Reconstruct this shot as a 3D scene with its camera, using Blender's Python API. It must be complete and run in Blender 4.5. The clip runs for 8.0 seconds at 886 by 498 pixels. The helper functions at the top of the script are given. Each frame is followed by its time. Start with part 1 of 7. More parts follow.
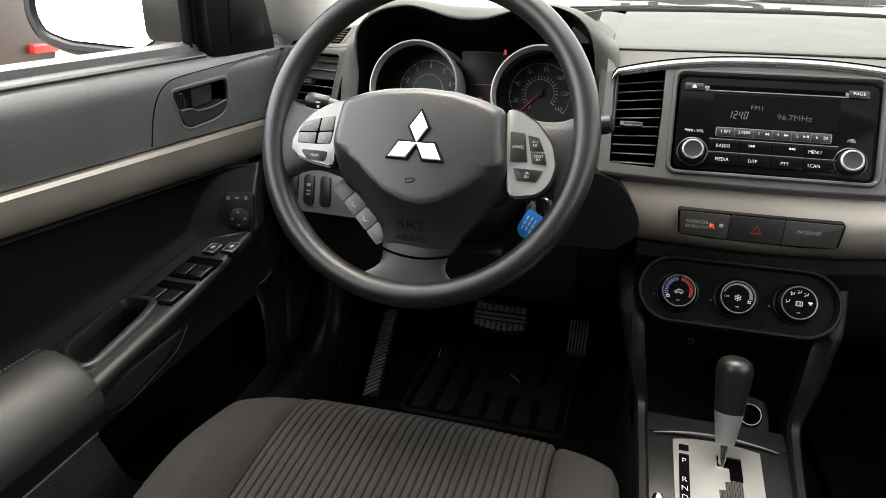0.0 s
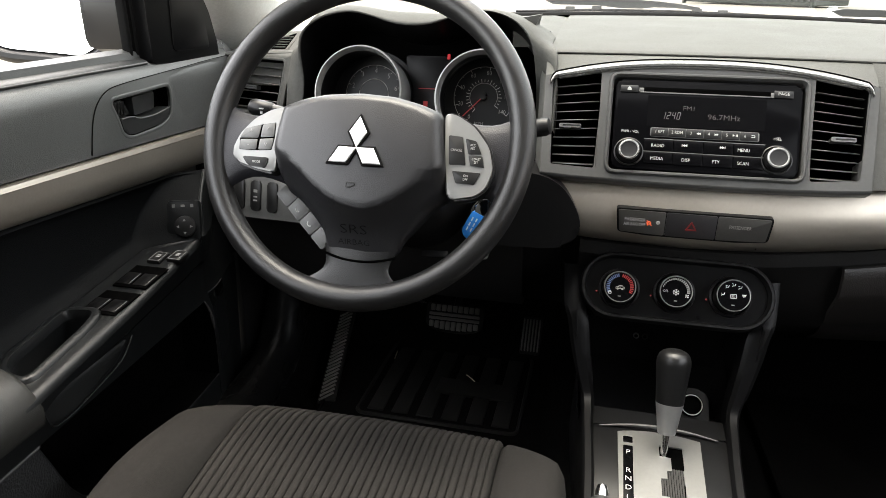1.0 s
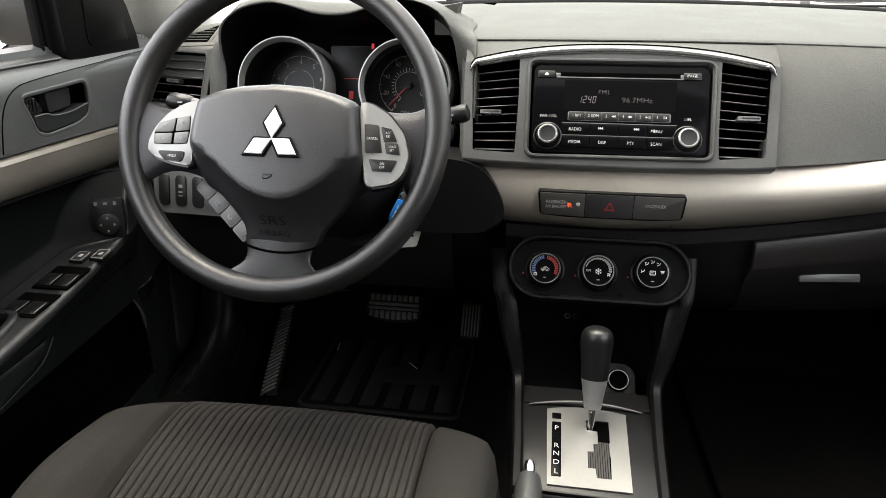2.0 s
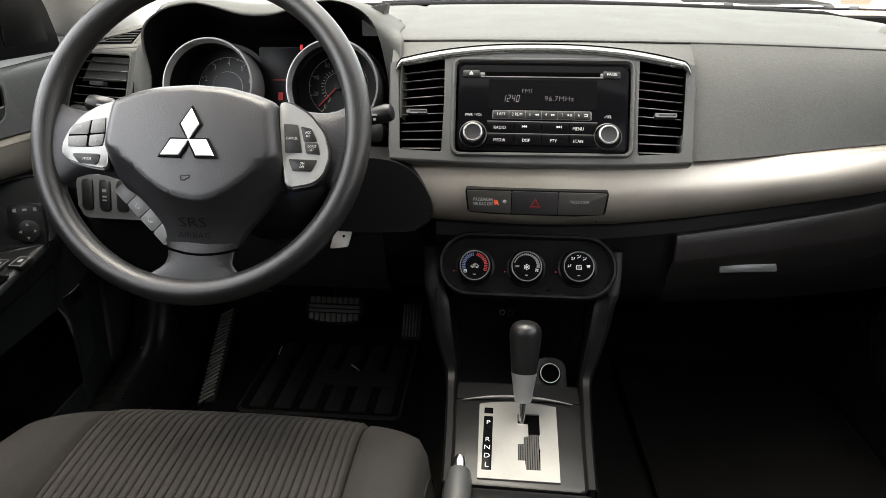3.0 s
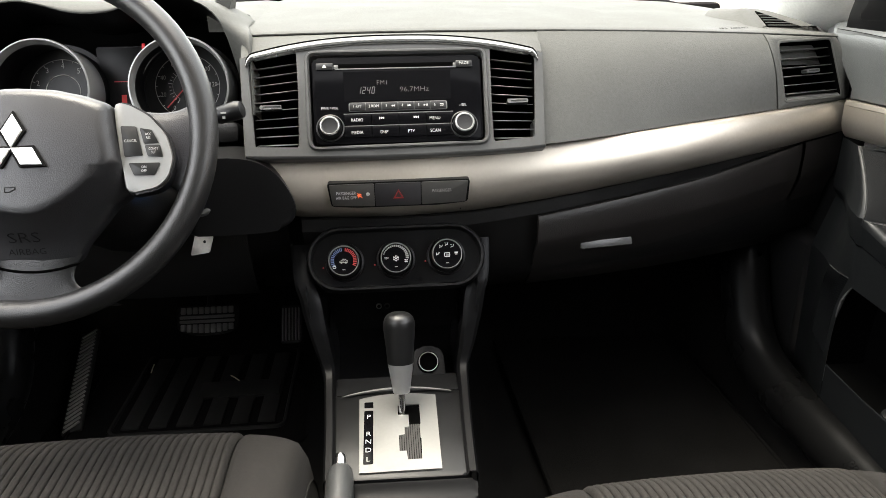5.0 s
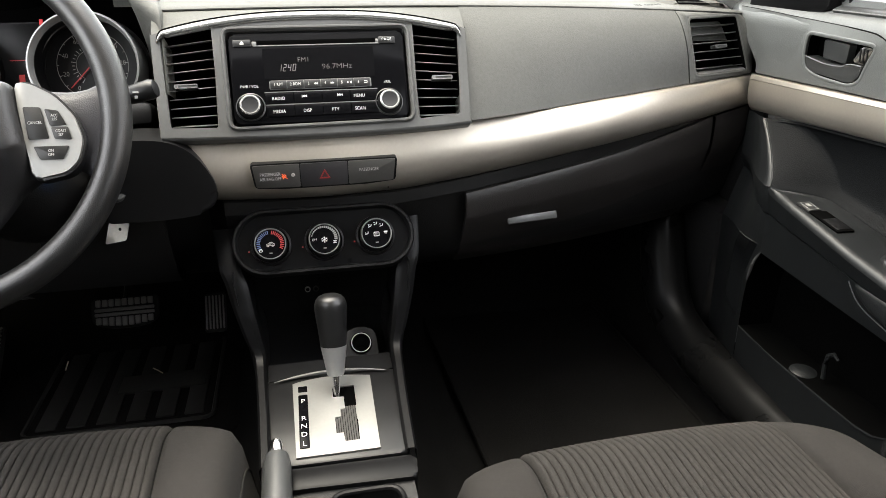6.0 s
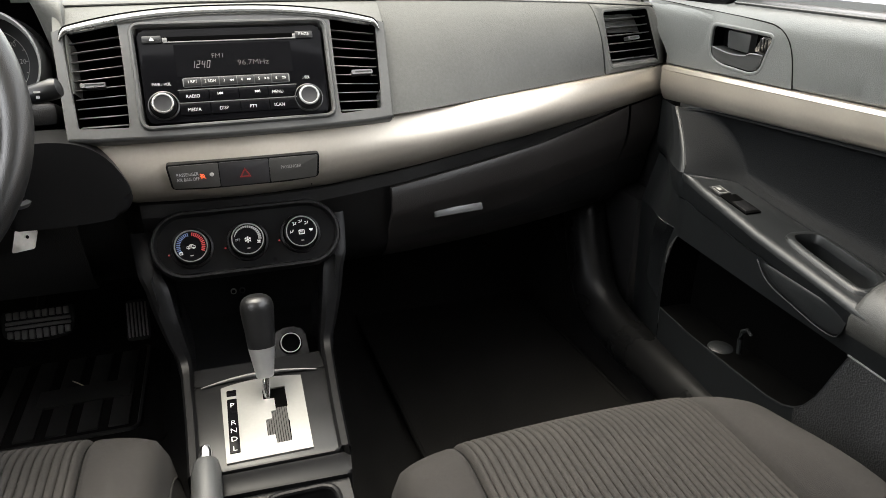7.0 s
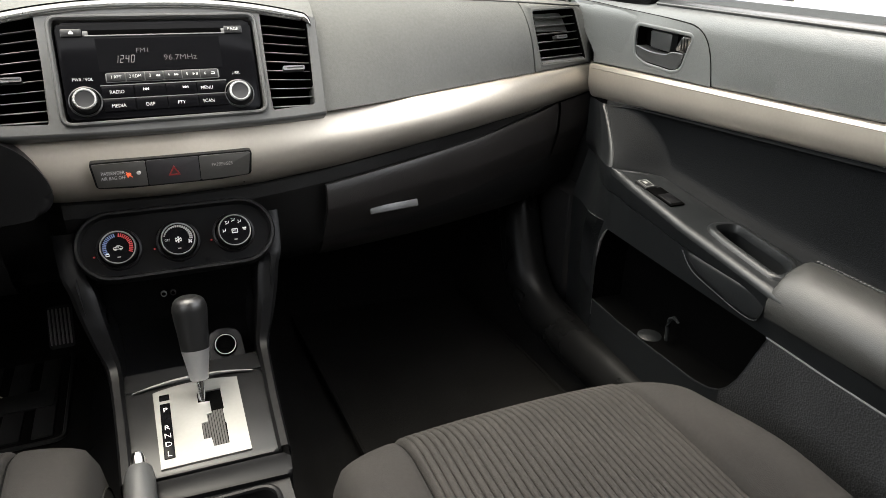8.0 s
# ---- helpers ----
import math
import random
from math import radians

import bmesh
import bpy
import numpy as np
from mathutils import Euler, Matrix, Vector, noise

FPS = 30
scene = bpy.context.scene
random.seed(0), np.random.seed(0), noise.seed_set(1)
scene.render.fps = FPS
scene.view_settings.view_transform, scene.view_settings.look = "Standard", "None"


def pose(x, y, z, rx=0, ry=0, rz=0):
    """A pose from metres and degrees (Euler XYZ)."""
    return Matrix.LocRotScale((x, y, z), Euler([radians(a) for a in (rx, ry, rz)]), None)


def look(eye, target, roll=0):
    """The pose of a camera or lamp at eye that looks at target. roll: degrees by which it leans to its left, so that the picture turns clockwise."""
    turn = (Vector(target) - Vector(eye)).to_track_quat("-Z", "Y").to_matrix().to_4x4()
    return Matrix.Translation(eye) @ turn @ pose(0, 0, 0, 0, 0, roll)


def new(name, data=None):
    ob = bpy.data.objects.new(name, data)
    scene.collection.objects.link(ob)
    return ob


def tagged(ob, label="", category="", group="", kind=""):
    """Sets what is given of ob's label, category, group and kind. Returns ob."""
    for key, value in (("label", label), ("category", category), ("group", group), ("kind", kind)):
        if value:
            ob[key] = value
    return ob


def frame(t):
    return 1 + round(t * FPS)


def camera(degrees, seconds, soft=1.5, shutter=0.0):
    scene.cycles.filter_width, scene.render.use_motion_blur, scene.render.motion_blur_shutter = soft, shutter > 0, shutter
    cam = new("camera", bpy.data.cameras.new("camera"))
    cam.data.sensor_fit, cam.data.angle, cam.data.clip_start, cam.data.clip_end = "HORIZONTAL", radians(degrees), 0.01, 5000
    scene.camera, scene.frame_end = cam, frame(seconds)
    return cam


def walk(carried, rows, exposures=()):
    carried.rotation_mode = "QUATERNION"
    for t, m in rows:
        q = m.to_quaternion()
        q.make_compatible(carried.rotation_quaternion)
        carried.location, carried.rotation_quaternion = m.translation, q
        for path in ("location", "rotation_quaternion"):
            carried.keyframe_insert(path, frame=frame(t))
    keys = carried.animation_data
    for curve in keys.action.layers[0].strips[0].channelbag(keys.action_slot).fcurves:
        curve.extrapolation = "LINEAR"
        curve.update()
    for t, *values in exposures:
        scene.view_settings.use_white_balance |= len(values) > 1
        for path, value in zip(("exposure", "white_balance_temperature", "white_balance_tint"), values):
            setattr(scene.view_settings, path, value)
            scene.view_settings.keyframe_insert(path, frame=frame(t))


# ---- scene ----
cam = camera(66.0, 8.0, soft=0.8)
PATH = [
    (0, (-0.137, -0.078, 0.981), (-0.656, 1.705, 0.239), 0.7),
    (0.5, (-0.123, -0.082, 0.985), (-0.597, 1.721, 0.259), 0.5),
    (1, (-0.113, -0.082, 0.985), (-0.532, 1.73, 0.251), 0.5),
    (1.5, (-0.094, -0.083, 0.985), (-0.45, 1.734, 0.228), 0.0),
    (3, (-0.04, -0.088, 0.981), (-0.209, 1.759, 0.231), 0.0),
    (3.5, (-0.022, -0.088, 0.98), (-0.127, 1.765, 0.237), -0.1),
    (4, (-0.012, -0.088, 0.977), (-0.041, 1.768, 0.231), -0.2),
    (4.5, (-0.009, -0.088, 0.976), (0.042, 1.768, 0.231), -0.7),
    (6, (-0.021, -0.085, 0.97), (0.351, 1.705, 0.159), -0.0),
    (6.5, (-0.019, -0.088, 0.97), (0.446, 1.674, 0.147), -0.0),
    (7, (-0.013, -0.089, 0.969), (0.544, 1.646, 0.146), 0.2),
    (7.5, (-0.016, -0.092, 0.967), (0.637, 1.609, 0.141), 1.1),
    (8, (-0.017, -0.094, 0.966), (0.718, 1.575, 0.145), 1.5),
]
walk(cam, [(t, look(eye, target, roll)) for t, eye, target, roll in PATH], [(0.0, 2.72, 7200, 9), (4.0, 2.86, 7200, 9), (6.5, 3.24, 7200, 9), (8.0, 3.22, 7200, 9)])

# ---- light ----
SUN_AZ, SUN_EL = radians(330), radians(74)
world = bpy.data.worlds.new("sky")
scene.world = world
world.use_nodes = True
wn = world.node_tree.nodes
sky = wn.new("ShaderNodeTexSky")
sky.sky_type, sky.sun_disc, sky.sun_elevation, sky.sun_rotation = "NISHITA", False, SUN_EL, SUN_AZ
sky.air_density, sky.dust_density = 1.0, 3.0
haze = wn.new("ShaderNodeHueSaturation")
haze.inputs["Saturation"].default_value = 0.35
world.node_tree.links.new(sky.outputs[0], haze.inputs["Color"])
world.node_tree.links.new(haze.outputs[0], wn["Background"].inputs[0])
wn["Background"].inputs[1].default_value = 0.34
sun = new("sun", bpy.data.lights.new("sun", "SUN"))
sun.data.energy, sun.data.angle, sun.data.color = 0.25, radians(50), (1.0, 0.97, 0.93)
sun.matrix_world = look((0, 0, 0), (-math.sin(SUN_AZ) * math.cos(SUN_EL), -math.cos(SUN_AZ) * math.cos(SUN_EL), -math.sin(SUN_EL)))

# ---- materials ----


def mat(name, color, rough=0.5, metal=0.0, grain=0.0, grain_scale=900.0, vary=0.12, kind="noise", emit=None, clear=0.0, spec=0.5):
    """Principled surface with fine relief (grain) and a broad uneven tone and gloss (vary)."""
    m = bpy.data.materials.new(name)
    m.use_nodes = True
    nt = m.node_tree
    b = nt.nodes["Principled BSDF"]
    b.inputs["Metallic"].default_value = metal
    b.inputs["Coat Weight"].default_value = clear
    b.inputs["Specular IOR Level"].default_value = spec
    tc = nt.nodes.new("ShaderNodeTexCoord")
    if vary > 0:
        n1 = nt.nodes.new("ShaderNodeTexNoise")
        n1.inputs["Scale"].default_value, n1.inputs["Detail"].default_value = 14.0, 6.0
        nt.links.new(tc.outputs["Object"], n1.inputs["Vector"])
        n2 = nt.nodes.new("ShaderNodeTexNoise")
        n2.inputs["Scale"].default_value, n2.inputs["Detail"].default_value = 260.0, 2.0
        nt.links.new(tc.outputs["Object"], n2.inputs["Vector"])
        add = nt.nodes.new("ShaderNodeMath")
        add.operation = "ADD"
        nt.links.new(n1.outputs[0], add.inputs[0])
        nt.links.new(n2.outputs[0], add.inputs[1])
        mr = nt.nodes.new("ShaderNodeMapRange")
        mr.inputs[1].default_value, mr.inputs[2].default_value = 0.6, 1.4
        nt.links.new(add.outputs[0], mr.inputs[0])
        mix = nt.nodes.new("ShaderNodeMix")
        mix.data_type = "RGBA"
        mix.inputs[6].default_value = tuple(c * (1 - vary) for c in color) + (1,)
        mix.inputs[7].default_value = tuple(min(1, c * (1 + vary)) for c in color) + (1,)
        nt.links.new(mr.outputs[0], mix.inputs[0])
        nt.links.new(mix.outputs[2], b.inputs["Base Color"])
        rr = nt.nodes.new("ShaderNodeMapRange")
        rr.inputs[1].default_value, rr.inputs[2].default_value = 0.3, 0.7
        rr.inputs[3].default_value, rr.inputs[4].default_value = max(0.02, rough - 0.06), min(1, rough + 0.06)
        nt.links.new(n1.outputs[0], rr.inputs[0])
        nt.links.new(rr.outputs[0], b.inputs["Roughness"])
    else:
        b.inputs["Base Color"].default_value = (*color, 1)
        b.inputs["Roughness"].default_value = rough
    if grain > 0:
        tex = nt.nodes.new("ShaderNodeTexVoronoi" if kind == "pebble" else "ShaderNodeTexNoise")
        tex.inputs["Scale"].default_value = grain_scale
        if kind == "pebble":
            tex.feature = "F1"
        nt.links.new(tc.outputs["Object"], tex.inputs["Vector"])
        bump = nt.nodes.new("ShaderNodeBump")
        bump.inputs["Strength"].default_value, bump.inputs["Distance"].default_value = grain, 0.0006
        nt.links.new(tex.outputs[0], bump.inputs["Height"])
        nt.links.new(bump.outputs[0], b.inputs["Normal"])
    if emit:
        b.inputs["Emission Color"].default_value = (*emit[:3], 1)
        b.inputs["Emission Strength"].default_value = emit[3]
    return m


def tinted_glass(name, tint):
    """Thin laminated glass: a tinted clear sheet with a mirror-like sheen at glancing angles."""
    m = bpy.data.materials.new(name)
    m.use_nodes = True
    nt = m.node_tree
    clear, gloss, face, power, scale, mix = (nt.nodes.new("ShaderNode" + k) for k in ("BsdfTransparent", "BsdfGlossy", "LayerWeight", "Math", "MapRange", "MixShader"))
    clear.inputs["Color"].default_value = (*tint, 1)
    gloss.inputs["Roughness"].default_value = 0.02
    power.operation = "POWER"
    power.inputs[1].default_value = 5.0
    scale.inputs["To Min"].default_value = 0.04
    nt.links.new(face.outputs["Facing"], power.inputs[0])
    nt.links.new(power.outputs[0], scale.inputs["Value"])
    nt.links.new(scale.outputs[0], mix.inputs[0])
    nt.links.new(clear.outputs[0], mix.inputs[1])
    nt.links.new(gloss.outputs[0], mix.inputs[2])
    nt.links.new(mix.outputs[0], nt.nodes["Material Output"].inputs["Surface"])
    return m


# dark sheet for unseen rear panes that hold back light
REAR_CUT = tinted_glass("light_cut_glass", (0.13, 0.135, 0.133))
WINDSCREEN = tinted_glass("tinted_windscreen", (0.53, 0.545, 0.53))
DASH_DARK = mat("dash_letter_shade", (0.018, 0.018, 0.017), 0.8, spec=0.02, vary=0)
DASH = mat("dash_grained_plastic", (0.078, 0.078, 0.073), 0.60, grain=0.35, grain_scale=650, kind="pebble", spec=0.07)
DASH_LOW = mat("lower_dash_plastic", (0.0085, 0.0082, 0.0082), 0.36, grain=0.3, grain_scale=700, kind="pebble", spec=0.32)
BEZEL = mat("satin_grey_bezel", (0.058, 0.058, 0.0565), 0.38, grain=0.08)
BLACK = mat("black_plastic", (0.008, 0.008, 0.0083), 0.34, grain=0.15, grain_scale=900, spec=0.22)
SOFT_BLACK = mat("soft_black_panel", (0.0042, 0.0042, 0.0045), 0.36, grain=0.1, spec=0.09)
# near-black without gloss: the shade in openings, pockets and gaps is this colour
DEEP = mat("recess_shade_black", (0.0016, 0.0016, 0.0016), 0.9, spec=0.0)
RAIL = mat("satin_dark_rail", (0.0050, 0.0050, 0.0053), 0.36, grain=0.1, spec=0.09)
GLOSS = mat("gloss_black", (0.003, 0.003, 0.0035), 0.16, vary=0.05, spec=0.03)
SILVER = mat("champagne_silver_paint", (0.388, 0.352, 0.304), 0.42, metal=0.75, grain=0.05, grain_scale=1500, vary=0.05)
SILVER_BTN = mat("silver_switch_plate", (0.22, 0.22, 0.214), 0.40, metal=0.42, vary=0.04)
PLATE = mat("brushed_aluminium", (0.24, 0.238, 0.229), 0.34, metal=0.6, grain=0.05, vary=0.04)
CHROME = mat("chrome", (0.8, 0.8, 0.8), 0.12, metal=1.0, vary=0.03)
TAB_METAL = mat("satin_tab_metal", (0.30, 0.30, 0.30), 0.28, metal=1.0, vary=0.05)
LEATHER = mat("black_leatherette", (0.0078, 0.0078, 0.008), 0.38, grain=0.24, grain_scale=1000, kind="pebble")
HUB = mat("wheel_hub_vinyl", (0.0125, 0.0125, 0.0138), 0.38, grain=0.24, grain_scale=1050, kind="pebble")
FABRIC = mat("charcoal_fabric", (0.0150, 0.0138, 0.0125), 0.95, grain=0.8, grain_scale=1500, vary=0.25, spec=0.2)
FABRIC_RIB = mat("ribbed_fabric", (0.0190, 0.0174, 0.0157), 0.95, grain=0.9, grain_scale=1300, vary=0.3, spec=0.2)
CARPET = mat("black_carpet", (0.0055, 0.0053, 0.005), 1.0, grain=1.0, grain_scale=900, vary=0.4, spec=0.02)
MAT_RUB = mat("floor_mat_pile", (0.0058, 0.0055, 0.0051), 1.0, grain=1.0, grain_scale=700, vary=0.4, spec=0.02)
PANEL_GREY = mat("grey_switch_panel", (0.085, 0.085, 0.082), 0.42, grain=0.1)
# paler than rubber: the light caught by the ribs is in the colour
RIB_LIT = mat("pedal_rib_rubber_lit", (0.15, 0.145, 0.135), 0.45, grain=0.2)
DOOR_UP = mat("door_upper_vinyl", (0.082, 0.085, 0.083), 0.42, grain=0.32, grain_scale=800, kind="pebble")
HANDLE = mat("inner_handle_plastic", (0.030, 0.031, 0.031), 0.38, grain=0.2, grain_scale=900, kind="pebble", spec=0.35)
DOOR_LOW = mat("door_lower_plastic", (0.0072, 0.0079, 0.0084), 0.38, grain=0.12, grain_scale=700, kind="pebble", spec=0.26)
# darker, duller copy of the lower door plastic: shade put into the colour
RECESS_SHADE = mat("door_plastic_shaded", (0.0040, 0.0044, 0.0048), 0.6, grain=0.4, grain_scale=800, kind="pebble", spec=0.05)
SWITCH = mat("switch_plastic", (0.012, 0.012, 0.012), 0.36, grain=0.1, spec=0.3)
GREY_BTN = mat("grey_button", (0.10, 0.10, 0.097), 0.42, grain=0.05)
HAZ_GREY = mat("dark_taupe_panel", (0.043, 0.041, 0.038), 0.4, grain=0.05)
HAZ_DARK = mat("dark_hazard_button", (0.022, 0.021, 0.022), 0.38, grain=0.05)
WHITE_INK = mat("white_print", (0.55, 0.55, 0.53), 0.5, vary=0)
DIM_INK = mat("dim_grey_print", (0.20, 0.20, 0.19), 0.5, vary=0)
PALE_INK = mat("pale_print", (0.36, 0.35, 0.32), 0.5, vary=0)
LCD_INK = mat("display_segments", (0.05, 0.045, 0.045), 0.4, vary=0, emit=(0.46, 0.40, 0.41, 0.014))
RED_LIT = mat("red_warning_lamp", (0.4, 0.02, 0.02), 0.4, vary=0, emit=(1.0, 0.05, 0.08, 0.04))
# both reds also emit faintly, so print and needle glow of themselves
RED_DIM = mat("red_print", (0.20, 0.025, 0.025), 0.4, vary=0, emit=(1.0, 0.06, 0.07, 0.022))
RED_PRINT = mat("dull_red_print", (0.17, 0.02, 0.02), 0.4, vary=0, emit=(1.0, 0.05, 0.05, 0.008))
BLUE_PRINT = mat("blue_print", (0.075, 0.11, 0.22), 0.5, vary=0)
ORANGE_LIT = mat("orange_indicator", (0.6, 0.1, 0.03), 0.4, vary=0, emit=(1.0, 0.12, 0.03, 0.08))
DIAL_FACE = mat("gauge_face", (0.009, 0.009, 0.0095), 0.4, vary=0.05, spec=0.2)
TAG_BLUE = mat("blue_key_tag", (0.013, 0.17, 0.52), 0.35, vary=0.06)
KEY_METAL = mat("worn_key_metal", (0.55, 0.52, 0.47), 0.35, metal=0.8)
# kept dark so the unseen roof bounces little light into the cabin
HEADLINER = mat("grey_headliner", (0.16, 0.158, 0.15), 0.9, grain=0.4, grain_scale=800)
PILLAR = mat("pale_pillar_trim", (0.55, 0.55, 0.53), 0.6, grain=0.2, grain_scale=700)
SEAL = mat("rubber_seal", (0.006, 0.006, 0.006), 0.9, spec=0.05)
CONCRETE = mat("sunlit_concrete", (0.165, 0.151, 0.127), 0.9, grain=0.4, grain_scale=40, vary=0.12)
PAINT_WHITE = mat("white_line_paint", (0.8, 0.8, 0.78), 0.8)
CAR_DARK = mat("dark_brown_car_paint", (0.022, 0.014, 0.011), 0.45, clear=0.12, vary=0.05)
CAR_GREY = mat("grey_car_paint", (0.10, 0.11, 0.11), 0.3, clear=0.6, vary=0.05)
CONTAINER = mat("dark_green_steel", (0.035, 0.042, 0.036), 0.5, grain=0.2, grain_scale=40, vary=0.2)
CAR_SILVER = mat("own_body_paint", (0.45, 0.45, 0.45), 0.3, metal=0.4, clear=0.5, vary=0.04)
TYRE = mat("tyre_rubber", (0.02, 0.02, 0.02), 0.8)
TAIL_RED = mat("red_tail_lamp", (0.5, 0.02, 0.02), 0.2, clear=0.5, vary=0.03)
CAR_GLASS = mat("dark_car_glass", (0.02, 0.022, 0.024), 0.06, vary=0)
KICK = mat("kick_trim_plastic", (0.004, 0.004, 0.004), 0.30, grain=0.12, grain_scale=900, spec=0.12)
DISPLAY = mat("display_cover", (0.004, 0.004, 0.0045), 0.08, vary=0, spec=0.025)
KNOB_RING = mat("knob_ring_metal", (0.62, 0.62, 0.61), 0.30, metal=0.8, vary=0.04)
KNOB_CAP = mat("knob_cap_plastic", (0.022, 0.022, 0.023), 0.35, vary=0.04, spec=0.3)
EMBLEM = mat("emblem_chrome", (0.80, 0.80, 0.79), 0.38, metal=0.55, vary=0.04)
SATIN = mat("satin_chrome", (0.36, 0.36, 0.35), 0.25, metal=0.9, vary=0.04)
# lighter copy of the lower dash plastic: light on the lid put into colour
GLOVE = mat("lower_dash_plastic_lit", (0.017, 0.0152, 0.0145), 0.40, grain=0.3, grain_scale=700, kind="pebble", spec=0.3)
PAD = mat("armrest_leatherette", (0.019, 0.019, 0.0175), 0.48, grain=0.2, grain_scale=900, kind="pebble", spec=0.35)
SPECKLED = mat("speckled_door_plastic", (0.015, 0.0153, 0.0158), 0.5, grain=1.0, grain_scale=420, vary=0.35, kind="pebble", spec=0.35)
STUCCO = mat("tan_stucco", (0.33, 0.245, 0.18), 0.9, grain=0.5, grain_scale=60)
MIRROR = mat("mirror_glass", (0.95, 0.95, 0.95), 0.02, metal=1.0, vary=0)
AMBIENT_STRAW = mat("dry_straw", (0.6, 0.52, 0.4), 0.8, vary=0)

# ---- helpers for shapes ----
ORG = {}


def thing(name, at, label, category, group="", kind=""):
    ob = new(name)
    ob.empty_display_size = 0.02
    ob.location = at
    ORG[ob] = Vector(at)
    return tagged(ob, label, category, group, kind)


def mesh_of(name, bm, material, sharp=38):
    me = bpy.data.meshes.new(name)
    bm.normal_update()
    bm.to_mesh(me)
    bm.free()
    me.materials.append(material)
    me.shade_smooth()
    me.set_sharp_from_angle(angle=radians(sharp))
    return me


def part(name, bm, material, parent, label="", sharp=38):
    org = ORG[parent]
    bmesh.ops.recalc_face_normals(bm, faces=bm.faces)
    bm.transform(Matrix.Translation(-org))
    ob = new(name, mesh_of(name, bm, material, sharp))
    ob.parent = parent
    ORG[ob] = org
    if label:
        ob["label"] = label
    return ob


def solo(name, bm, material, label, category, group="", kind="", sharp=38):
    """A thing or piece of the setting made of one mesh, with its origin at the middle of its base."""
    co = [v.co for v in bm.verts]
    base = Vector([(min(c[i] for c in co) + max(c[i] for c in co)) / 2 for i in range(2)] + [min(c[2] for c in co)])
    bmesh.ops.recalc_face_normals(bm, faces=bm.faces)
    bm.transform(Matrix.Translation(-base))
    ob = new(name, mesh_of(name, bm, material, sharp))
    ob.location = base
    ORG[ob] = base
    return tagged(ob, label, category, group, kind)


def face_frame(at, tilt=0.0, turn=0.0):
    """u to the right, v up along the face, w out of the face towards the seats; tilt leans the top away."""
    return Matrix.Translation(at) @ Matrix.Rotation(radians(turn), 4, "Z") @ Matrix.Rotation(radians(90 - tilt), 4, "X")


FLAT = Matrix.Identity(4)


def rbox(bm, F, c, s, r=0.0, seg=2):
    """A box with rounded edges; c centre and s size in the frame F."""
    got = bmesh.ops.create_cube(bm, size=1.0, matrix=F @ Matrix.Translation(c) @ Matrix.Diagonal((*s, 1)))
    if r > 0:
        edges = list({e for v in got["verts"] for e in v.link_edges})
        bmesh.ops.bevel(bm, geom=edges, offset=r, segments=seg, affect="EDGES", profile=0.5)
    return bm


def prism(bm, F, pts, w0, w1, r=0.0, seg=2):
    """A flat outline (u, v) raised from w0 to w1, its upper rim rounded by r."""
    lo = [bm.verts.new(F @ Vector((u, v, w0))) for u, v in pts]
    hi = [bm.verts.new(F @ Vector((u, v, w1))) for u, v in pts]
    n = len(pts)
    top = bm.faces.new(hi)
    bm.faces.new(lo[::-1])
    for i in range(n):
        bm.faces.new((lo[i], lo[(i + 1) % n], hi[(i + 1) % n], hi[i]))
    if r > 0:
        bmesh.ops.bevel(bm, geom=list(top.edges), offset=r, segments=seg, affect="EDGES", profile=0.5)
    return bm


def loft(bm, rings, closed=False, cap=False):
    vs = [[bm.verts.new(p) for p in ring] for ring in rings]
    n = len(vs[0])
    for a, b in zip(vs, vs[1:]):
        for i in range(n if closed else n - 1):
            j = (i + 1) % n
            bm.faces.new((a[i], a[j], b[j], b[i]))
    if cap and closed:
        bm.faces.new(vs[0][::-1])
        bm.faces.new(vs[-1])
    return bm


def tube(bm, pts, r, n=8, closed=False, flat=1.0, up=None):
    """A round rod along points; r a number or one for each point."""
    pts = [Vector(p) for p in pts]
    rings = []
    for i, p in enumerate(pts):
        a = pts[i - 1] if (i > 0 or closed) else p
        b = pts[(i + 1) % len(pts)] if (i < len(pts) - 1 or closed) else p
        d = (b - a).normalized()
        ref = Vector(up) if up else (Vector((0, 0, 1)) if abs(d.z) < 0.9 else Vector((1, 0, 0)))
        s = d.cross(ref).normalized()
        t = s.cross(d)
        rad = r[i] if isinstance(r, (list, tuple)) else r
        rings.append([p + s * rad * math.cos(2 * math.pi * k / n) + t * rad * flat * math.sin(2 * math.pi * k / n) for k in range(n)])
    if closed:
        rings.append(rings[0])
        loft(bm, rings, closed=True)
        bmesh.ops.remove_doubles(bm, verts=bm.verts, dist=1e-6)
        return bm
    return loft(bm, rings, closed=True, cap=True)


def lathe(bm, F, profile, n=40, at=(0, 0)):
    """A turned body about the frame's w axis through at; profile of (radius, w)."""
    rings = []
    for r, w in profile:
        rings.append([F @ Vector((at[0] + max(r, 1e-5) * math.cos(2 * math.pi * k / n), at[1] + max(r, 1e-5) * math.sin(2 * math.pi * k / n), w)) for k in range(n)])
    loft(bm, rings, closed=True)
    bmesh.ops.remove_doubles(bm, verts=bm.verts, dist=2e-5)
    return bm


def arc_pts(cx, cy, r, a0, a1, n):
    return [(cx + r * math.cos(radians(a0 + (a1 - a0) * i / n)), cy + r * math.sin(radians(a0 + (a1 - a0) * i / n))) for i in range(n + 1)]


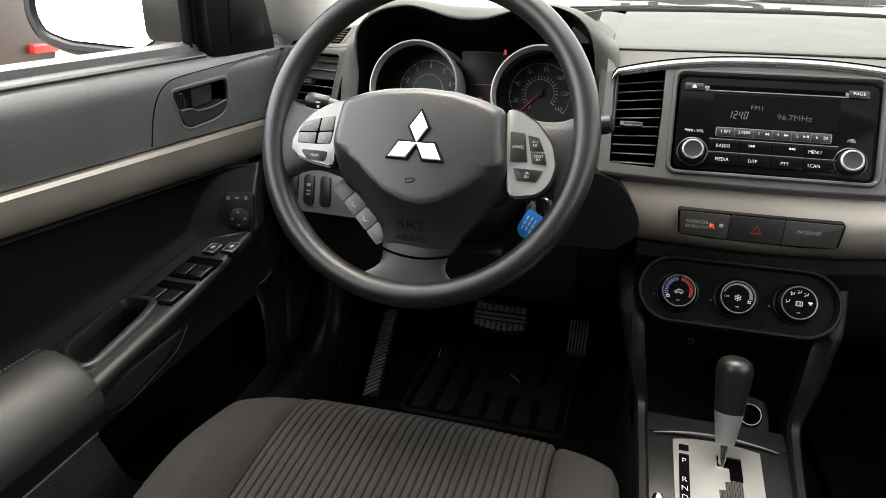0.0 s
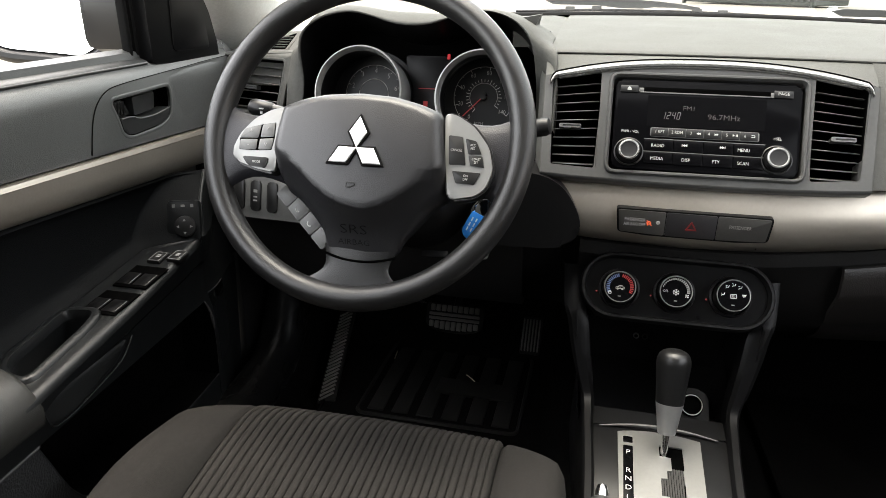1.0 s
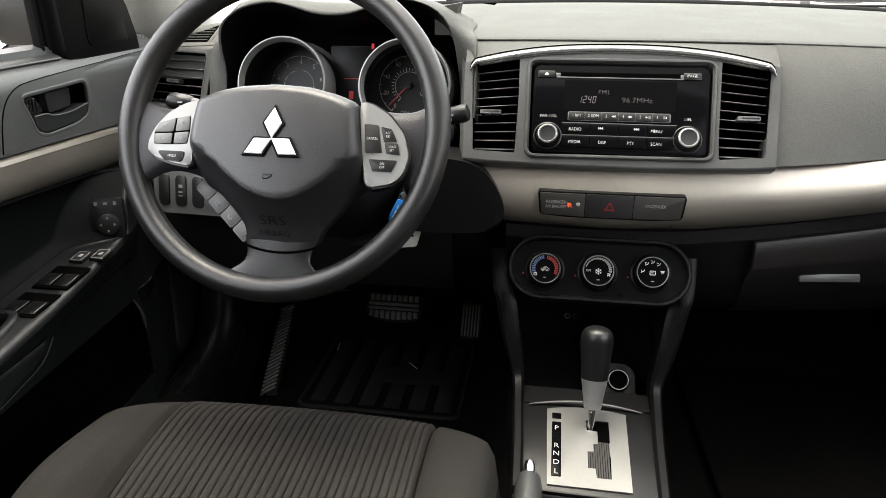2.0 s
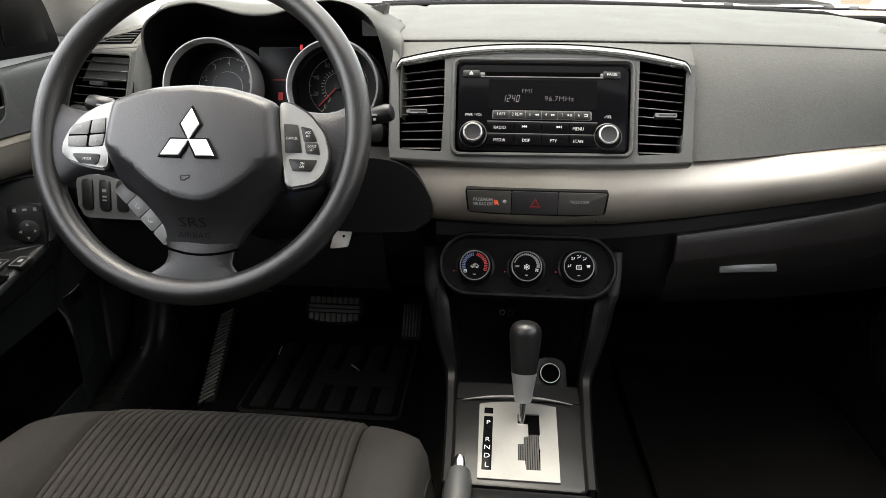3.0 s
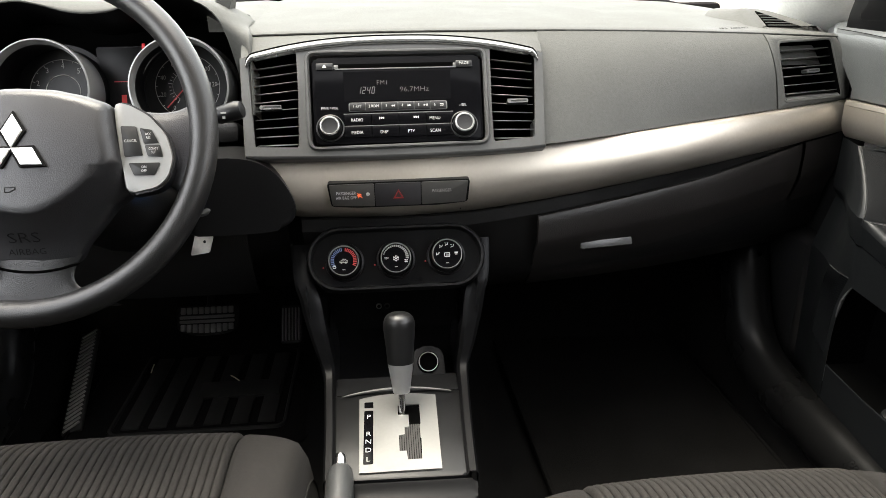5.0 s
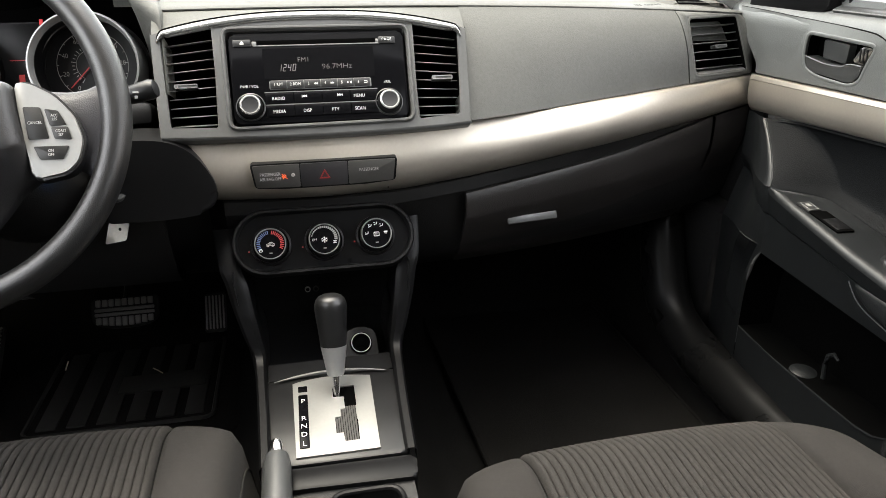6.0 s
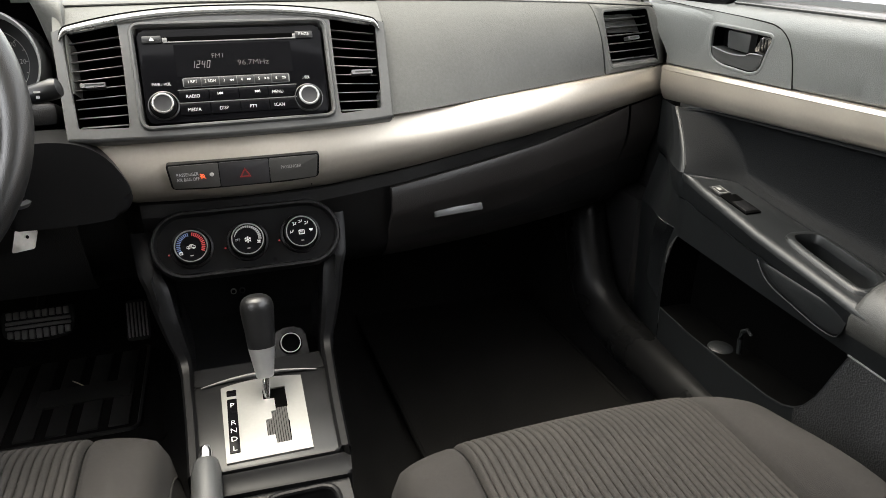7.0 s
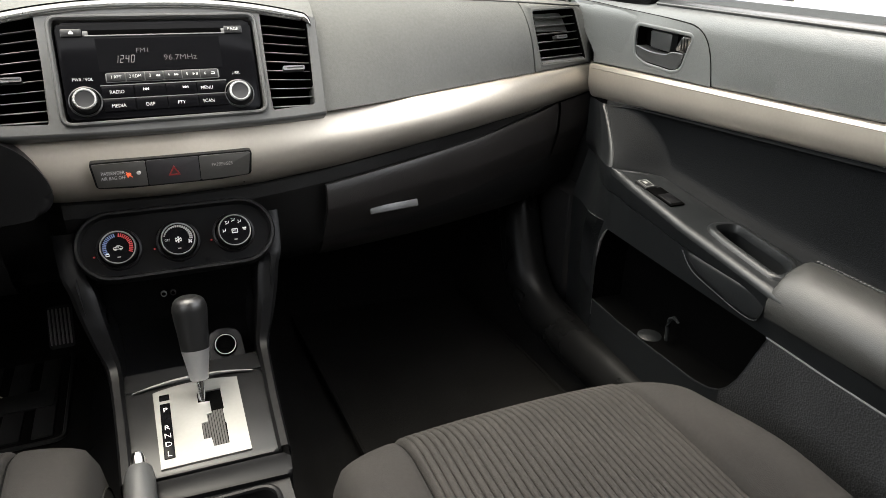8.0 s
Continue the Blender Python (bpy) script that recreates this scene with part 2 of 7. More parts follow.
def rrect(u0, v0, u1, v1, r, n=5):
    r = min(r, (u1 - u0) / 2 - 1e-5, (v1 - v0) / 2 - 1e-5)
    pts = []
    for cx, cy, a in ((u1 - r, v1 - r, 0), (u0 + r, v1 - r, 90), (u0 + r, v0 + r, 180), (u1 - r, v0 + r, 270)):
        pts += arc_pts(cx, cy, r, a, a + 90, n)
    return pts


def rounded(pts, r, n=4):
    """An outline with its corners rounded by about r."""
    out = []
    m = len(pts)
    for i in range(m):
        p, a, b = Vector(pts[i]), Vector(pts[i - 1]), Vector(pts[(i + 1) % m])
        da, db = (a - p), (b - p)
        k = min(r, da.length * 0.45, db.length * 0.45)
        s, e = p + da.normalized() * k, p + db.normalized() * k
        for j in range(n + 1):
            t = j / n
            q = s * (1 - t) ** 2 + p * 2 * t * (1 - t) + e * t * t
            out.append((q.x, q.y))
    return out


def holed(bm, F, outline, holes, w0, w1):
    """A plate with openings that go through it."""
    loops = [outline, *holes]
    edges, rings = [], []
    for pts in loops:
        vs = [bm.verts.new(F @ Vector((u, v, w1))) for u, v in pts]
        es = [bm.edges.new((vs[i], vs[(i + 1) % len(vs)])) for i in range(len(vs))]
        edges += es
        rings.append((vs, pts))
    bmesh.ops.triangle_fill(bm, use_beauty=True, use_dissolve=False, edges=edges)
    for vs, pts in rings:
        lo = [bm.verts.new(F @ Vector((u, v, w0))) for u, v in pts]
        for i in range(len(vs)):
            j = (i + 1) % len(vs)
            bm.faces.new((vs[i], vs[j], lo[j], lo[i]))
    return bm


def grow(pts, d):
    """An outline moved outwards by d (inwards: minus)."""
    m = len(pts)
    area = sum(pts[i][0] * pts[(i + 1) % m][1] - pts[(i + 1) % m][0] * pts[i][1] for i in range(m))
    s = 1 if area > 0 else -1
    out = []
    for i in range(m):
        a, b = Vector(pts[i - 1]), Vector(pts[(i + 1) % m])
        t = (b - a).normalized()
        out.append((pts[i][0] + s * t.y * d, pts[i][1] - s * t.x * d))
    return out


def rim(bm, F, pts, width, w0, w1):
    """A raised rounded lip that follows a closed outline, width wide, from w0 up to w1."""
    rings = []
    for k in range(6):
        a = math.pi * k / 5
        q = grow(pts, width / 2 * (1 - math.cos(a)))
        rings.append([F @ Vector((u, v, w0 + (w1 - w0) * math.sin(a))) for u, v in q])
    loft(bm, rings, closed=True)
    return bm


def lettering(body, size, F, at, material, parent, name="lettering", align="CENTER", turn=0.0, stretch=1.0):
    cu = bpy.data.curves.new(name, "FONT")
    cu.body, cu.size, cu.align_x, cu.align_y, cu.extrude = body, size, align, "CENTER", 0.00008
    cu.resolution_u = 2
    cu.offset = -0.014 * size
    tmp = bpy.data.objects.new(name, cu)
    me = bpy.data.meshes.new_from_object(tmp)
    me.transform(F @ Matrix.Translation(at) @ Matrix.Rotation(radians(turn), 4, "Z") @ Matrix.Diagonal((stretch, 1, 1, 1)))
    me.transform(Matrix.Translation(-ORG[parent]))
    bpy.data.objects.remove(tmp)
    bpy.data.curves.remove(cu)
    me.materials.clear()
    me.materials.append(material)
    ob = new(name, me)
    ob.parent = parent
    ORG[ob] = ORG[parent]
    return ob


def lerp(table, x):
    for (a, fa), (b, fb) in zip(table, table[1:]):
        if x <= b:
            t = max(0.0, (x - a) / (b - a))
            return fa + (fb - fa) * t
    return table[-1][1]


def smooth(a, b, x):
    t = min(1.0, max(0.0, (x - a) / (b - a)))
    return t * t * (3 - 2 * t)


def steps(a, b, n):
    return [a + (b - a) * i / n for i in range(n + 1)]


CX = -0.017   # the car's middle

# ---- dashboard ----
dash = thing("dashboard", (CX, 0.95, 0.5), "dark grey grained dashboard with champagne silver trim band", "dashboard")


def strip_y(x):
    return 0.735 + 0.125 * (x / 0.62) ** 2


TOP_Z = [(-0.2, 0.7595), (0.0, 0.760), (0.092, 0.762), (0.186, 0.769), (0.347, 0.775), (0.462, 0.780), (0.70, 0.787)]
BOT_Z = [(-0.2, 0.682), (-0.07, 0.679), (0.0, 0.678), (0.1, 0.681), (0.19, 0.690), (0.33, 0.707), (0.47, 0.721), (0.60, 0.731), (0.72, 0.740)]
GAP_Z = [(-0.2, 0.660), (0.0, 0.656), (0.10, 0.660), (0.184, 0.668), (0.248, 0.676), (0.428, 0.697), (0.61, 0.728), (0.72, 0.738)]


def seam_z(x):
    return 0.9025 - 0.0185 * (x / 0.56) ** 2


def seam_y(x):
    return 0.832 + 0.066 * (x / 0.6) ** 2


def top_profile(x, back=False):
    z = seam_z(x)
    drop = 0.05 * smooth(0.55, 0.70, abs(x - CX))
    y = seam_y(x)
    if back:
        y, z = 0.935, z + 0.012 - 0.0045 * smooth(-0.215, -0.186, x)
    prof = [(1.34, z + 0.022 - drop * 0.6), (1.25, z + 0.026 - drop * 0.6), (1.12, z + 0.024 - drop * 0.5), (1.0, z + 0.016 - drop * 0.3), (0.94, z + 0.010 - drop * 0.2)] if not back else [(1.34, z + 0.010 - drop * 0.6), (1.25, z + 0.014 - drop * 0.6), (1.12, z + 0.012 - drop * 0.5), (1.0, z + 0.004 - drop * 0.3), (0.97, z + 0.003)]
    return prof + [(y + 0.045, z + 0.006 - drop * 0.1), (y + 0.012, z + 0.002), (y + 0.003, z + 0.0004), (y + 0.0006, z - 0.0008), (y + 0.0008, z - 0.0022), (y + 0.006, z - 0.005)]


XL, XR = CX - 0.691, CX + 0.691
for xa, xb, back in ((XL + 0.004, -0.553, False), (-0.553, -0.178, True), (-0.187, XR - 0.004, False)):
    bm = bmesh.new()
    loft(bm, [[Vector((x, y, z)) for y, z in top_profile(x, back)] for x in steps(xa, xb, 30)])
    part("top_pad", bm, DASH, dash, "grey grained top pad")

# black gap along the foot of the windscreen
bm = bmesh.new()
loft(bm, [[Vector((x, y, seam_z(x) + 0.025 - 0.05 * 0.6 * smooth(0.55, 0.70, abs(x - CX)) + dz)) for y, dz in ((1.272, 0.0008), (1.276, 0.0035), (1.30, 0.006), (1.34, 0.0), (1.45, -0.03))] for x in steps(XL, XR, 40)])
part("windscreen_seal", bm, SEAL, dash, "black seal along the windscreen foot")


def face_pts(x, n=10, zt=None, out=0.0):
    """The upright face between the seam and the silver band."""
    z0 = seam_z(x) - 0.0026
    z1 = lerp(TOP_Z, x) + 0.0015
    y0, y1 = seam_y(x) - 0.0015, strip_y(x) + 0.012 - 0.02 * smooth(0.40, 0.19, abs(x))
    y0 = max(y0, y1 + 0.012)
    pts = []
    for i in range(n + 1):
        t = i / n
        bow = 0.0155 * math.sin(math.pi * t ** 0.78) * (1 - 0.2 * t)
        y = y0 + (y1 - y0) * t - bow - out
        pts.append(Vector((x, y, z0 + (z1 - z0) * t)))
    pts[0].y += 0.002
    return pts


# airbag panel in front of the passenger
bm = bmesh.new()
xs = [0.1890, 0.1898, *steps(0.192, 0.5275, 27), 0.5300, 0.5308]
rows = []
for i, x in enumerate(xs):
    tuck = 0.003 if i in (0, len(xs) - 1) else 0.0
    far = (x - 0.189) / 0.342
    lean = [0.0016 - 0.0055 * t + (-0.0038 + 0.0220 * t) * far for t in steps(0, 1, 10)]
    rows.append([face_pts(x + lean[n])[n] + Vector((0, tuck, 0)) for n in range(11)])
loft(bm, rows)
part("airbag_panel", bm, DASH, dash, "smooth grained airbag panel")
# flat darker letters: the shade of the embossing is in their colour
lett_f = face_frame((0.487, seam_y(0.487) + 0.014, seam_z(0.487) + 0.0034), 72, 12)
lettering("SRS  AIRBAG", 0.0075, lett_f, (0, 0, 0), DASH_DARK, dash, "embossed_lettering", stretch=1.15)

# outer panels that hold the side vents, and the dark backing behind all joints
Z_REF = 0.873
PANEL_LEAN = [(0.5305, 0.18), (0.546, 0.147), (0.6405, 0.27), (0.662, 0.40)]
VENT_X0, VENT_X1, VENT_Z0, VENT_Z1 = 0.5462, 0.6400, 0.7955, 0.8720
plane_y = lambda x, z: 0.3198 * x + 0.3429 * z + 0.3956


def panel_point(x_ref, z):
    """A point of the leaning outer panel; flat round the vent."""
    x = x_ref + lerp(PANEL_LEAN, x_ref) * (Z_REF - z)
    col = face_pts(x, 24)
    y = lerp([(p.z, p.y) for p in reversed(col)], z)
    off = max(VENT_X0 - x_ref, x_ref - VENT_X1, VENT_Z0 - z, z - VENT_Z1)
    k = smooth(0.016, 0.004, off)
    roll = 0.020 * smooth(0.650, 0.672, x_ref) ** 2
    return Vector((x, y + (plane_y(x, z) - y) * k + roll, z))


def outer_panel(side):
    flip = lambda p: p if side > 0 else Vector((2 * CX - p.x + 0.006, p.y, p.z))
    m = 0.0015
    cols = [0.5305, 0.5312, *steps(0.5335, VENT_X0 - m, 5), *steps(VENT_X0 - m, VENT_X1 + m, 9)[1:], *steps(VENT_X1 + m, 0.674, 9)[1:]]
    b = bmesh.new()
    rows = []
    for i, xr in enumerate(cols):
        z_hi, z_lo = seam_z(xr) - 0.0026, lerp(TOP_Z, xr) + 0.0015
        zs = [*steps(z_hi, VENT_Z1 + m, 6), *steps(VENT_Z1 + m, VENT_Z0 - m, 12)[1:], *steps(VENT_Z0 - m, z_lo, 5)[1:]]
        rows.append([b.verts.new(flip(panel_point(xr, z) + Vector((0, 0.003 if i == 0 else 0, 0)))) for z in zs])
    for i in range(len(cols) - 1):
        for j in range(len(rows[0]) - 1):
            if VENT_X0 - 2 * m < cols[i] < VENT_X1 and 6 <= j < 18:
                continue
            b.faces.new((rows[i][j], rows[i][j + 1], rows[i + 1][j + 1], rows[i + 1][j]))
    part("outer_panel", b, DASH, dash)
    quad = [flip(panel_point(xr, z)) for xr, z in ((VENT_X0, VENT_Z1), (VENT_X1, VENT_Z1), (VENT_X1, VENT_Z0), (VENT_X0, VENT_Z0))]
    if side < 0:
        quad = [quad[1], quad[0], quad[3], quad[2]]
    F = face_frame(sum(quad, Vector()) / 4, 18.1, 17.7 * side)
    flat = [F.inverted() @ p for p in quad]
    return F, [(p.x, p.y) for p in flat]


def vent(F, quad, n, tab, lean=20, rim_of=None, sill=False):
    """An air outlet: recessed box behind a four-cornered opening, level slats, a chrome tab."""
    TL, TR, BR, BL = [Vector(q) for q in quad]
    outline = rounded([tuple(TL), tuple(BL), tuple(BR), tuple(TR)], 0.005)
    # shaft in near-black: shade behind the slats is in the colour
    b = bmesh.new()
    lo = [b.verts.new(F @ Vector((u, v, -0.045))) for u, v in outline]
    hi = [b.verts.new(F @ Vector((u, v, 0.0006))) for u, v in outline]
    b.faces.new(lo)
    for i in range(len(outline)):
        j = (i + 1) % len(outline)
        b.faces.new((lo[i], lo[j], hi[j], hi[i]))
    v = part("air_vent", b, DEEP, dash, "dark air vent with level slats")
    b = bmesh.new()
    rim(b, F, outline, 0.0046 if sill else 0.0036, -0.0004, 0.0009 if sill else 0.0018)
    part("vent_rim", b, rim_of or BEZEL, v)
    if sill:
        b = bmesh.new()
        loft(b, [[F @ Vector((e.x, e.y, 0.0005)), F @ Vector((e.x, e.y + 0.004, -0.004)), F @ Vector((e.x, e.y + 0.012, -0.024))] for e in (BL, BL.lerp(BR, 0.5), BR)])
        part("vent_sill", b, BEZEL, v)
    for i in range(n):
        t = (i + 0.75) / (n + 0.5)
        p, q = TL.lerp(BL, t), TR.lerp(BR, t)
        mid, run = (p + q) / 2, q - p
        b = bmesh.new()
        rbox(b, F @ Matrix.Translation((mid.x, mid.y, -0.012)) @ Matrix.Rotation(math.atan2(run.y, run.x), 4, "Z") @ Matrix.Rotation(radians(lean), 4, "X"), (0, 0, 0), (run.length - 0.002, 0.0012, 0.018), 0.0005, 1)
        part("slat", b, BEZEL, v)
    # tab: a hollow bright frame with a darker slide inside
    b = bmesh.new()
    holed(b, F, rrect(tab[0] - 0.013, tab[1] - 0.0026, tab[0] + 0.013, tab[1] + 0.0026, 0.0015), [rrect(tab[0] - 0.0085, tab[1] - 0.0012, tab[0] + 0.0115, tab[1] + 0.0010, 0.0006)], -0.004, 0.0050)
    vt = part("vent_tab", b, TAB_METAL, v, "chrome vent tab")
    b = bmesh.new()
    rbox(b, F, (tab[0] + 0.001, tab[1], 0.0), (0.021, 0.0028, 0.008), 0.0008)
    part("tab_core", b, BEZEL, vt)


F_pv, quad = outer_panel(1)
vent(F_pv, quad, 6, (0.002, -0.002), 5, DASH, True)
F_dv, quad = outer_panel(-1)
vent(F_dv, quad, 6, (-0.002, -0.002), 5, DASH, True)

# demister grilles on humps at the top corners: a three-cornered opening with level bars
for side in (1, -1):
    F = face_frame((CX + side * 0.602, 0.93, 0.888), 62, 24 * side) @ Matrix.Translation((0, 0.010 if side > 0 else 0.0, 0))
    A, B, C = Vector((side * 0.040, -0.014)), Vector((-side * 0.033, -0.007)), Vector((-side * 0.0185, 0.037))
    tri3 = [tuple(A), tuple(B), tuple(C)]
    b = bmesh.new()
    body = [(side * 0.085, -0.026), (-side * 0.052, -0.014), (-side * 0.036, 0.050), (side * 0.010, 0.040), (side * 0.060, 0.004)]
    ring = rounded(body if side < 0 else body[::-1], 0.014, 5)
    heights = ((-0.012, 0.0002), (-0.004, 0.0), (0.001, -0.0012), (0.006, -0.004), (0.014, -0.009), (0.028, -0.016), (0.046, -0.028))
    rings = [[F @ Vector((u, v, w)) for u, v in grow(ring, g)] for g, w in heights]
    loft(b, rings, closed=True)
    b.faces.new([b.verts.new(p) for p in rings[0]])
    g = part("demister_hump", b, DASH, dash, "grey hump with a three-cornered demister grille", sharp=80)
    # flat near-black plate on the hump, coloured like a shaded opening
    b = bmesh.new()
    prism(b, F, rounded(tri3 if side < 0 else tri3[::-1], 0.003), -0.004, 0.0008)
    part("demister_shade", b, DEEP, g)
    for i in range(5):
        f = 0.10 + 0.155 * i
        p, q = A.lerp(C, f), B.lerp(C, f)
        b = bmesh.new()
        tube(b, [F @ Vector((p.x + (q.x - p.x) * k, p.y + (q.y - p.y) * k, 0.0010)) for k in (0.06, 0.5, 0.97)], 0.0010, 6)
        part("slat", b, DASH, g)

# centre bezel
FC = face_frame((0.0015, 0.745, 0.80), 30)
radio_hole = rounded([(-0.1045, 0.090), (-0.1025, -0.026), (0.1085, -0.024), (0.1105, 0.090)], 0.008)
vl_hole = rounded([(-0.1785, 0.088), (-0.171, -0.024), (-0.1165, -0.026), (-0.1195, 0.0965)], 0.004)
vr_hole = rounded([(0.1205, 0.0965), (0.1175, -0.026), (0.170, -0.022), (0.1785, 0.089)], 0.004)
edge_u = lambda v: 0.1818 + 0.0052 * (v + 0.036) / 0.124
arc = [(u, 0.1135 - 0.023 * (abs(u) / 0.183) ** 2.4) for u in steps(0.1830, -0.1830, 32)]
foot_line = [(-edge_u(-0.036), -0.0345), (-0.15, -0.0362), (-0.1, -0.0374), (-0.05, -0.0382), (0.0, -0.0384), (0.05, -0.0378), (0.1, -0.0365), (0.15, -0.0345), (edge_u(-0.036), -0.0320)]
outline = [(edge_u(0.03), 0.03), (edge_u(0.088), 0.088), *[(u, v - 0.002) for u, v in arc], (-edge_u(0.088), 0.088), (-edge_u(0.03), 0.03), *foot_line]
bm = bmesh.new()
holed(bm, FC, outline, [radio_hole, vl_hole, vr_hole], -0.03, 0.0)
part("centre_bezel", bm, BEZEL, dash, "satin grey centre bezel", sharp=50)
bm = bmesh.new()
loft(bm, [[FC @ Vector((u, v + 0.0002, 0.0001)), FC @ Vector((u, v - 0.0016, -0.0006)), FC @ Vector((u, v - 0.0030, -0.0026)), FC @ Vector((u, v - 0.0036, -0.006)), FC @ Vector((u, v - 0.0030, -0.03))] for u, v in foot_line])
part("bezel_lip", bm, BEZEL, dash, sharp=70)
bm = bmesh.new()
rim(bm, FC, radio_hole, 0.006, -0.001, 0.004)
part("radio_surround", bm, BEZEL, dash, "raised grey radio surround")
# return of the bezel to the top pad
bm = bmesh.new()
rows = []
for u, v in [(0.1868, 0.086), *arc, (-0.1868, 0.086)]:
    p = FC @ Vector((u, v - 0.001, -0.001))
    q = Vector((p.x * 1.02, seam_y(p.x) + 0.001, seam_z(p.x) - 0.0035))
    rows.append([p, p.lerp(q, 0.5) + Vector((0, -0.001, 0.001)), q])
loft(bm, rows)
part("bezel_top", bm, DASH, dash)
for s in (1, -1):
    bm = bmesh.new()
    rows = []
    for v in steps(0.088, -0.036, 10):
        p = FC @ Vector((s * edge_u(v), v, 0.0))
        rows.append([p, p + Vector((s * 0.0012, 0.0015, 0)), p + Vector((s * 0.0014, 0.006, 0)), p + Vector((s * (0.003 if s > 0 else 0.012), 0.06, 0))])
    loft(bm, rows)
    part("bezel_side", bm, DASH, dash)
# chrome arc
bm = bmesh.new()
crown = [(u, 0.1135 - 0.023 * (abs(u) / 0.183) ** 2.4) for u in steps(0.172, -0.172, 30)]
tip = [(0.1805, 0.0775), (0.1803, 0.0815), (0.1795, 0.0855), (0.1775, 0.0895), (0.1750, 0.0925)]
ridge = tip + crown + [(-u, v) for u, v in reversed(tip)]
rows = []
for i, (u, v) in enumerate(ridge):
    p, q = Vector(ridge[max(0, i - 1)]), Vector(ridge[min(len(ridge) - 1, i + 1)])
    nrm = Vector((-(q - p).y, (q - p).x)).normalized()
    if nrm.dot(Vector((u, v)) - Vector((0, -0.3))) > 0:
        nrm = -nrm
    e = min(i, len(ridge) - 1 - i)
    h = (0.0006, 0.0022, 0.0040, 0.0058, 0.0072, 0.0084, 0.0092)[e] if e < 7 else 0.0098
    rows.append([FC @ Vector((u + nrm.x * h * a, v - 0.001 + nrm.y * h * a, w)) for a, w in ((0, -0.004), (0.02, 0.001), (0.18, 0.0035), (0.5, 0.0044), (0.8, 0.0038), (0.98, 0.0018), (1.0, -0.002))])
loft(bm, rows)
part("arched_trim", bm, SATIN, dash, "bright satin silver arched trim", sharp=80)
bm = bmesh.new()
tube(bm, [FC @ Vector((u, v + 0.0006, 0.0006)) for u, v in ridge], 0.0009, 6)
part("trim_joint", bm, DEEP, dash)
# centre vents
FVL = FC @ Matrix.Translation((-0.1475, 0.033, -0.004))
FVR = FC @ Matrix.Translation((0.1475, 0.033, -0.004))
vent(FVL, [(-0.0295, 0.054), (0.0295, 0.062), (0.0280, -0.059), (-0.0230, -0.059)], 10, (-0.004, -0.008))
vent(FVR, [(-0.02925, 0.062), (0.02925, 0.054), (0.02275, -0.059), (-0.02775, -0.059)], 10, (0.004, -0.008))

# silver band
bm = bmesh.new()
rows = []
for x in [*steps(-0.178, -0.12, 8), *steps(-0.11, 0.0, 8)[:-1], *steps(0.0, XR + 0.018, 46)]:
    zt, zb = lerp(TOP_Z, x), lerp(BOT_Z, x)
    cut = smooth(-0.12, -0.178, x)
    zb = zb + (zt - zb) * 0.96 * (1 - math.sqrt(max(0.0, 1 - cut * cut)))
    y = strip_y(x)
    fade = 1 - 0.55 * smooth(0.3, 0.68, x)
    sec = []
    for t, dy in ((0.0, 0.024), (0.0, 0.004), (0.03, 0.0003), (0.09, -0.003), (0.20, -0.008), (0.33, -0.0122), (0.46, -0.0145), (0.60, -0.0145), (0.73, -0.0110), (0.84, -0.0035), (0.93, 0.006), (1.0, 0.018), (1.0, 0.04)):
        sec.append(Vector((x, y + dy * (fade if dy < 0 else 1 if t < 0.5 else 1 - 0.65 * smooth(0.05, 0.45, x)), zt + (zb - zt) * t)))
    rows.append(sec)
loft(bm, rows)
band = part("trim_band", bm, SILVER, dash, "champagne silver curved trim band", sharp=60)

# dark lower dash under the band
bm = bmesh.new()
rows = []
for x in steps(XL + 0.004, XR + 0.018, 58):
    zb, zg = lerp(BOT_Z, x), lerp(GAP_Z, x)
    y = strip_y(x)
    if x < -0.14:
        y = strip_y(0.14 + (abs(x) - 0.14) * 0.6) + 0.03
        zb = zb - 0.0
    rows.append([Vector((x, y + 0.06, zb + 0.012)), Vector((x, y + 0.026, zb + 0.003)), Vector((x, y + 0.018, zb - 0.004)), Vector((x, y + 0.017, zg + 0.001)), Vector((x, y + 0.022, zg - 0.006)), Vector((x, y + 0.03, 0.62)), Vector((x, y + 0.045, 0.575)), Vector((x, y + 0.09, 0.535)), Vector((x, y + 0.2, 0.505)), Vector((x, y + 0.42, 0.49))])
loft(bm, rows)
part("lower_panel", bm, DASH_LOW, dash, "dark lower dash panel")

# glove box lid with its pull
bm = bmesh.new()
rows = []
gx = [0.1855, 0.1865, *steps(0.19, 0.606, 34), 0.609, 0.610]


def glove_sec(x, tuck=0.0):
    zg = lerp(GAP_Z, x) - 0.002
    y = strip_y(x) + tuck
    sec = []
    for t, dy in ((0, 0.02), (0.0, 0.013), (0.03, 0.0105), (0.10, 0.0095), (0.24, 0.0095), (0.29, 0.0115), (0.4, 0.021), (0.55, 0.034), (0.7, 0.046), (0.85, 0.060), (1.0, 0.085)):
        sec.append(Vector((x, y + dy, zg + (0.535 - zg) * t)))
    return sec


for i, x in enumerate(gx):
    rows.append(glove_sec(x, 0.006 if i in (0, len(gx) - 1) else 0.0))
loft(bm, rows)
lid = part("glove_box_lid", bm, GLOVE, dash, "dark glove box lid")
Fg = face_frame((0.292, strip_y(0.292) + 0.0215, 0.624), -12, 8)
bm = bmesh.new()
tube(bm, [Fg @ Vector((u, 0.016 + 0.002 * u / 0.04, 0.0004)) for u in steps(-0.042, 0.042, 6)], 0.0006, 5)
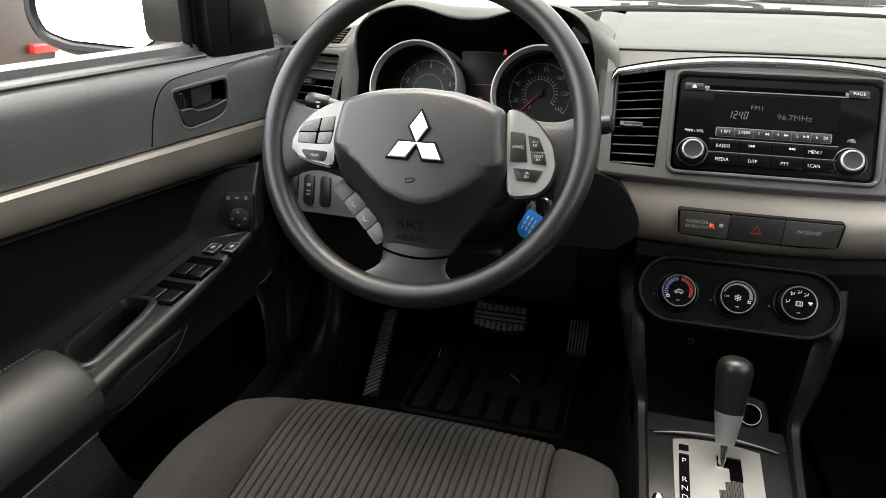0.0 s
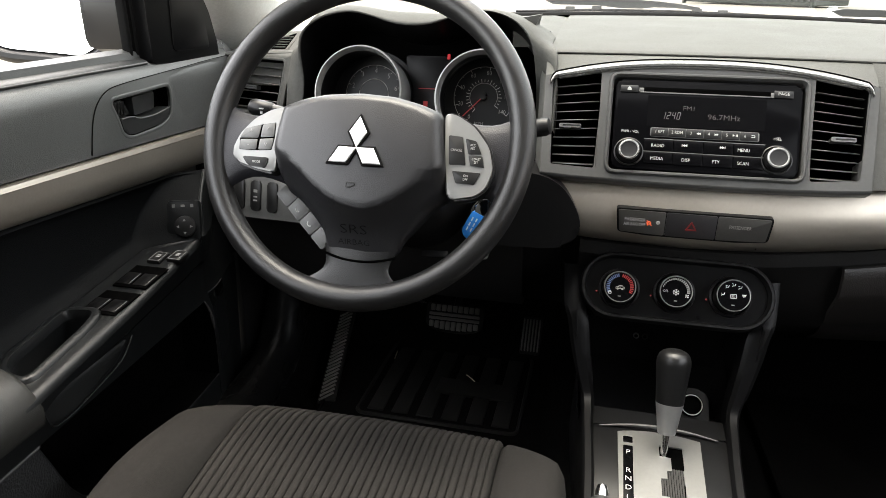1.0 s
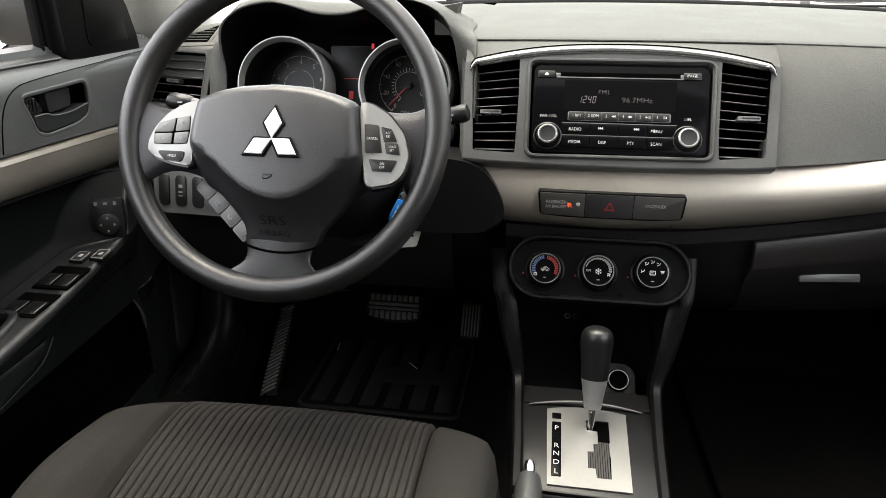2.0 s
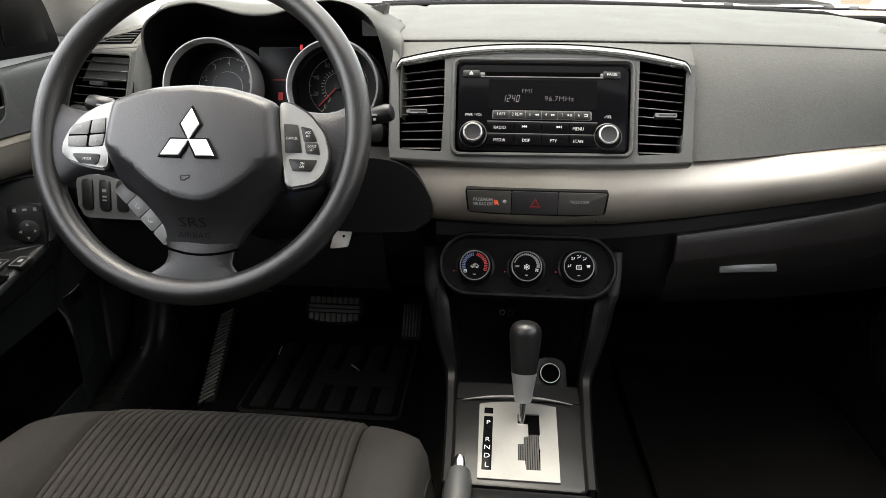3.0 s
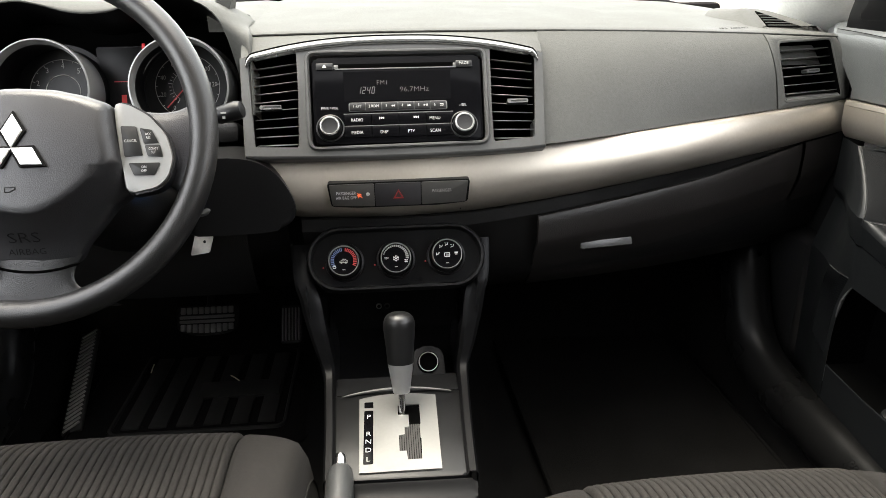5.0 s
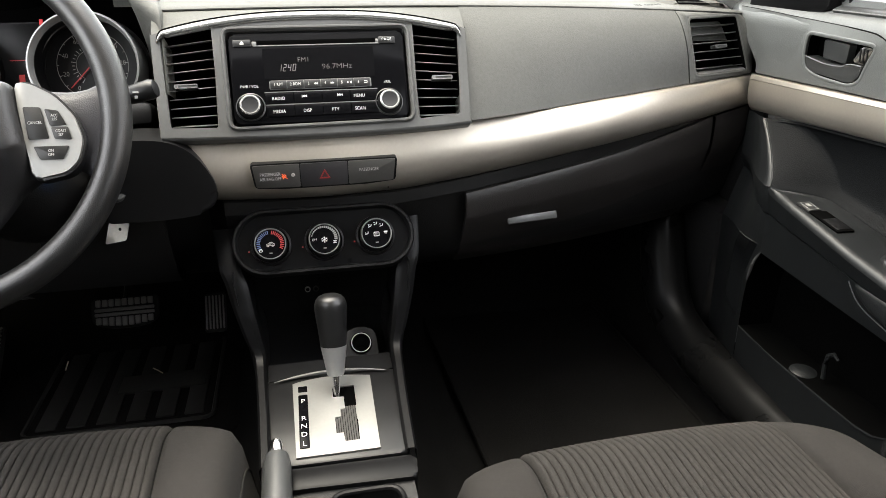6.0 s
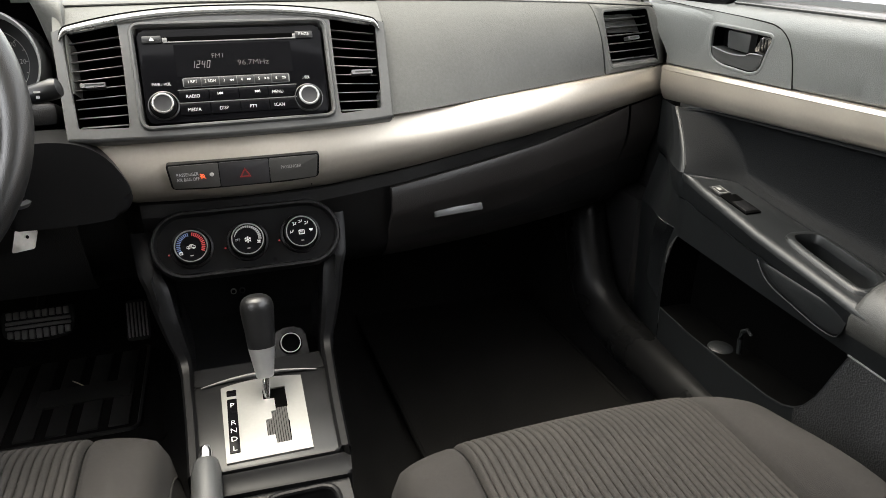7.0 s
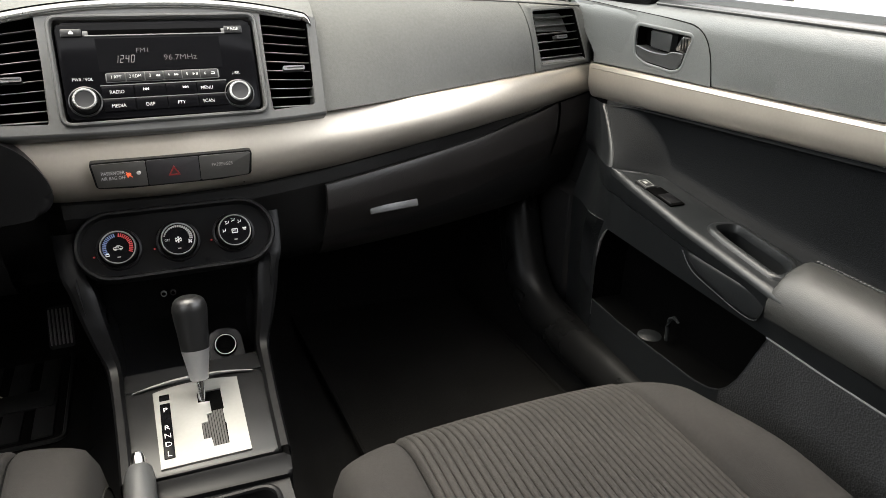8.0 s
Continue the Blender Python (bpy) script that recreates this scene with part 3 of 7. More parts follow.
pull = part("pull_crease", bm, BEZEL, lid)
bm = bmesh.new()
rbox(bm, Fg @ Matrix.Translation((-0.002, -0.009, 0.003)) @ Matrix.Rotation(radians(-35), 4, "X"), (0, 0, 0), (0.078, 0.011, 0.004), 0.0015)
part("pull_lever", bm, BEZEL, lid, "grey pull lever")
# end cap beside the lid
bm = bmesh.new()
loft(bm, [[p + Vector((0, -0.001, 0)) for p in glove_sec(x)] for x in steps(0.6145, XR + 0.018, 6)])
part("end_panel", bm, GLOVE, dash)
# small dent mark under the band
bm = bmesh.new()
rbox(bm, face_frame((0.0785, strip_y(0.08) - 0.0005, 0.692), 0), (0, 0, 0), (0.0015, 0.005, 0.0008), 0.0003)
part("scuff", bm, BLACK, dash)

# hazard switch row in the band
F_h = face_frame((0.0, strip_y(0) - 0.0165, 0.7190), -4)
bm = bmesh.new()
prism(bm, F_h, rounded([(-0.0865, 0.0165), (-0.083, -0.014), (-0.05, -0.0165), (0.05, -0.0165), (0.086, -0.0135), (0.0885, 0.0165)], 0.004), -0.012, 0.0008, 0.0008)
haz = part("switch_panel", bm, SOFT_BLACK, dash, "dark switch panel set in the silver band")
for u0, u1, m, nm in ((-0.084, -0.0295, HAZ_GREY, "indicator_panel"), (-0.0285, 0.0275, HAZ_DARK, "hazard_button"), (0.0285, 0.086, HAZ_GREY, "passenger_panel")):
    bm = bmesh.new()
    prism(bm, F_h, rounded([(u0, 0.0148), (u0 + (0.003 if u0 < -0.05 else 0), -0.0125 if u0 < -0.05 else -0.0145), (u1 - (0.003 if u1 > 0.05 else 0), -0.0125 if u1 > 0.05 else -0.0145), (u1, 0.0148)], 0.002), 0.0, 0.0022, 0.0006)
    part(nm, bm, m, haz)
lettering("PASSENGER", 0.0058, F_h, (-0.0640, 0.0035, 0.0024), WHITE_INK, haz, stretch=0.8)
lettering("AIR BAG OFF", 0.0058, F_h, (-0.0640, -0.0025, 0.0024), WHITE_INK, haz, stretch=0.75)
lettering("PASSENGER", 0.0058, F_h, (0.0535, 0.003, 0.0024), PALE_INK, haz, stretch=0.8)
bm = bmesh.new()
tube(bm, [F_h @ Vector((-0.0475 + 0.0017 * math.cos(a), 0.0005 + 0.0017 * math.sin(a), 0.0024)) for a in steps(0, 2 * math.pi, 12)[:-1]], 0.0005, 5, closed=True)
tube(bm, [F_h @ Vector((-0.0505, 0.0035, 0.0024)), F_h @ Vector((-0.0445, -0.0030, 0.0024))], 0.0005, 5)
tube(bm, [F_h @ Vector((-0.0490, -0.0030, 0.0024)), F_h @ Vector((-0.0495, -0.0005, 0.0024)), F_h @ Vector((-0.0505, 0.0010, 0.0024))], 0.0006, 5)
part("airbag_lamp", bm, ORANGE_LIT, haz, "orange lit airbag lamp")
bm = bmesh.new()
lathe(bm, F_h, [(0.0024, 0.0022), (0.002, 0.003), (0.0, 0.003)], 12, (-0.0375, 0.0015))
part("sensor_dot", bm, PALE_INK, haz)
bm = bmesh.new()
tri = [(-0.0066, -0.0052), (0.0066, -0.0052), (0.0, 0.0066)]
holed(bm, F_h, tri, [[(-0.0040, -0.0036), (0.0040, -0.0036), (0.0, 0.0036)]], 0.0018, 0.0026)
part("hazard_triangle", bm, RED_PRINT, haz, "red warning triangle")

# ---- radio ----
radio = thing("car_radio", tuple(FC @ Vector((0.003, -0.02, -0.02))), "gloss black car radio with two knobs set in the dashboard", "radio")
FR = FC @ Matrix.Translation((0.003, 0.0, -0.004))
bm = bmesh.new()
prism(bm, FR, rounded([(-0.1045, 0.0865), (-0.1025, -0.0235), (0.1025, -0.0235), (0.1045, 0.0865)], 0.008), -0.03, 0.0045, 0.0025)
part("faceplate", bm, GLOSS, radio)
bm = bmesh.new()
prism(bm, FR, [(-0.066, 0.0675), (-0.0655, 0.0295), (0.0655, 0.0295), (0.066, 0.0675)], 0.0, 0.0049)
disp = part("display", bm, DISPLAY, radio, "dark clear display")
bm = bmesh.new()
rbox(bm, FR, (-0.001, 0.0745, 0.0046), (0.150, 0.006, 0.001), 0.0004)
part("disc_slot", bm, DEEP, radio)
bm = bmesh.new()
rbox(bm, FR, (-0.001, 0.0708, 0.0049), (0.150, 0.0014, 0.0014), 0.0004)
for e in (-1, 1):
    rbox(bm, FR, (-0.001 + e * 0.0735, 0.0738, 0.0049), (0.0055, 0.0050, 0.0014), 0.0006)
part("slot_lip", bm, GREY_BTN, radio, "grey lip below the disc slot")
for u, s in ((-0.0885, ""), (0.0835, "PAGE")):
    bm = bmesh.new()
    rbox(bm, FR, (u, 0.0745, 0.005), (0.021, 0.009, 0.0024), 0.0012)
    k = part("button", bm, SWITCH, radio)
    if s:
        lettering(s, 0.0052, FR, (u, 0.0748, 0.0065), WHITE_INK, k)
    else:
        bm = bmesh.new()
        prism(bm, FR, [(u - 0.0024, 0.0742), (u + 0.0024, 0.0742), (u, 0.077)], 0.006, 0.0065)
        rbox(bm, FR, (u, 0.0732, 0.0063), (0.0048, 0.0009, 0.0005))
        part("eject_mark", bm, WHITE_INK, k)
lettering("FM1", 0.0080, FR, (-0.0185, 0.0525, 0.0052), LCD_INK, disp, stretch=1.05)
bm = bmesh.new()
for i, on in enumerate(("bc", "abged", "fgbc", "abcdef")):
    u0, h, w = -0.0482 + i * 0.0056, 0.0046, 0.0030
    seg = {"a": ((0, h), (w, h)), "g": ((0, 0), (w, 0)), "d": ((0, -h), (w, -h)), "f": ((0, 0), (0, h)), "b": ((w, 0), (w, h)), "e": ((0, -h), (0, 0)), "c": ((w, -h), (w, 0))}
    for k in on:
        tube(bm, [FR @ Vector((u0 + x + y * 0.16, 0.0432 + y * 0.88, 0.0050)) for x, y in seg[k]], 0.00042, 4)
part("clock_segments", bm, LCD_INK, disp, "dim segment clock digits")
lettering("96.7MHz", 0.0092, FR, (0.0205, 0.0432, 0.0052), LCD_INK, disp, stretch=1.08)


def glyph(bm, F, u, v, w, kind, s=0.0022):
    def t(du, d):
        prism(bm, F, [(u + du - d * s * 0.5, v + s * 0.62), (u + du - d * s * 0.5, v - s * 0.62), (u + du + d * s * 0.5, v)][::(1 if d > 0 else -1)], w, w + 0.0003)
    if kind in ("ff", "next"):
        t(-s * 0.5, 1), t(s * 0.5, 1)
    if kind in ("rw", "prev"):
        t(-s * 0.5, -1), t(s * 0.5, -1)
    if kind == "play":
        t(-s * 0.5, 1)
    if kind in ("next", "play"):
        rbox(bm, F, (u + s * 1.25, v, w), (s * 0.25, s * 1.25, 0.0004))
    if kind == "play":
        rbox(bm, F, (u + s * 0.7, v, w), (s * 0.25, s * 1.25, 0.0004))
    if kind == "prev":
        rbox(bm, F, (u - s * 1.25, v, w), (s * 0.25, s * 1.25, 0.0004))
    if kind == "back":
        rbox(bm, F, (u, v + s * 0.5, w), (s * 1.7, s * 0.25, 0.0004))
        rbox(bm, F, (u + s * 0.85, v, w), (s * 0.25, s * 1.2, 0.0004))
        rbox(bm, F, (u, v - s * 0.5, w), (s * 1.7, s * 0.25, 0.0004))


# row of six presets
bm = bmesh.new()
prism(bm, FR, rrect(-0.0605, 0.0165, 0.0600, 0.0278, 0.002), 0.003, 0.0052, 0.0006)
part("preset_bezel", bm, GREY_BTN, radio, "thin grey preset frame")
for i, (tx, gl) in enumerate((("1 RPT", ""), ("2 RDM", ""), ("3", "rw"), ("4", "ff"), ("5", "play"), ("6", "back"))):
    u = -0.0500 + i * 0.0198
    bm = bmesh.new()
    rbox(bm, FR, (u, 0.0222, 0.0055), (0.0191, 0.0098, 0.0022), 0.0006)
    k = part("button", bm, SWITCH, radio)
    lettering(tx, 0.0052, FR, (u - (0.0045 if gl else 0), 0.0222, 0.0068), WHITE_INK, k, stretch=0.85)
    if gl:
        bm = bmesh.new()
        glyph(bm, FR, u + 0.004, 0.0222, 0.0066, gl)
        part("symbol", bm, WHITE_INK, k)
for r, (v, row) in enumerate(((0.0062, ("RADIO", "|<", ">|", "MENU")), (-0.0095, ("MEDIA", "DISP", "PTY", "SCAN")))):
    for i, s in enumerate(row):
        u = (-0.050, -0.0165, 0.0165, 0.050)[i]
        bm = bmesh.new()
        rbox(bm, FR, (u, v, 0.005), (0.0328, 0.0142, 0.0022), 0.0012)
        k = part("button", bm, GLOSS, radio)
        if "|" in s:
            bm = bmesh.new()
            glyph(bm, FR, u - (0.004 if i == 1 else -0.004), v + 0.001, 0.0062, "prev" if s == "|<" else "next", 0.0025)
            part("symbol", bm, WHITE_INK, k)
        else:
            lettering(s, 0.0058, FR, (u + (-0.001 if i == 0 else -0.006 if i == 3 else -0.002), v - 0.001, 0.0063), WHITE_INK, k, stretch=0.85)
bm = bmesh.new()
for v in (0.0136, -0.0017):
    rbox(bm, FR, (0, v, 0.0049), (0.134, 0.0008, 0.0012))
part("divider_line", bm, GREY_BTN, radio)
for u, s in ((-0.0835, "PWR / VOL"), (0.0795, "♪/SEL")):
    bm = bmesh.new()
    lathe(bm, FR, [(0.0172, 0.004), (0.0170, 0.0058), (0.0158, 0.0064), (0.0148, 0.005)], 40, (u, -0.0035))
    part("knob_ring", bm, SWITCH, radio)
    bm = bmesh.new()
    lathe(bm, FR, [(0.0140, 0.004), (0.0134, 0.0135), (0.0122, 0.015)], 40, (u, -0.0035))
    kn = part("knob", bm, BLACK, radio, "black knob with a bright ring")
    bm = bmesh.new()
    lathe(bm, FR, [(0.0122, 0.0138), (0.0118, 0.0152), (0.0108, 0.0160), (0.0099, 0.0160), (0.0094, 0.0150)], 40, (u, -0.0035))
    part("bright_ring", bm, KNOB_RING, kn)
    bm = bmesh.new()
    lathe(bm, FR, [(0.0102, 0.0152), (0.006, 0.0146), (0.0, 0.0145)], 32, (u, -0.0035))
    part("knob_cap", bm, KNOB_CAP, kn)
    lettering(s, 0.0050, FR, (u, 0.0215, 0.0047), WHITE_INK, radio, stretch=0.85)

# ---- climate controls ----
FK = face_frame((-0.009, 0.727, 0.632), 30)
clim = thing("climate_control", tuple(FK @ Vector((0, -0.04, 0))), "black oval panel with three round climate dials", "climate control")
cap = arc_pts(0.0765, -0.001, 0.0372, -90, 90, 12) + arc_pts(-0.0695, -0.001, 0.0372, 90, 270, 12)
bm = bmesh.new()
prism(bm, FK, cap, -0.03, -0.006, 0.0)
part("panel", bm, SOFT_BLACK, clim)
bm = bmesh.new()
rim(bm, FK, grow(cap, -0.003), 0.009, -0.012, 0.003)
part("raised_rim", bm, BLACK, clim, "rounded dark rim")
for i, (u, v0) in enumerate(((-0.0635, -0.0045), (0.0025, -0.0035), (0.0680, -0.0015))):
    bm = bmesh.new()
    lathe(bm, FK, [(0.0255, -0.008), (0.0248, -0.003), (0.0225, -0.002), (0.0215, -0.005)], 40, (u, v0))
    part("dial_seat", bm, SOFT_BLACK, clim)
    bm = bmesh.new()
    lathe(bm, FK, [(0.0206, -0.006), (0.0199, 0.012), (0.0192, 0.0138)], 44, (u, v0))
    dl = part("dial", bm, BLACK, clim, "black rotary dial with bright ring")
    bm = bmesh.new()
    lathe(bm, FK, [(0.0194, 0.0136), (0.0190, 0.0147), (0.0183, 0.0148), (0.0178, 0.0138)], 44, (u, v0))
    part("bright_ring", bm, PLATE, dl)
    bm = bmesh.new()
    lathe(bm, FK, [(0.0180, 0.0139), (0.01, 0.0135), (0.0, 0.0134)], 40, (u, v0))
    part("dial_cap", bm, GLOSS, dl)

    def ticks(a0, a1, n, r0, r1, m, nm, wide=0.0012):
        b = bmesh.new()
        for q in range(n):
            a = radians(a0 + (a1 - a0) * q / max(1, n - 1))
            rr = (r0 + r1) / 2
            rbox(b, FK @ Matrix.Translation((u + rr * math.cos(a), v0 + rr * math.sin(a), 0.0141)) @ Matrix.Rotation(a, 4, "Z"), (0, 0, 0), (r1 - r0, wide, 0.0004))
        part(nm, b, m, dl)
    if i == 0:
        ticks(205, 100, 13, 0.0122, 0.0164, BLUE_PRINT, "cold_scale")
        ticks(80, -25, 13, 0.0122, 0.0164, RED_DIM, "warm_scale")
    if i == 1:
        b = bmesh.new()
        for q in range(18):
            a0, a1 = radians(165 - q * 9.6), radians(165 - q * 9.6 - 7.6)
            ri = 0.0153 - 0.003 * q / 18
            prism(b, FK @ Matrix.Translation((u, v0, 0)), [(ri * math.cos(a0), ri * math.sin(a0)), (0.0164 * math.cos(a0), 0.0164 * math.sin(a0)), (0.0164 * math.cos(a1), 0.0164 * math.sin(a1)), (ri * math.cos(a1), ri * math.sin(a1))][::-1], 0.0138, 0.0143)
        part("fan_scale", b, DIM_INK, dl)
        lettering("OFF", 0.0042, FK, (u - 0.0122, v0 - 0.0005, 0.0143), WHITE_INK, dl, stretch=0.85)
        b = bmesh.new()
        for q in range(3):
            rbox(b, FK @ Matrix.Translation((u, v0 - 0.001, 0.0142)) @ Matrix.Rotation(radians(60 * q + 30), 4, "Z"), (0, 0, 0), (0.0078, 0.0007, 0.0004))
        for q in range(6):
            a = radians(60 * q + 30)
            for e in (-1, 1):
                rbox(b, FK @ Matrix.Translation((u + 0.0031 * math.cos(a + e * 0.22), v0 - 0.001 + 0.0029 * math.sin(a + e * 0.24), 0.0142)) @ Matrix.Rotation(a + e * radians(55), 4, "Z"), (0, 0, 0), (0.0013, 0.0005, 0.0004))
        part("snow_mark", b, WHITE_INK, dl)
        b = bmesh.new()
        for q in range(4):
            prism(b, FK @ Matrix.Translation((u + 0.0128, v0 - 0.0045, 0)) @ Matrix.Rotation(radians(90 * q + 20), 4, "Z"), [(0.0003, 0.0), (0.0017, -0.0003), (0.0024, 0.0005), (0.0019, 0.0015), (0.0009, 0.0010)], 0.0138, 0.0143)
        part("fan_mark", b, WHITE_INK, dl)
    if i == 0:
        b = bmesh.new()
        tube(b, [FK @ Vector((u + x, v0 + y, 0.0141)) for x, y in ((-0.0052, -0.0022), (-0.0048, -0.0004), (-0.0022, 0.0002), (-0.0008, 0.0018), (0.0020, 0.0018), (0.0038, 0.0002), (0.0052, -0.0006), (0.0052, -0.0022))], 0.00042, 5, closed=True)
        for x in (-0.0028, 0.0028):
            lathe(b, FK, [(0.0013, 0.0138), (0.0011, 0.0145), (0.0004, 0.0145)], 12, (u + x, v0 - 0.0024))
        tube(b, [FK @ Vector((u + 0.0022 * math.cos(a) - 0.0004, v0 + 0.0001 + 0.0007 * math.sin(a), 0.0141)) for a in steps(0.3, 5.4, 9)], 0.0003, 4)
        part("car_mark", b, PALE_INK, dl)
        b = bmesh.new()
        holed(b, FK, rrect(u - 0.0138, v0 - 0.0095, u - 0.0098, v0 - 0.0066, 0.0006), [rrect(u - 0.0132, v0 - 0.0089, u - 0.0104, v0 - 0.0072, 0.0003)], 0.0138, 0.0143)
        rbox(b, FK, (u - 0.0118, v0 - 0.0062, 0.0142), (0.0030, 0.0007, 0.0004))
        part("recirculation_mark", b, WHITE_INK, dl)
    if i == 2:
        for a, mk in ((180, 0), (128, 1), (90, 2), (52, 3), (0, 4)):
            b = bmesh.new()
            cu, cv = u + 0.0117 * math.cos(radians(a)), v0 + 0.001 + 0.0117 * math.sin(radians(a))
            if mk == 4:
                prism(b, FK, rounded([(cu - 0.0026, cv + 0.0012), (cu - 0.0018, cv - 0.0010), (cu + 0.0018, cv - 0.0010), (cu + 0.0026, cv + 0.0012)], 0.0005), 0.0138, 0.0143)
                for e in (-0.0010, 0.0, 0.0010):
                    rbox(b, FK, (cu + e, cv - 0.0019, 0.0142), (0.0004, 0.0012, 0.0004))
            else:
                tube(b, [FK @ Vector((cu + x, cv + y, 0.0141)) for x, y in ((-0.0012, -0.0010), (0.0008, -0.0010), (0.0016, 0.0016))], 0.0005, 5)
                tube(b, [FK @ Vector((cu + x, cv + y, 0.0141)) for x, y in ((-0.0012, -0.0010), (-0.0022, -0.0022))], 0.0005, 5)
                if mk > 0:
                    rbox(b, FK @ Matrix.Translation((cu - 0.0016, cv + 0.0012, 0.0142)) @ Matrix.Rotation(radians(-12), 4, "Z"), (0, 0, 0), (0.0024, 0.0006, 0.0004))
                if mk in (0, 1):
                    rbox(b, FK, (cu - 0.0018, cv + 0.0002, 0.0142), (0.0006, 0.0018, 0.0004))
            part("airflow_mark", b, WHITE_INK, dl)
        b = bmesh.new()
        holed(b, FK, rrect(u - 0.0036, v0 - 0.0038, u + 0.0036, v0 + 0.0018, 0.001), [rrect(u - 0.0028, v0 - 0.003, u + 0.0028, v0 + 0.001, 0.0006)], 0.0138, 0.0143)
        for e in (-0.0013, 0.0, 0.0013):
            tube(b, [FK @ Vector((u + e + x, v0 + y, 0.0141)) for x, y in ((0.0, -0.0026), (0.0003, -0.0014), (-0.0003, -0.0004), (0.0, 0.0006))], 0.0002, 4)
        part("demist_mark", b, WHITE_INK, dl)
    b = bmesh.new()
    rbox(b, FK, (u, v0 - 0.0115, 0.0140), (0.0036, 0.0012, 0.0004))
    part("lamp_bar", b, DIM_INK, dl)
    b = bmesh.new()
    lathe(b, FK, [(0.0012, -0.005), (0.0, -0.004)], 10, (u - 0.0275, v0 - 0.006))
    part("index_dot", b, RED_DIM, clim)
bm = bmesh.new()
lathe(bm, FK, [(0.0026, -0.0055), (0.002, -0.0035), (0.0, -0.003)], 14, (0.033, -0.0305))
part("screw_cap", bm, GLOSS, clim)

# ---- steering wheel ----
HUB_LOW = mat("wheel_cover_plastic", (0.015, 0.015, 0.018), 0.40, grain=0.3, grain_scale=900, kind="pebble", spec=0.3)
FW = face_frame((-0.353, 0.584, 0.83), 27.2)
wheel = thing("steering_wheel", (-0.353, 0.62, 0.80), "black leatherette three-spoke steering wheel with silver switch plates", "steering wheel")
bm = bmesh.new()
rings = []
for i in range(96):
    a = 2 * math.pi * i / 96
    ring = []
    for k in range(18):
        b = 2 * math.pi * k / 18
        rr = 0.1662 + 0.0132 * math.cos(b)
        ring.append(FW @ Vector((rr * math.cos(a), rr * math.sin(a), 0.0148 * math.sin(b) + 0.002)))
    rings.append(ring)
rings.append(rings[0])
loft(bm, rings, closed=True)
bmesh.ops.remove_doubles(bm, verts=bm.verts, dist=1e-6)
part("rim", bm, LEATHER, wheel, "grained black rim")


def dome(bm, F, outline, w0, w1, n=7, inner=0.0, power=2.0, fall=3.2):
    """A cushion-like cap over an outline: full height in the middle, falling to w0 at the rim."""
    c = Vector((sum(p[0] for p in outline) / len(outline), sum(p[1] for p in outline) / len(outline)))
    rings = []
    for i in range(n + 1):
        k = 1 - (i / n) ** 1.7 * (1 - 1e-3)
        h = w0 + (w1 - w0) * (1 - k ** fall) ** (1 / power)
        rings.append([F @ Vector((c.x + (u - c.x) * k, c.y + (v - c.y) * k, h)) for u, v in outline])
    loft(bm, rings, closed=True, cap=True)
    return bm


# airbag cover in one piece: a raised pad that steps down along a bowl-shaped crease to the lower tongue
cover = rounded([(-0.0835, 0.0250), (-0.0594, 0.0342), (-0.0354, 0.0393), (0.0008, 0.0420), (0.0369, 0.0398), (0.0669, 0.0325), (0.0872, 0.0245), (0.0905, -0.004), (0.0955, -0.0304), (0.0985, -0.056), (0.0813, -0.0690), (0.0690, -0.0855), (0.0545, -0.1031), (0.0495, -0.1155), (0.0400, -0.1215), (0.0192, -0.1262), (-0.0049, -0.1256), (-0.0225, -0.1212), (-0.0285, -0.1016), (-0.0393, -0.0898), (-0.0570, -0.0715), (-0.0740, -0.0615), (-0.0835, -0.0424), (-0.0865, -0.0187), (-0.0850, 0.0055)], 0.006, 5)
CREASE = [(-0.10, -0.024), (-0.0797, -0.0275), (-0.0640, -0.0345), (-0.0494, -0.0453), (-0.0319, -0.0605), (-0.0123, -0.0728), (0.0122, -0.0788), (0.0296, -0.0775), (0.0513, -0.0665), (0.0694, -0.0511), (0.0843, -0.0345), (0.0960, -0.0281), (0.12, -0.024)]


def crease_v(u):
    return sum(lerp(CREASE, u + e) for e in (-0.009, -0.0045, 0.0, 0.0045, 0.009)) / 5


def cover_w(u, v, k):
    """Height of the airbag cover; k is 1 on its outline."""
    f = v - crease_v(u)
    flank = 1.0 / math.sqrt(1 + (abs(u - 0.012) / 0.085) ** 2)
    drop = 0.040 * (1 - math.exp(f * flank / 0.028)) if f < 0 else 0.0012 * math.exp(-(f / 0.004) ** 2) - 0.0012
    crown = -0.0045 * ((u - 0.006) / 0.085) ** 2 - 0.0085 * (max(0.0, v + 0.03) / 0.07) ** 2 - 0.0015 * min(0.0, max(-0.05, v + 0.03)) ** 2 / 0.0025
    roll = -(0.013 - 0.009 * smooth(-0.085, -0.115, v)) * (1 - math.sqrt(max(0.0, 1 - max(0.0, (k - 0.86) / 0.14) ** 2)))
    return 0.0385 - drop + crown + roll


c0 = Vector((0.006, -0.034))
bm = bmesh.new()
rings = []
for i in range(63):
    k = 1 - i / 62.4 if i > 6 else 1 - 0.1122 * (i / 7) ** 1.6
    rings.append([FW @ Vector((c0.x + (u - c0.x) * k, c0.y + (v - c0.y) * k, cover_w(c0.x + (u - c0.x) * k, c0.y + (v - c0.y) * k, k))) for u, v in cover])
rings.insert(0, [FW @ Vector((u, v, -0.012)) for u, v in cover])
loft(bm, rings, closed=True, cap=True)
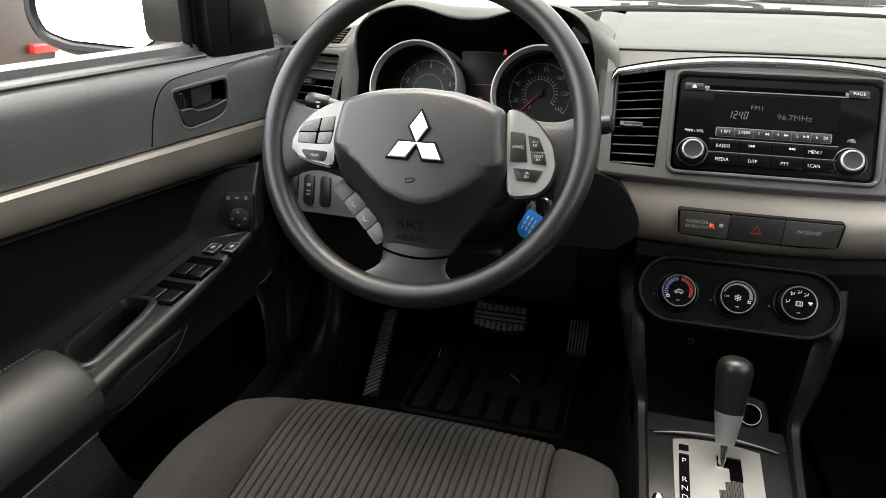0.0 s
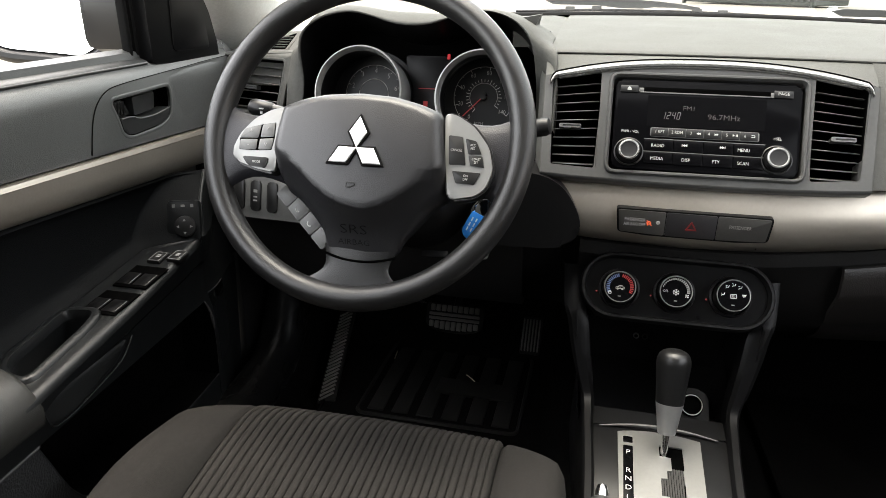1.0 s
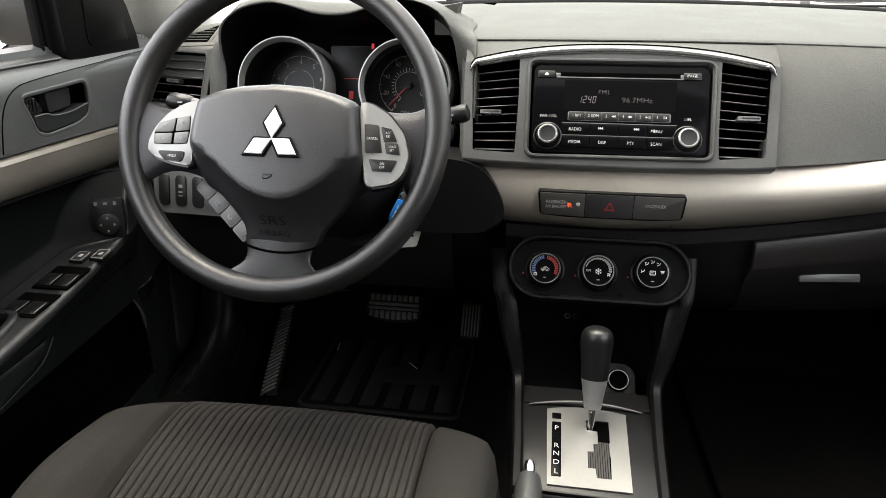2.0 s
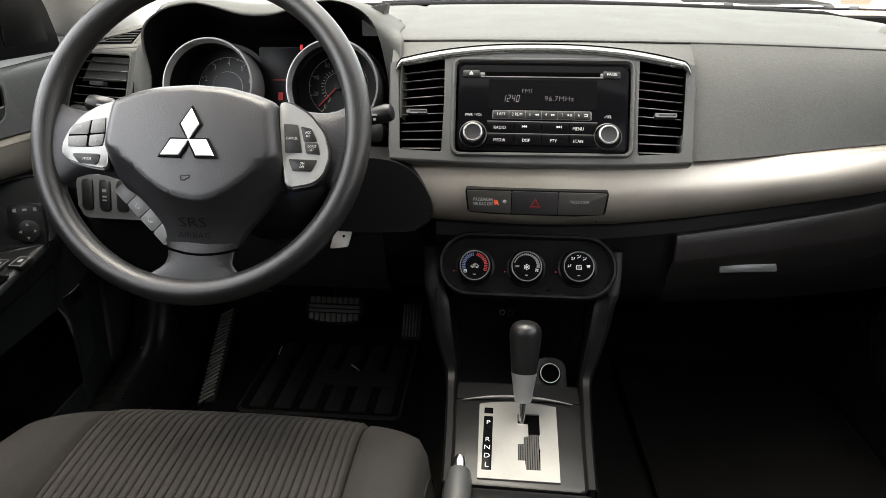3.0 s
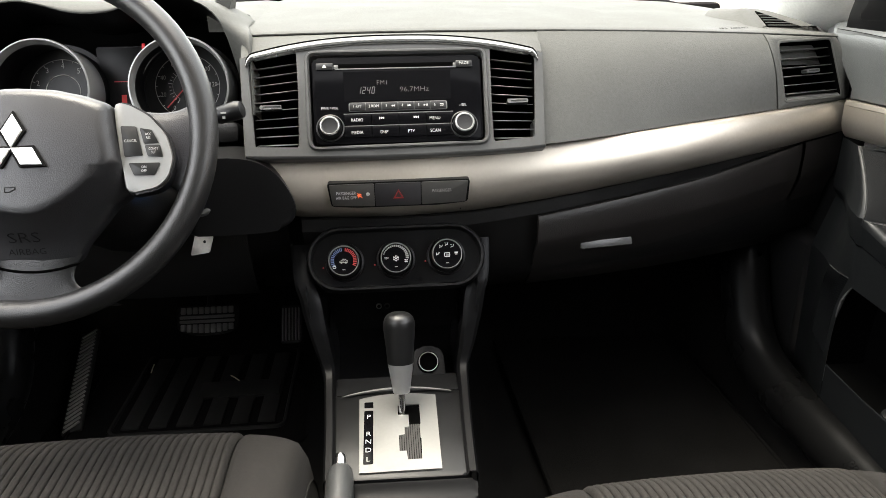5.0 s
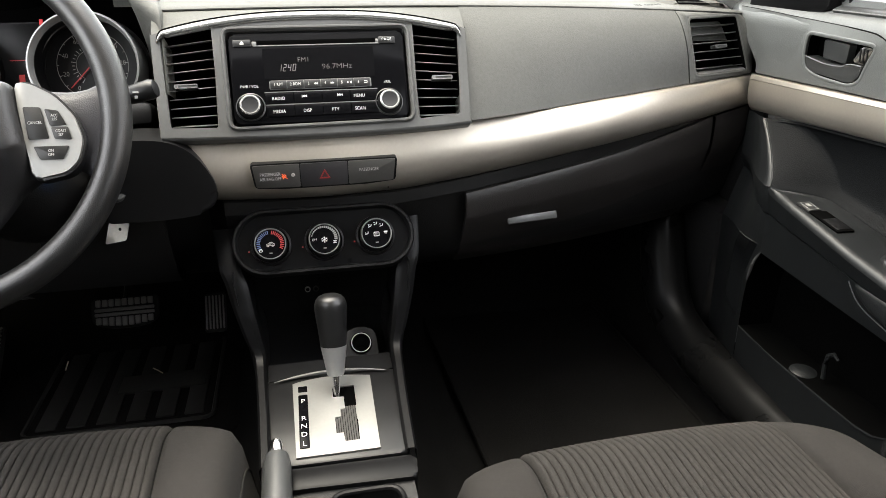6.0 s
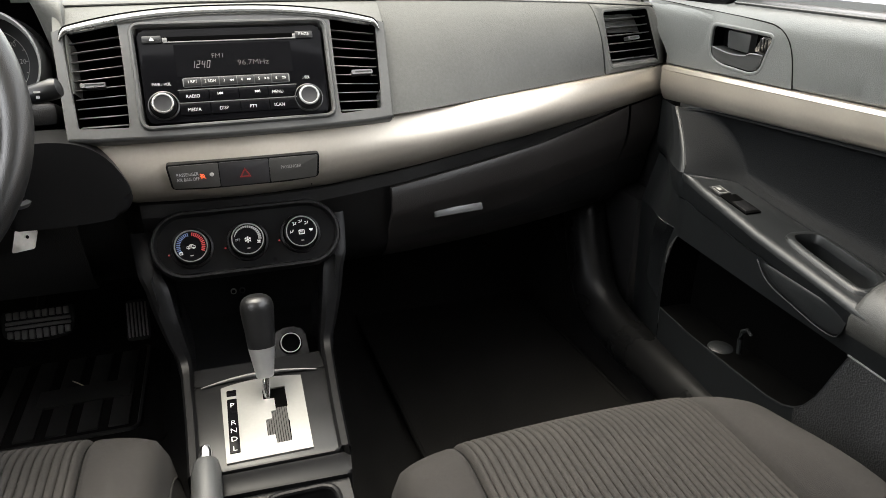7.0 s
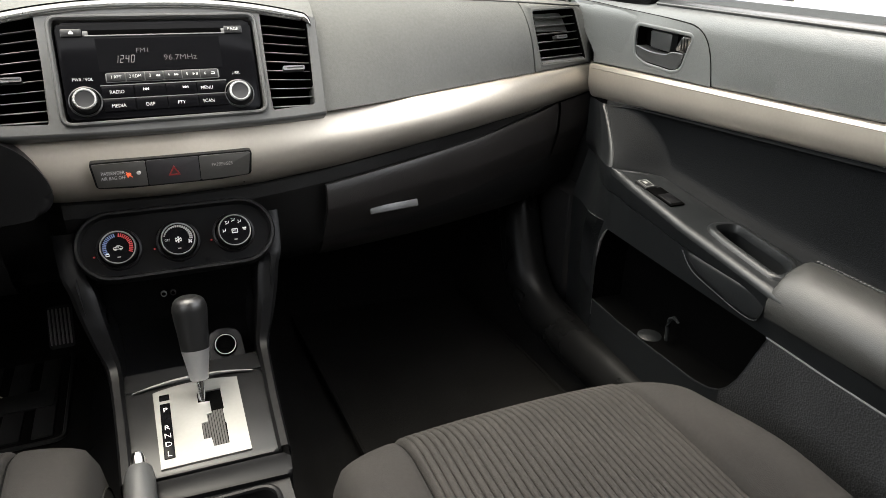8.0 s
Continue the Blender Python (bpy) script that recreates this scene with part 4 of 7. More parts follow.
hub = part("airbag_cover", bm, HUB, wheel, "grained airbag cover with a stepped lower tongue", sharp=65)
# emblem of three rhombs
bm = bmesh.new()
FE = FW @ Matrix.Translation((0.0, -0.015, 0.0402)) @ Matrix.Rotation(radians(-3.2), 4, "X") @ Matrix.Translation((0.0, 0.015, 0.0))
for u, v, a in ((0.0085, -0.0035, 90), (-0.0048, -0.0272, 210), (0.0218, -0.0272, 330)):
    L, S = 0.0158, 0.0092
    ca, sa = math.cos(radians(a)), math.sin(radians(a))
    q = [(L * ca, L * sa), (-S * sa, S * ca), (-L * ca, -L * sa), (S * sa, -S * ca)]
    prism(bm, FE, [(u + x, v + y) for x, y in q], -0.004, 0.0022, 0.0008, 1)
part("emblem", bm, EMBLEM, hub, "chrome three-diamond emblem")
# larger dark rhombs: the recess shadow round the emblem, as colour
bm = bmesh.new()
for u, v, a in ((0.0085, -0.0035, 90), (-0.0048, -0.0272, 210), (0.0218, -0.0272, 330)):
    L, S = 0.0190, 0.0116
    ca, sa = math.cos(radians(a)), math.sin(radians(a))
    q = [(L * ca, L * sa), (-S * sa, S * ca), (-L * ca, -L * sa), (S * sa, -S * ca)]
    prism(bm, FE, [(u + x, v + y) for x, y in q], -0.004, 0.0009, 0.0004, 1)
part("emblem_shadow", bm, SEAL, hub)
bm = bmesh.new()
tube(bm, [FW @ Vector((x - 0.001, y, cover_w(x, y, 0.5) + 0.0002)) for x, y in ((0.003, -0.054), (0.012, -0.054), (0.012, -0.056), (0.007, -0.0585), (0.003, -0.0585), (0.003, -0.054))], 0.0006, 5)
part("horn_mark", bm, SWITCH, hub)
# letters laid on in a dark colour, which paints the embossing's shade
for body, size, v, wide in (("SRS", 0.0150, -0.0975, 1.3), ("AIRBAG", 0.0085, -0.1095, 1.15)):
    slope = (cover_w(0.0075, v + 0.006, 0.5) - cover_w(0.0075, v - 0.006, 0.5)) / 0.012
    F = FW @ Matrix.Translation((0.0075, v, cover_w(0.0075, v, 0.5) + 0.0012)) @ Matrix.Rotation(math.atan(slope), 4, "X")
    lettering(body, size, F, (0, 0, 0), SEAL, wheel, "embossed_lettering", stretch=wide)

# side arms and lower spoke
for s, u0, u1 in ((-1, -0.076, -0.158), (1, 0.090, 0.160)):
    bm = bmesh.new()
    rows = []
    for i, t in enumerate(steps(0, 1, 8)):
        u = u0 + (u1 - u0) * t
        hi = 0.022 - 0.010 * t if s < 0 else 0.026 - 0.012 * t
        lo = -0.055 + 0.010 * math.sin(math.pi * t) - 0.004 * t
        hi += 0.02 * t ** 4
        lo -= 0.022 * t ** 4
        m = (hi + lo) / 2
        h = (hi - lo) / 2
        w = 0.014 - 0.006 * t
        rows.append([FW @ Vector((u, m + h * math.cos(a), w * math.sin(a) * (1 if math.sin(a) > 0 else 0.9))) for a in [2 * math.pi * k / 16 for k in range(16)]])
    loft(bm, rows, closed=True, cap=True)
    part("side_spoke", bm, HUB_LOW, wheel)
bm = bmesh.new()
rows = []
for t in steps(0, 1, 10):
    v = -0.112 - 0.05 * t
    half = 0.040 - 0.006 * math.sin(math.pi * min(1, t * 1.3)) + 0.042 * max(0, t - 0.45) ** 2 / 0.3
    w = 0.0072 - 0.0045 * t
    rows.append([FW @ Vector((0.012 - 0.006 * t + half * math.cos(a), v, (w * math.sin(a) if math.sin(a) > 0 else 0.012 * math.sin(a)))) for a in [2 * math.pi * k / 20 for k in range(20)]])
loft(bm, rows, closed=True, cap=True)
part("lower_spoke", bm, LEATHER, wheel, "grained lower spoke")
bm = bmesh.new()
tube(bm, [FW @ Vector((x, -0.1205 - 0.0075 * (1 - ((x - 0.012) / 0.04) ** 2), 0.0072 - 0.003 * abs(x - 0.012) / 0.04)) for x in steps(-0.024, 0.050, 12)], 0.0012, 6)
part("spoke_joint", bm, DEEP, wheel)

# switch plates
lp = rounded([(-0.0765, 0.0262), (-0.0977, 0.0205), (-0.1156, 0.0100), (-0.1294, -0.0062), (-0.1364, -0.0248), (-0.1318, -0.0345), (-0.1080, -0.0421), (-0.0845, -0.0455), (-0.0862, -0.0246), (-0.0852, 0.0055)], 0.006)
rp = rounded([(0.0885, 0.0270), (0.1012, 0.0246), (0.1194, 0.0139), (0.1354, -0.0052), (0.1416, -0.0271), (0.1368, -0.0452), (0.1267, -0.0548), (0.1005, -0.0598), (0.0952, -0.0304), (0.0905, 0.0034)], 0.006)
for s, o, wz in ((-1, lp, 0.019), (1, rp, 0.019)):
    bm = bmesh.new()
    prism(bm, FW, grow(o, 0.002), 0.0, wz - 0.004, 0.004, 3)
    part("plate_seat", bm, HUB, wheel)
    bm = bmesh.new()
    prism(bm, FW, o, 0.004, wz, 0.0014, 2)
    plate = part("switch_plate", bm, SILVER_BTN, wheel, "satin silver switch plate")
    if s < 0:
        bm = bmesh.new()
        for q in ([(-0.1282, -0.0235), (-0.1290, -0.0120), (-0.1240, -0.0010), (-0.1072, 0.0038), (-0.0905, 0.0072), (-0.0900, -0.0085), (-0.0918, -0.0222), (-0.1060, -0.0235)],):
            prism(bm, FW, rounded(q[::-1], 0.001), wz - 0.003, wz + 0.0003)
        part("button_gap", bm, DEEP, plate)
        for q, tx in (([(-0.1284, -0.0108), (-0.1236, -0.0016), (-0.1064, 0.0032), (-0.1082, -0.0098)], "+"), ([(-0.1042, 0.0036), (-0.0912, 0.0065), (-0.0908, -0.0078), (-0.1052, -0.0094)], "^")):
            bm = bmesh.new()
            prism(bm, FW, rounded(grow(q[::-1], 0.0004), 0.0012), wz - 0.003, wz + 0.0012, 0.0004)
            part("button", bm, GREY_BTN, plate)
        for q in ([(-0.1278, -0.0132), (-0.1088, -0.0122), (-0.1092, -0.0226), (-0.1272, -0.0228)], [(-0.1056, -0.0118), (-0.0908, -0.0102), (-0.0924, -0.0214), (-0.1060, -0.0226)]):
            bm = bmesh.new()
            prism(bm, FW, rounded(grow(q[::-1], 0.0004), 0.0012), wz - 0.003, wz + 0.0012, 0.0004)
            part("button", bm, GREY_BTN, plate)
        bm = bmesh.new()
        prism(bm, FW, rounded([(-0.1236, -0.0305), (-0.0930, -0.0306), (-0.0958, -0.0418), (-0.1150, -0.0404)][::-1], 0.003), wz - 0.003, wz + 0.0014, 0.0008)
        k = part("button", bm, SWITCH, plate)
        lettering("MODE", 0.0036, FW, (-0.1065, -0.0358, wz + 0.0016), WHITE_INK, k, stretch=0.9)
        for u, v, a in ((-0.1165, -0.0035, "+"), (-0.0978, -0.0015, "^"), (-0.1180, -0.0178, "-"), (-0.0985, -0.0165, "v")):
            lettering(a, 0.008, FW, (u, v, wz + 0.0018), DIM_INK, plate)
    else:
        for q, tx, sz in (([(0.0952, 0.0038), (0.1085, 0.0028), (0.1140, -0.0245), (0.0984, -0.0250)], ("CANCEL",), 0.0038), ([(0.1123, 0.0013), (0.1226, -0.0008), (0.1288, -0.0130), (0.1162, -0.0135)], ("ACC", "RES"), 0.0034), ([(0.1168, -0.0152), (0.1298, -0.0152), (0.1325, -0.0261), (0.1192, -0.0250)], ("COAST", "SET"), 0.0034), ([(0.1018, -0.0318), (0.1300, -0.0322), (0.1246, -0.0432), (0.1066, -0.0428)], ("ON", "OFF"), 0.0036)):
            bm = bmesh.new()
            prism(bm, FW, rounded(grow(q[::-1], 0.0004), 0.0012), wz - 0.003, wz + 0.0012, 0.0004)
            k = part("button", bm, SWITCH, plate)
            cu, cv = sum(p[0] for p in q) / 4, sum(p[1] for p in q) / 4
            for i, line in enumerate(tx):
                lettering(line, sz, FW, (cu, cv + (len(tx) - 1) * sz * 0.5 - i * sz, wz + 0.0018), WHITE_INK, k, stretch=0.8)
# three phone buttons on an arm behind the rim
FPB = FW @ Matrix.Translation((0, 0, -0.028))
for i in range(4):
    a, b = (-0.097 + i * 0.0155, -0.054 - i * 0.0145), (-0.097 + (i + 1) * 0.0155, -0.054 - (i + 1) * 0.0145)
    d = Vector((b[0] - a[0], b[1] - a[1])).normalized()
    nx = Vector((-d.y, d.x)) * 0.0085
    g = d * 0.0006
    q = [(a[0] + g.x - nx.x, a[1] + g.y - nx.y), (b[0] - g.x - nx.x, b[1] - g.y - nx.y), (b[0] - g.x + nx.x, b[1] - g.y + nx.y), (a[0] + g.x + nx.x, a[1] + g.y + nx.y)]
    bm = bmesh.new()
    prism(bm, FPB, rounded(q, 0.0015), -0.014, 0.002, 0.0012)
    k = part("phone_button", bm, PANEL_GREY, wheel, "grey phone button")
    if i in (1, 2):
        bm = bmesh.new()
        m = ((a[0] + b[0]) / 2, (a[1] + b[1]) / 2)
        tube(bm, [FPB @ Vector((m[0] + 0.003 * math.cos(t), m[1] + 0.003 * math.sin(t), 0.0022)) for t in steps(2.4, 5.2, 6)], 0.0006, 5)
        part("phone_mark", bm, WHITE_INK, k)
# column shroud, stalks and key
bm = bmesh.new()
loft(bm, [[FW @ Vector((0.0 + r * 1.15 * math.cos(a), -0.012 + r * math.sin(a), w)) for a in [2 * math.pi * k / 24 for k in range(24)]] for r, w in ((0.045, -0.022), (0.062, -0.035), (0.066, -0.07), (0.07, -0.16), (0.075, -0.26))], closed=True, cap=True)
solo("column_shroud", bm, DASH_LOW, "dark plastic shroud of the steering column", "steering column")


def stalk(pts, tip, label):
    st = thing("stalk_switch", tuple(pts[0]), label, "stalk switch")
    b = bmesh.new()
    tube(b, pts, [0.006, 0.0065, 0.0075, 0.009], 12)
    part("arm", b, DASH_LOW, st)
    b = bmesh.new()
    d = (Vector(pts[-1]) - Vector(pts[-2])).normalized()
    p = Vector(pts[-1])
    tube(b, [p - d * 0.012, p - d * 0.008, p + d * 0.014, p + d * 0.019, p + d * 0.0205], [0.0085, 0.0115, 0.0125, 0.0105, 0.006], 16, flat=0.85)
    part("end_knob", b, BLACK, st, "black end knob")
    return st, p, d


st, p, d = stalk([(-0.285, 0.70, 0.80), (-0.25, 0.695, 0.812), (-0.215, 0.69, 0.822), (-0.188, 0.688, 0.829)], None, "black wiper stalk beside the wheel")
st2, p2, d2 = stalk([(-0.42, 0.70, 0.805), (-0.46, 0.70, 0.820), (-0.49, 0.70, 0.828), (-0.522, 0.70, 0.833)], None, "black lamp stalk beside the wheel")
for q, o in ((Vector(p), st), (Vector(p2), st2)):
    b = bmesh.new()
    rbox(b, face_frame(q + Vector((0, -0.0118, 0.003)), 20), (0, 0, 0), (0.006, 0.0018, 0.0006))
    rbox(b, face_frame(q + Vector((0.0, -0.0122, -0.002)), 20), (0, 0, 0), (0.003, 0.003, 0.0006))
    part("printed_mark", b, DIM_INK, o)

FKEY = face_frame((-0.2415, 0.728, 0.7155), 30, 20)
bm = bmesh.new()
lathe(bm, FKEY, [(0.019, -0.03), (0.0185, 0.0), (0.0165, 0.004), (0.0115, 0.004), (0.011, -0.002), (0.0, -0.002)], 28)
solo("ignition_lock", bm, BEZEL, "grey ignition lock barrel", "ignition lock")
key = thing("car_key", (-0.245, 0.71, 0.66), "key in the ignition with a blue plastic tag", "key")
bm = bmesh.new()
rbox(bm, FKEY, (0, 0.0, 0.009), (0.006, 0.014, 0.02), 0.002)
rbox(bm, FKEY, (0, 0.0, 0.021), (0.008, 0.022, 0.014), 0.003)
part("key_head", bm, BLACK, key)
bm = bmesh.new()
c = Vector((-0.2445, 0.704, 0.7255))
tube(bm, [c + Vector((0.010 * math.cos(a) + 0.003 * math.sin(a), 0.003 * math.cos(a), 0.011 * math.sin(a))) for a in steps(0, 2 * math.pi, 20)[:-1]], 0.0010, 6, closed=True)
part("key_ring", bm, CHROME, key, "chrome split ring")
FT = face_frame((-0.2535, 0.695, 0.7065), 12, 6) @ Matrix.Rotation(radians(-27), 4, "Z")
bm = bmesh.new()
tag_o = rounded([(-0.0105, 0.014), (0.0105, 0.014), (0.0105, -0.013), (0.003, -0.0195), (-0.004, -0.0195), (-0.0105, -0.013)], 0.004)
prism(bm, FT, tag_o, -0.0015, 0.0015, 0.0007)
tg = part("key_tag", bm, TAG_BLUE, key, "bright blue plastic tag")
bm = bmesh.new()
for i in range(3):
    for j in range(3):
        rbox(bm, FT, (-0.0055 + i * 0.0052, -0.0085 + j * 0.0066 + (i % 2) * 0.001, 0.0016), (0.0016, 0.0048, 0.0003))
part("printed_bar", bm, WHITE_INK, tg)
bm = bmesh.new()
tube(bm, [c + Vector((0, 0.002, -0.011)), Vector((-0.250, 0.73, 0.69)), Vector((-0.253, 0.750, 0.663))], 0.0008, 5)
part("ring_link", bm, CHROME, key)
bm = bmesh.new()
FT2 = face_frame((-0.2545, 0.752, 0.648), 20, -10) @ Matrix.Rotation(radians(-12), 4, "Z")
holed(bm, FT2, rounded([(-0.012, 0.012), (0.012, 0.016), (0.012, -0.006), (-0.012, -0.016)], 0.003), [arc_pts(0.002, 0.006, 0.0022, 0, 345, 10)], -0.0008, 0.0008)
part("metal_tag", bm, KEY_METAL, key, "worn metal tag")

# ---- instrument cluster ----
FI = face_frame((-0.353, 0.875, 0.845), 20)
clu = thing("instrument_cluster", (-0.353, 0.88, 0.78), "two-dial instrument cluster under an arched hood", "instrument cluster")
bm = bmesh.new()
rbox(bm, FI, (-0.02, 0.005, -0.035), (0.36, 0.17, 0.02), 0.004)
part("backing", bm, DEEP, clu)
RING_IN = mat("dial_ring_silver", (0.24, 0.24, 0.235), 0.42, metal=0.5, vary=0.03)
for nm, u, v, r0, a_mid, a_step, first, count, n_mid, pu, pv in (("rev_counter", -0.093, -0.021, 0.0345, 88, 36, 0, 8, 4, -0.092, -0.012), ("speedometer", 0.080, -0.021, 0.0345, 81, 39, 0, 8, 4, 0.0725, -0.009)):
    bm = bmesh.new()
    lathe(bm, FI, [(0.068, -0.024), (0.068, -0.021), (0.0, -0.021)], 48, ((u + pu) / 2, (v + pv) / 2))
    dl = part(nm, bm, DIAL_FACE, clu, "black dial with pale numerals")
    bm = bmesh.new()
    lathe(bm, FI, [(0.0640, 0.0), (0.0640, 0.044), (0.0630, 0.0470), (0.0612, 0.0474), (0.0602, 0.0455), (0.0580, 0.036)], 56, (u, v))
    part("dial_ring", bm, RING_IN, dl, "satin silver dial ring")
    bm = bmesh.new()
    rows = []
    for k in range(49):
        a = 2 * math.pi * k / 48
        rows.append([FI @ Vector((u + 0.0580 * math.cos(a), v + 0.0580 * math.sin(a), 0.0362)), FI @ Vector(((u + pu) / 2 + 0.062 * math.cos(a), (v + pv) / 2 + 0.062 * math.sin(a), -0.0215))])
    loft(bm, rows)
    part("dial_well", bm, SOFT_BLACK, dl, "black dial well")
    for k in range(count):
        a = radians(a_mid + (n_mid - k) * a_step)
        lettering(str(k) if nm == "rev_counter" else str(k * 20), 0.0105 if nm == "rev_counter" else 0.0088, FI, (pu + r0 * math.cos(a), pv + r0 * math.sin(a), -0.0205), PALE_INK, dl, stretch=0.85)
    a0, a1 = radians(a_mid + 4 * a_step), radians(a_mid - 3 * a_step)
    bm = bmesh.new()
    tube(bm, [FI @ Vector((pu + (r0 + 0.0085) * math.cos(a), pv + (r0 + 0.0085) * math.sin(a), -0.0207)) for a in steps(a0, a1, 48)], 0.00035, 4)
    for k in range(count * 2 - 1):
        a = radians(a_mid + (n_mid - k / 2) * a_step)
        ln = 0.0045 if k % 2 == 0 else 0.0025
        rbox(bm, FI @ Matrix.Translation((pu + (r0 + 0.0085 - ln / 2) * math.cos(a), pv + (r0 + 0.0085 - ln / 2) * math.sin(a), -0.0206)) @ Matrix.Rotation(a, 4, "Z"), (0, 0, 0), (ln, 0.0007, 0.0004))
    if nm == "rev_counter":
        tube(bm, [FI @ Vector((pu + 0.0225 * math.cos(a), pv + 0.0225 * math.sin(a), -0.0207)) for a in steps(radians(-10), radians(190), 28)], 0.0006, 4)
    else:
        for k in range(25):
            a = radians(237 - k * 11.3)
            rbox(bm, FI @ Matrix.Translation((pu + 0.0235 * math.cos(a), pv + 0.0235 * math.sin(a), -0.0206)) @ Matrix.Rotation(a, 4, "Z"), (0, 0, 0), (0.0030 if k % 3 else 0.0055, 0.0008, 0.0004))
        tube(bm, [FI @ Vector((pu + 0.0200 * math.cos(a), pv + 0.0200 * math.sin(a), -0.0207)) for a in steps(radians(-35), radians(237), 28)], 0.0003, 4)
    part("scale", bm, PALE_INK, dl)
    if nm == "speedometer":
        bm = bmesh.new()
        rbox(bm, FI @ Matrix.Translation((pu, pv, -0.016)) @ Matrix.Rotation(radians(227), 4, "Z"), (0.018, 0, 0), (0.044, 0.0014, 0.0012), 0.0004, 1)
        nd = part("needle", bm, RED_DIM, dl, "thin red needle")
        bm = bmesh.new()
        lathe(bm, FI, [(0.0055, -0.021), (0.005, -0.0145), (0.0, -0.014)], 20, (pu, pv))
        part("needle_cap", bm, BLACK, nd)
        lettering("MPH", 0.0065, FI, (pu - 0.004, pv - 0.038, -0.0205), DIM_INK, dl)
bm = bmesh.new()
prism(bm, FI, rounded([(-0.046, 0.046), (-0.030, -0.07), (0.010, -0.07), (0.022, 0.046)], 0.004), -0.026, -0.018, 0.001)
scr = part("info_display", bm, DIAL_FACE, clu, "dark grey red-lit info display")
bm = bmesh.new()
rbox(bm, FI, (-0.010, -0.001, -0.0175), (0.027, 0.0009, 0.0006))
rbox(bm, FI, (-0.0115, -0.0245, -0.0175), (0.0065, 0.011, 0.0006))
part("red_segments", bm, RED_DIM, scr)
bm = bmesh.new()
rbox(bm, FI, (0.018, 0.0455, -0.016), (0.0042, 0.0075, 0.001), 0.0004, 1)
part("warning_lamp", bm, RED_LIT, clu, "red warning lamp")
# hood: outer arch over the dials
prof_in = [(-0.182, -0.07), (-0.180, -0.01), (-0.176, 0.030), (-0.168, 0.054), (-0.150, 0.069), (-0.128, 0.077), (-0.101, 0.080), (-0.074, 0.075), (-0.046, 0.067), (-0.020, 0.064), (0.006, 0.066), (0.030, 0.073), (0.060, 0.082), (0.092, 0.083), (0.124, 0.069), (0.144, 0.042), (0.150, 0.0), (0.152, -0.07)]


def spline(pts, n):
    out = []
    P = [Vector(p) for p in pts]
    for i in range(len(P) - 1):
        a, b, c, d = P[max(0, i - 1)], P[i], P[i + 1], P[min(len(P) - 1, i + 2)]
        for k in range(n):
            t = k / n
            out.append(0.5 * ((2 * b) + (c - a) * t + (2 * a - 5 * b + 4 * c - d) * t * t + (3 * b - a - 3 * c + d) * t ** 3))
    out.append(P[-1])
    return out


inner = spline(prof_in, 4)
cen = Vector((-0.022, 0.0))


def hood_lip(q):
    k = smooth(-0.02, 0.05, q.y)
    return 0.070 * k + (0.030 if q.x < -0.1 else 0.012) * (1 - k)


bm = bmesh.new()
rows = []
for q in inner:
    o = (q - cen).normalized()
    lip = hood_lip(q)
    r = smooth(0.02, 0.11, q.x)
    reach = 0.030 + (max(0.030, 0.1655 - q.x) - 0.030) * r
    sec = [(0.0, lip - 0.002), (0.0008, lip - 0.0003), (0.0025, lip), (0.006, lip - 0.0025), (0.012, lip - 0.008), (0.020, lip - 0.018), (0.027, lip - 0.032), (0.033, lip * 0.5 - 0.045), (0.044, -0.12), (0.034, -0.21)]
    T = lerp([(-0.09, 0.1075), (0.004, 0.0905), (0.030, 0.0845), (0.040, 0.066), (0.088, -0.037)], q.y)
    ease = lambda t: lip + (T - lip) * (t * t * (1.6 - 0.6 * t))
    flank = [(0.0, lip - 0.002), (0.0008, lip - 0.0003), (0.002, lip + 0.0004), (reach * 0.25, ease(0.25)), (reach * 0.5, ease(0.5)), (reach * 0.75, ease(0.78)), (reach * 0.93, ease(0.97)), (reach, T - 0.001), (reach + 0.001, T - 0.006), (reach + 0.001, T - 0.10)]
    rl = smooth(-0.135, -0.168, q.x)
    out = max(0.02, 0.2055 + q.x)
    TL = lerp([(-0.08, 0.026), (-0.01, 0.034), (0.035, 0.026), (0.06, -0.005)], q.y)
    cheek = [(0.0, lip - 0.002), (0.0008, lip - 0.0003), (0.0025, lip), (out * 0.35, lip + 0.55 * (TL - lip) + 0.003), (out * 0.6, lip + 0.8 * (TL - lip) + 0.003), (out * 0.85, TL + 0.0012), (out, TL - 0.001), (out + 0.001, TL - 0.006), (out + 0.001, TL - 0.05), (out, -0.20)]
    row = []
    for (a, w), (fa, fw), (ca, cw) in zip(sec, flank, cheek):
        d = o.lerp(Vector((1.0, 0.0)), r).normalized()
        m = 1 - r - rl
        row.append(FI @ Vector((q.x + o.x * a * m + d.x * fa * r - ca * rl, q.y + o.y * a * m + d.y * fa * r, w * m + fw * r + cw * rl)))
    rows.append(row)
loft(bm, rows)
part("hood", bm, DASH, clu, "grained arched hood", sharp=60)
bm = bmesh.new()
loft(bm, [[FI @ Vector((q.x, q.y, w)) for w in (-0.03, 0.0, hood_lip(q) * 0.6, hood_lip(q) - 0.002)] for q in inner])
part("hood_lining", bm, SOFT_BLACK, clu, "black hood lining")
# small wedge at the back of the hood
bm = bmesh.new()
Fw = Matrix(((1, 0, 0, 0), (0, 0, 1, 0.90), (0, 1, 0, 0), (0, 0, 0, 1)))
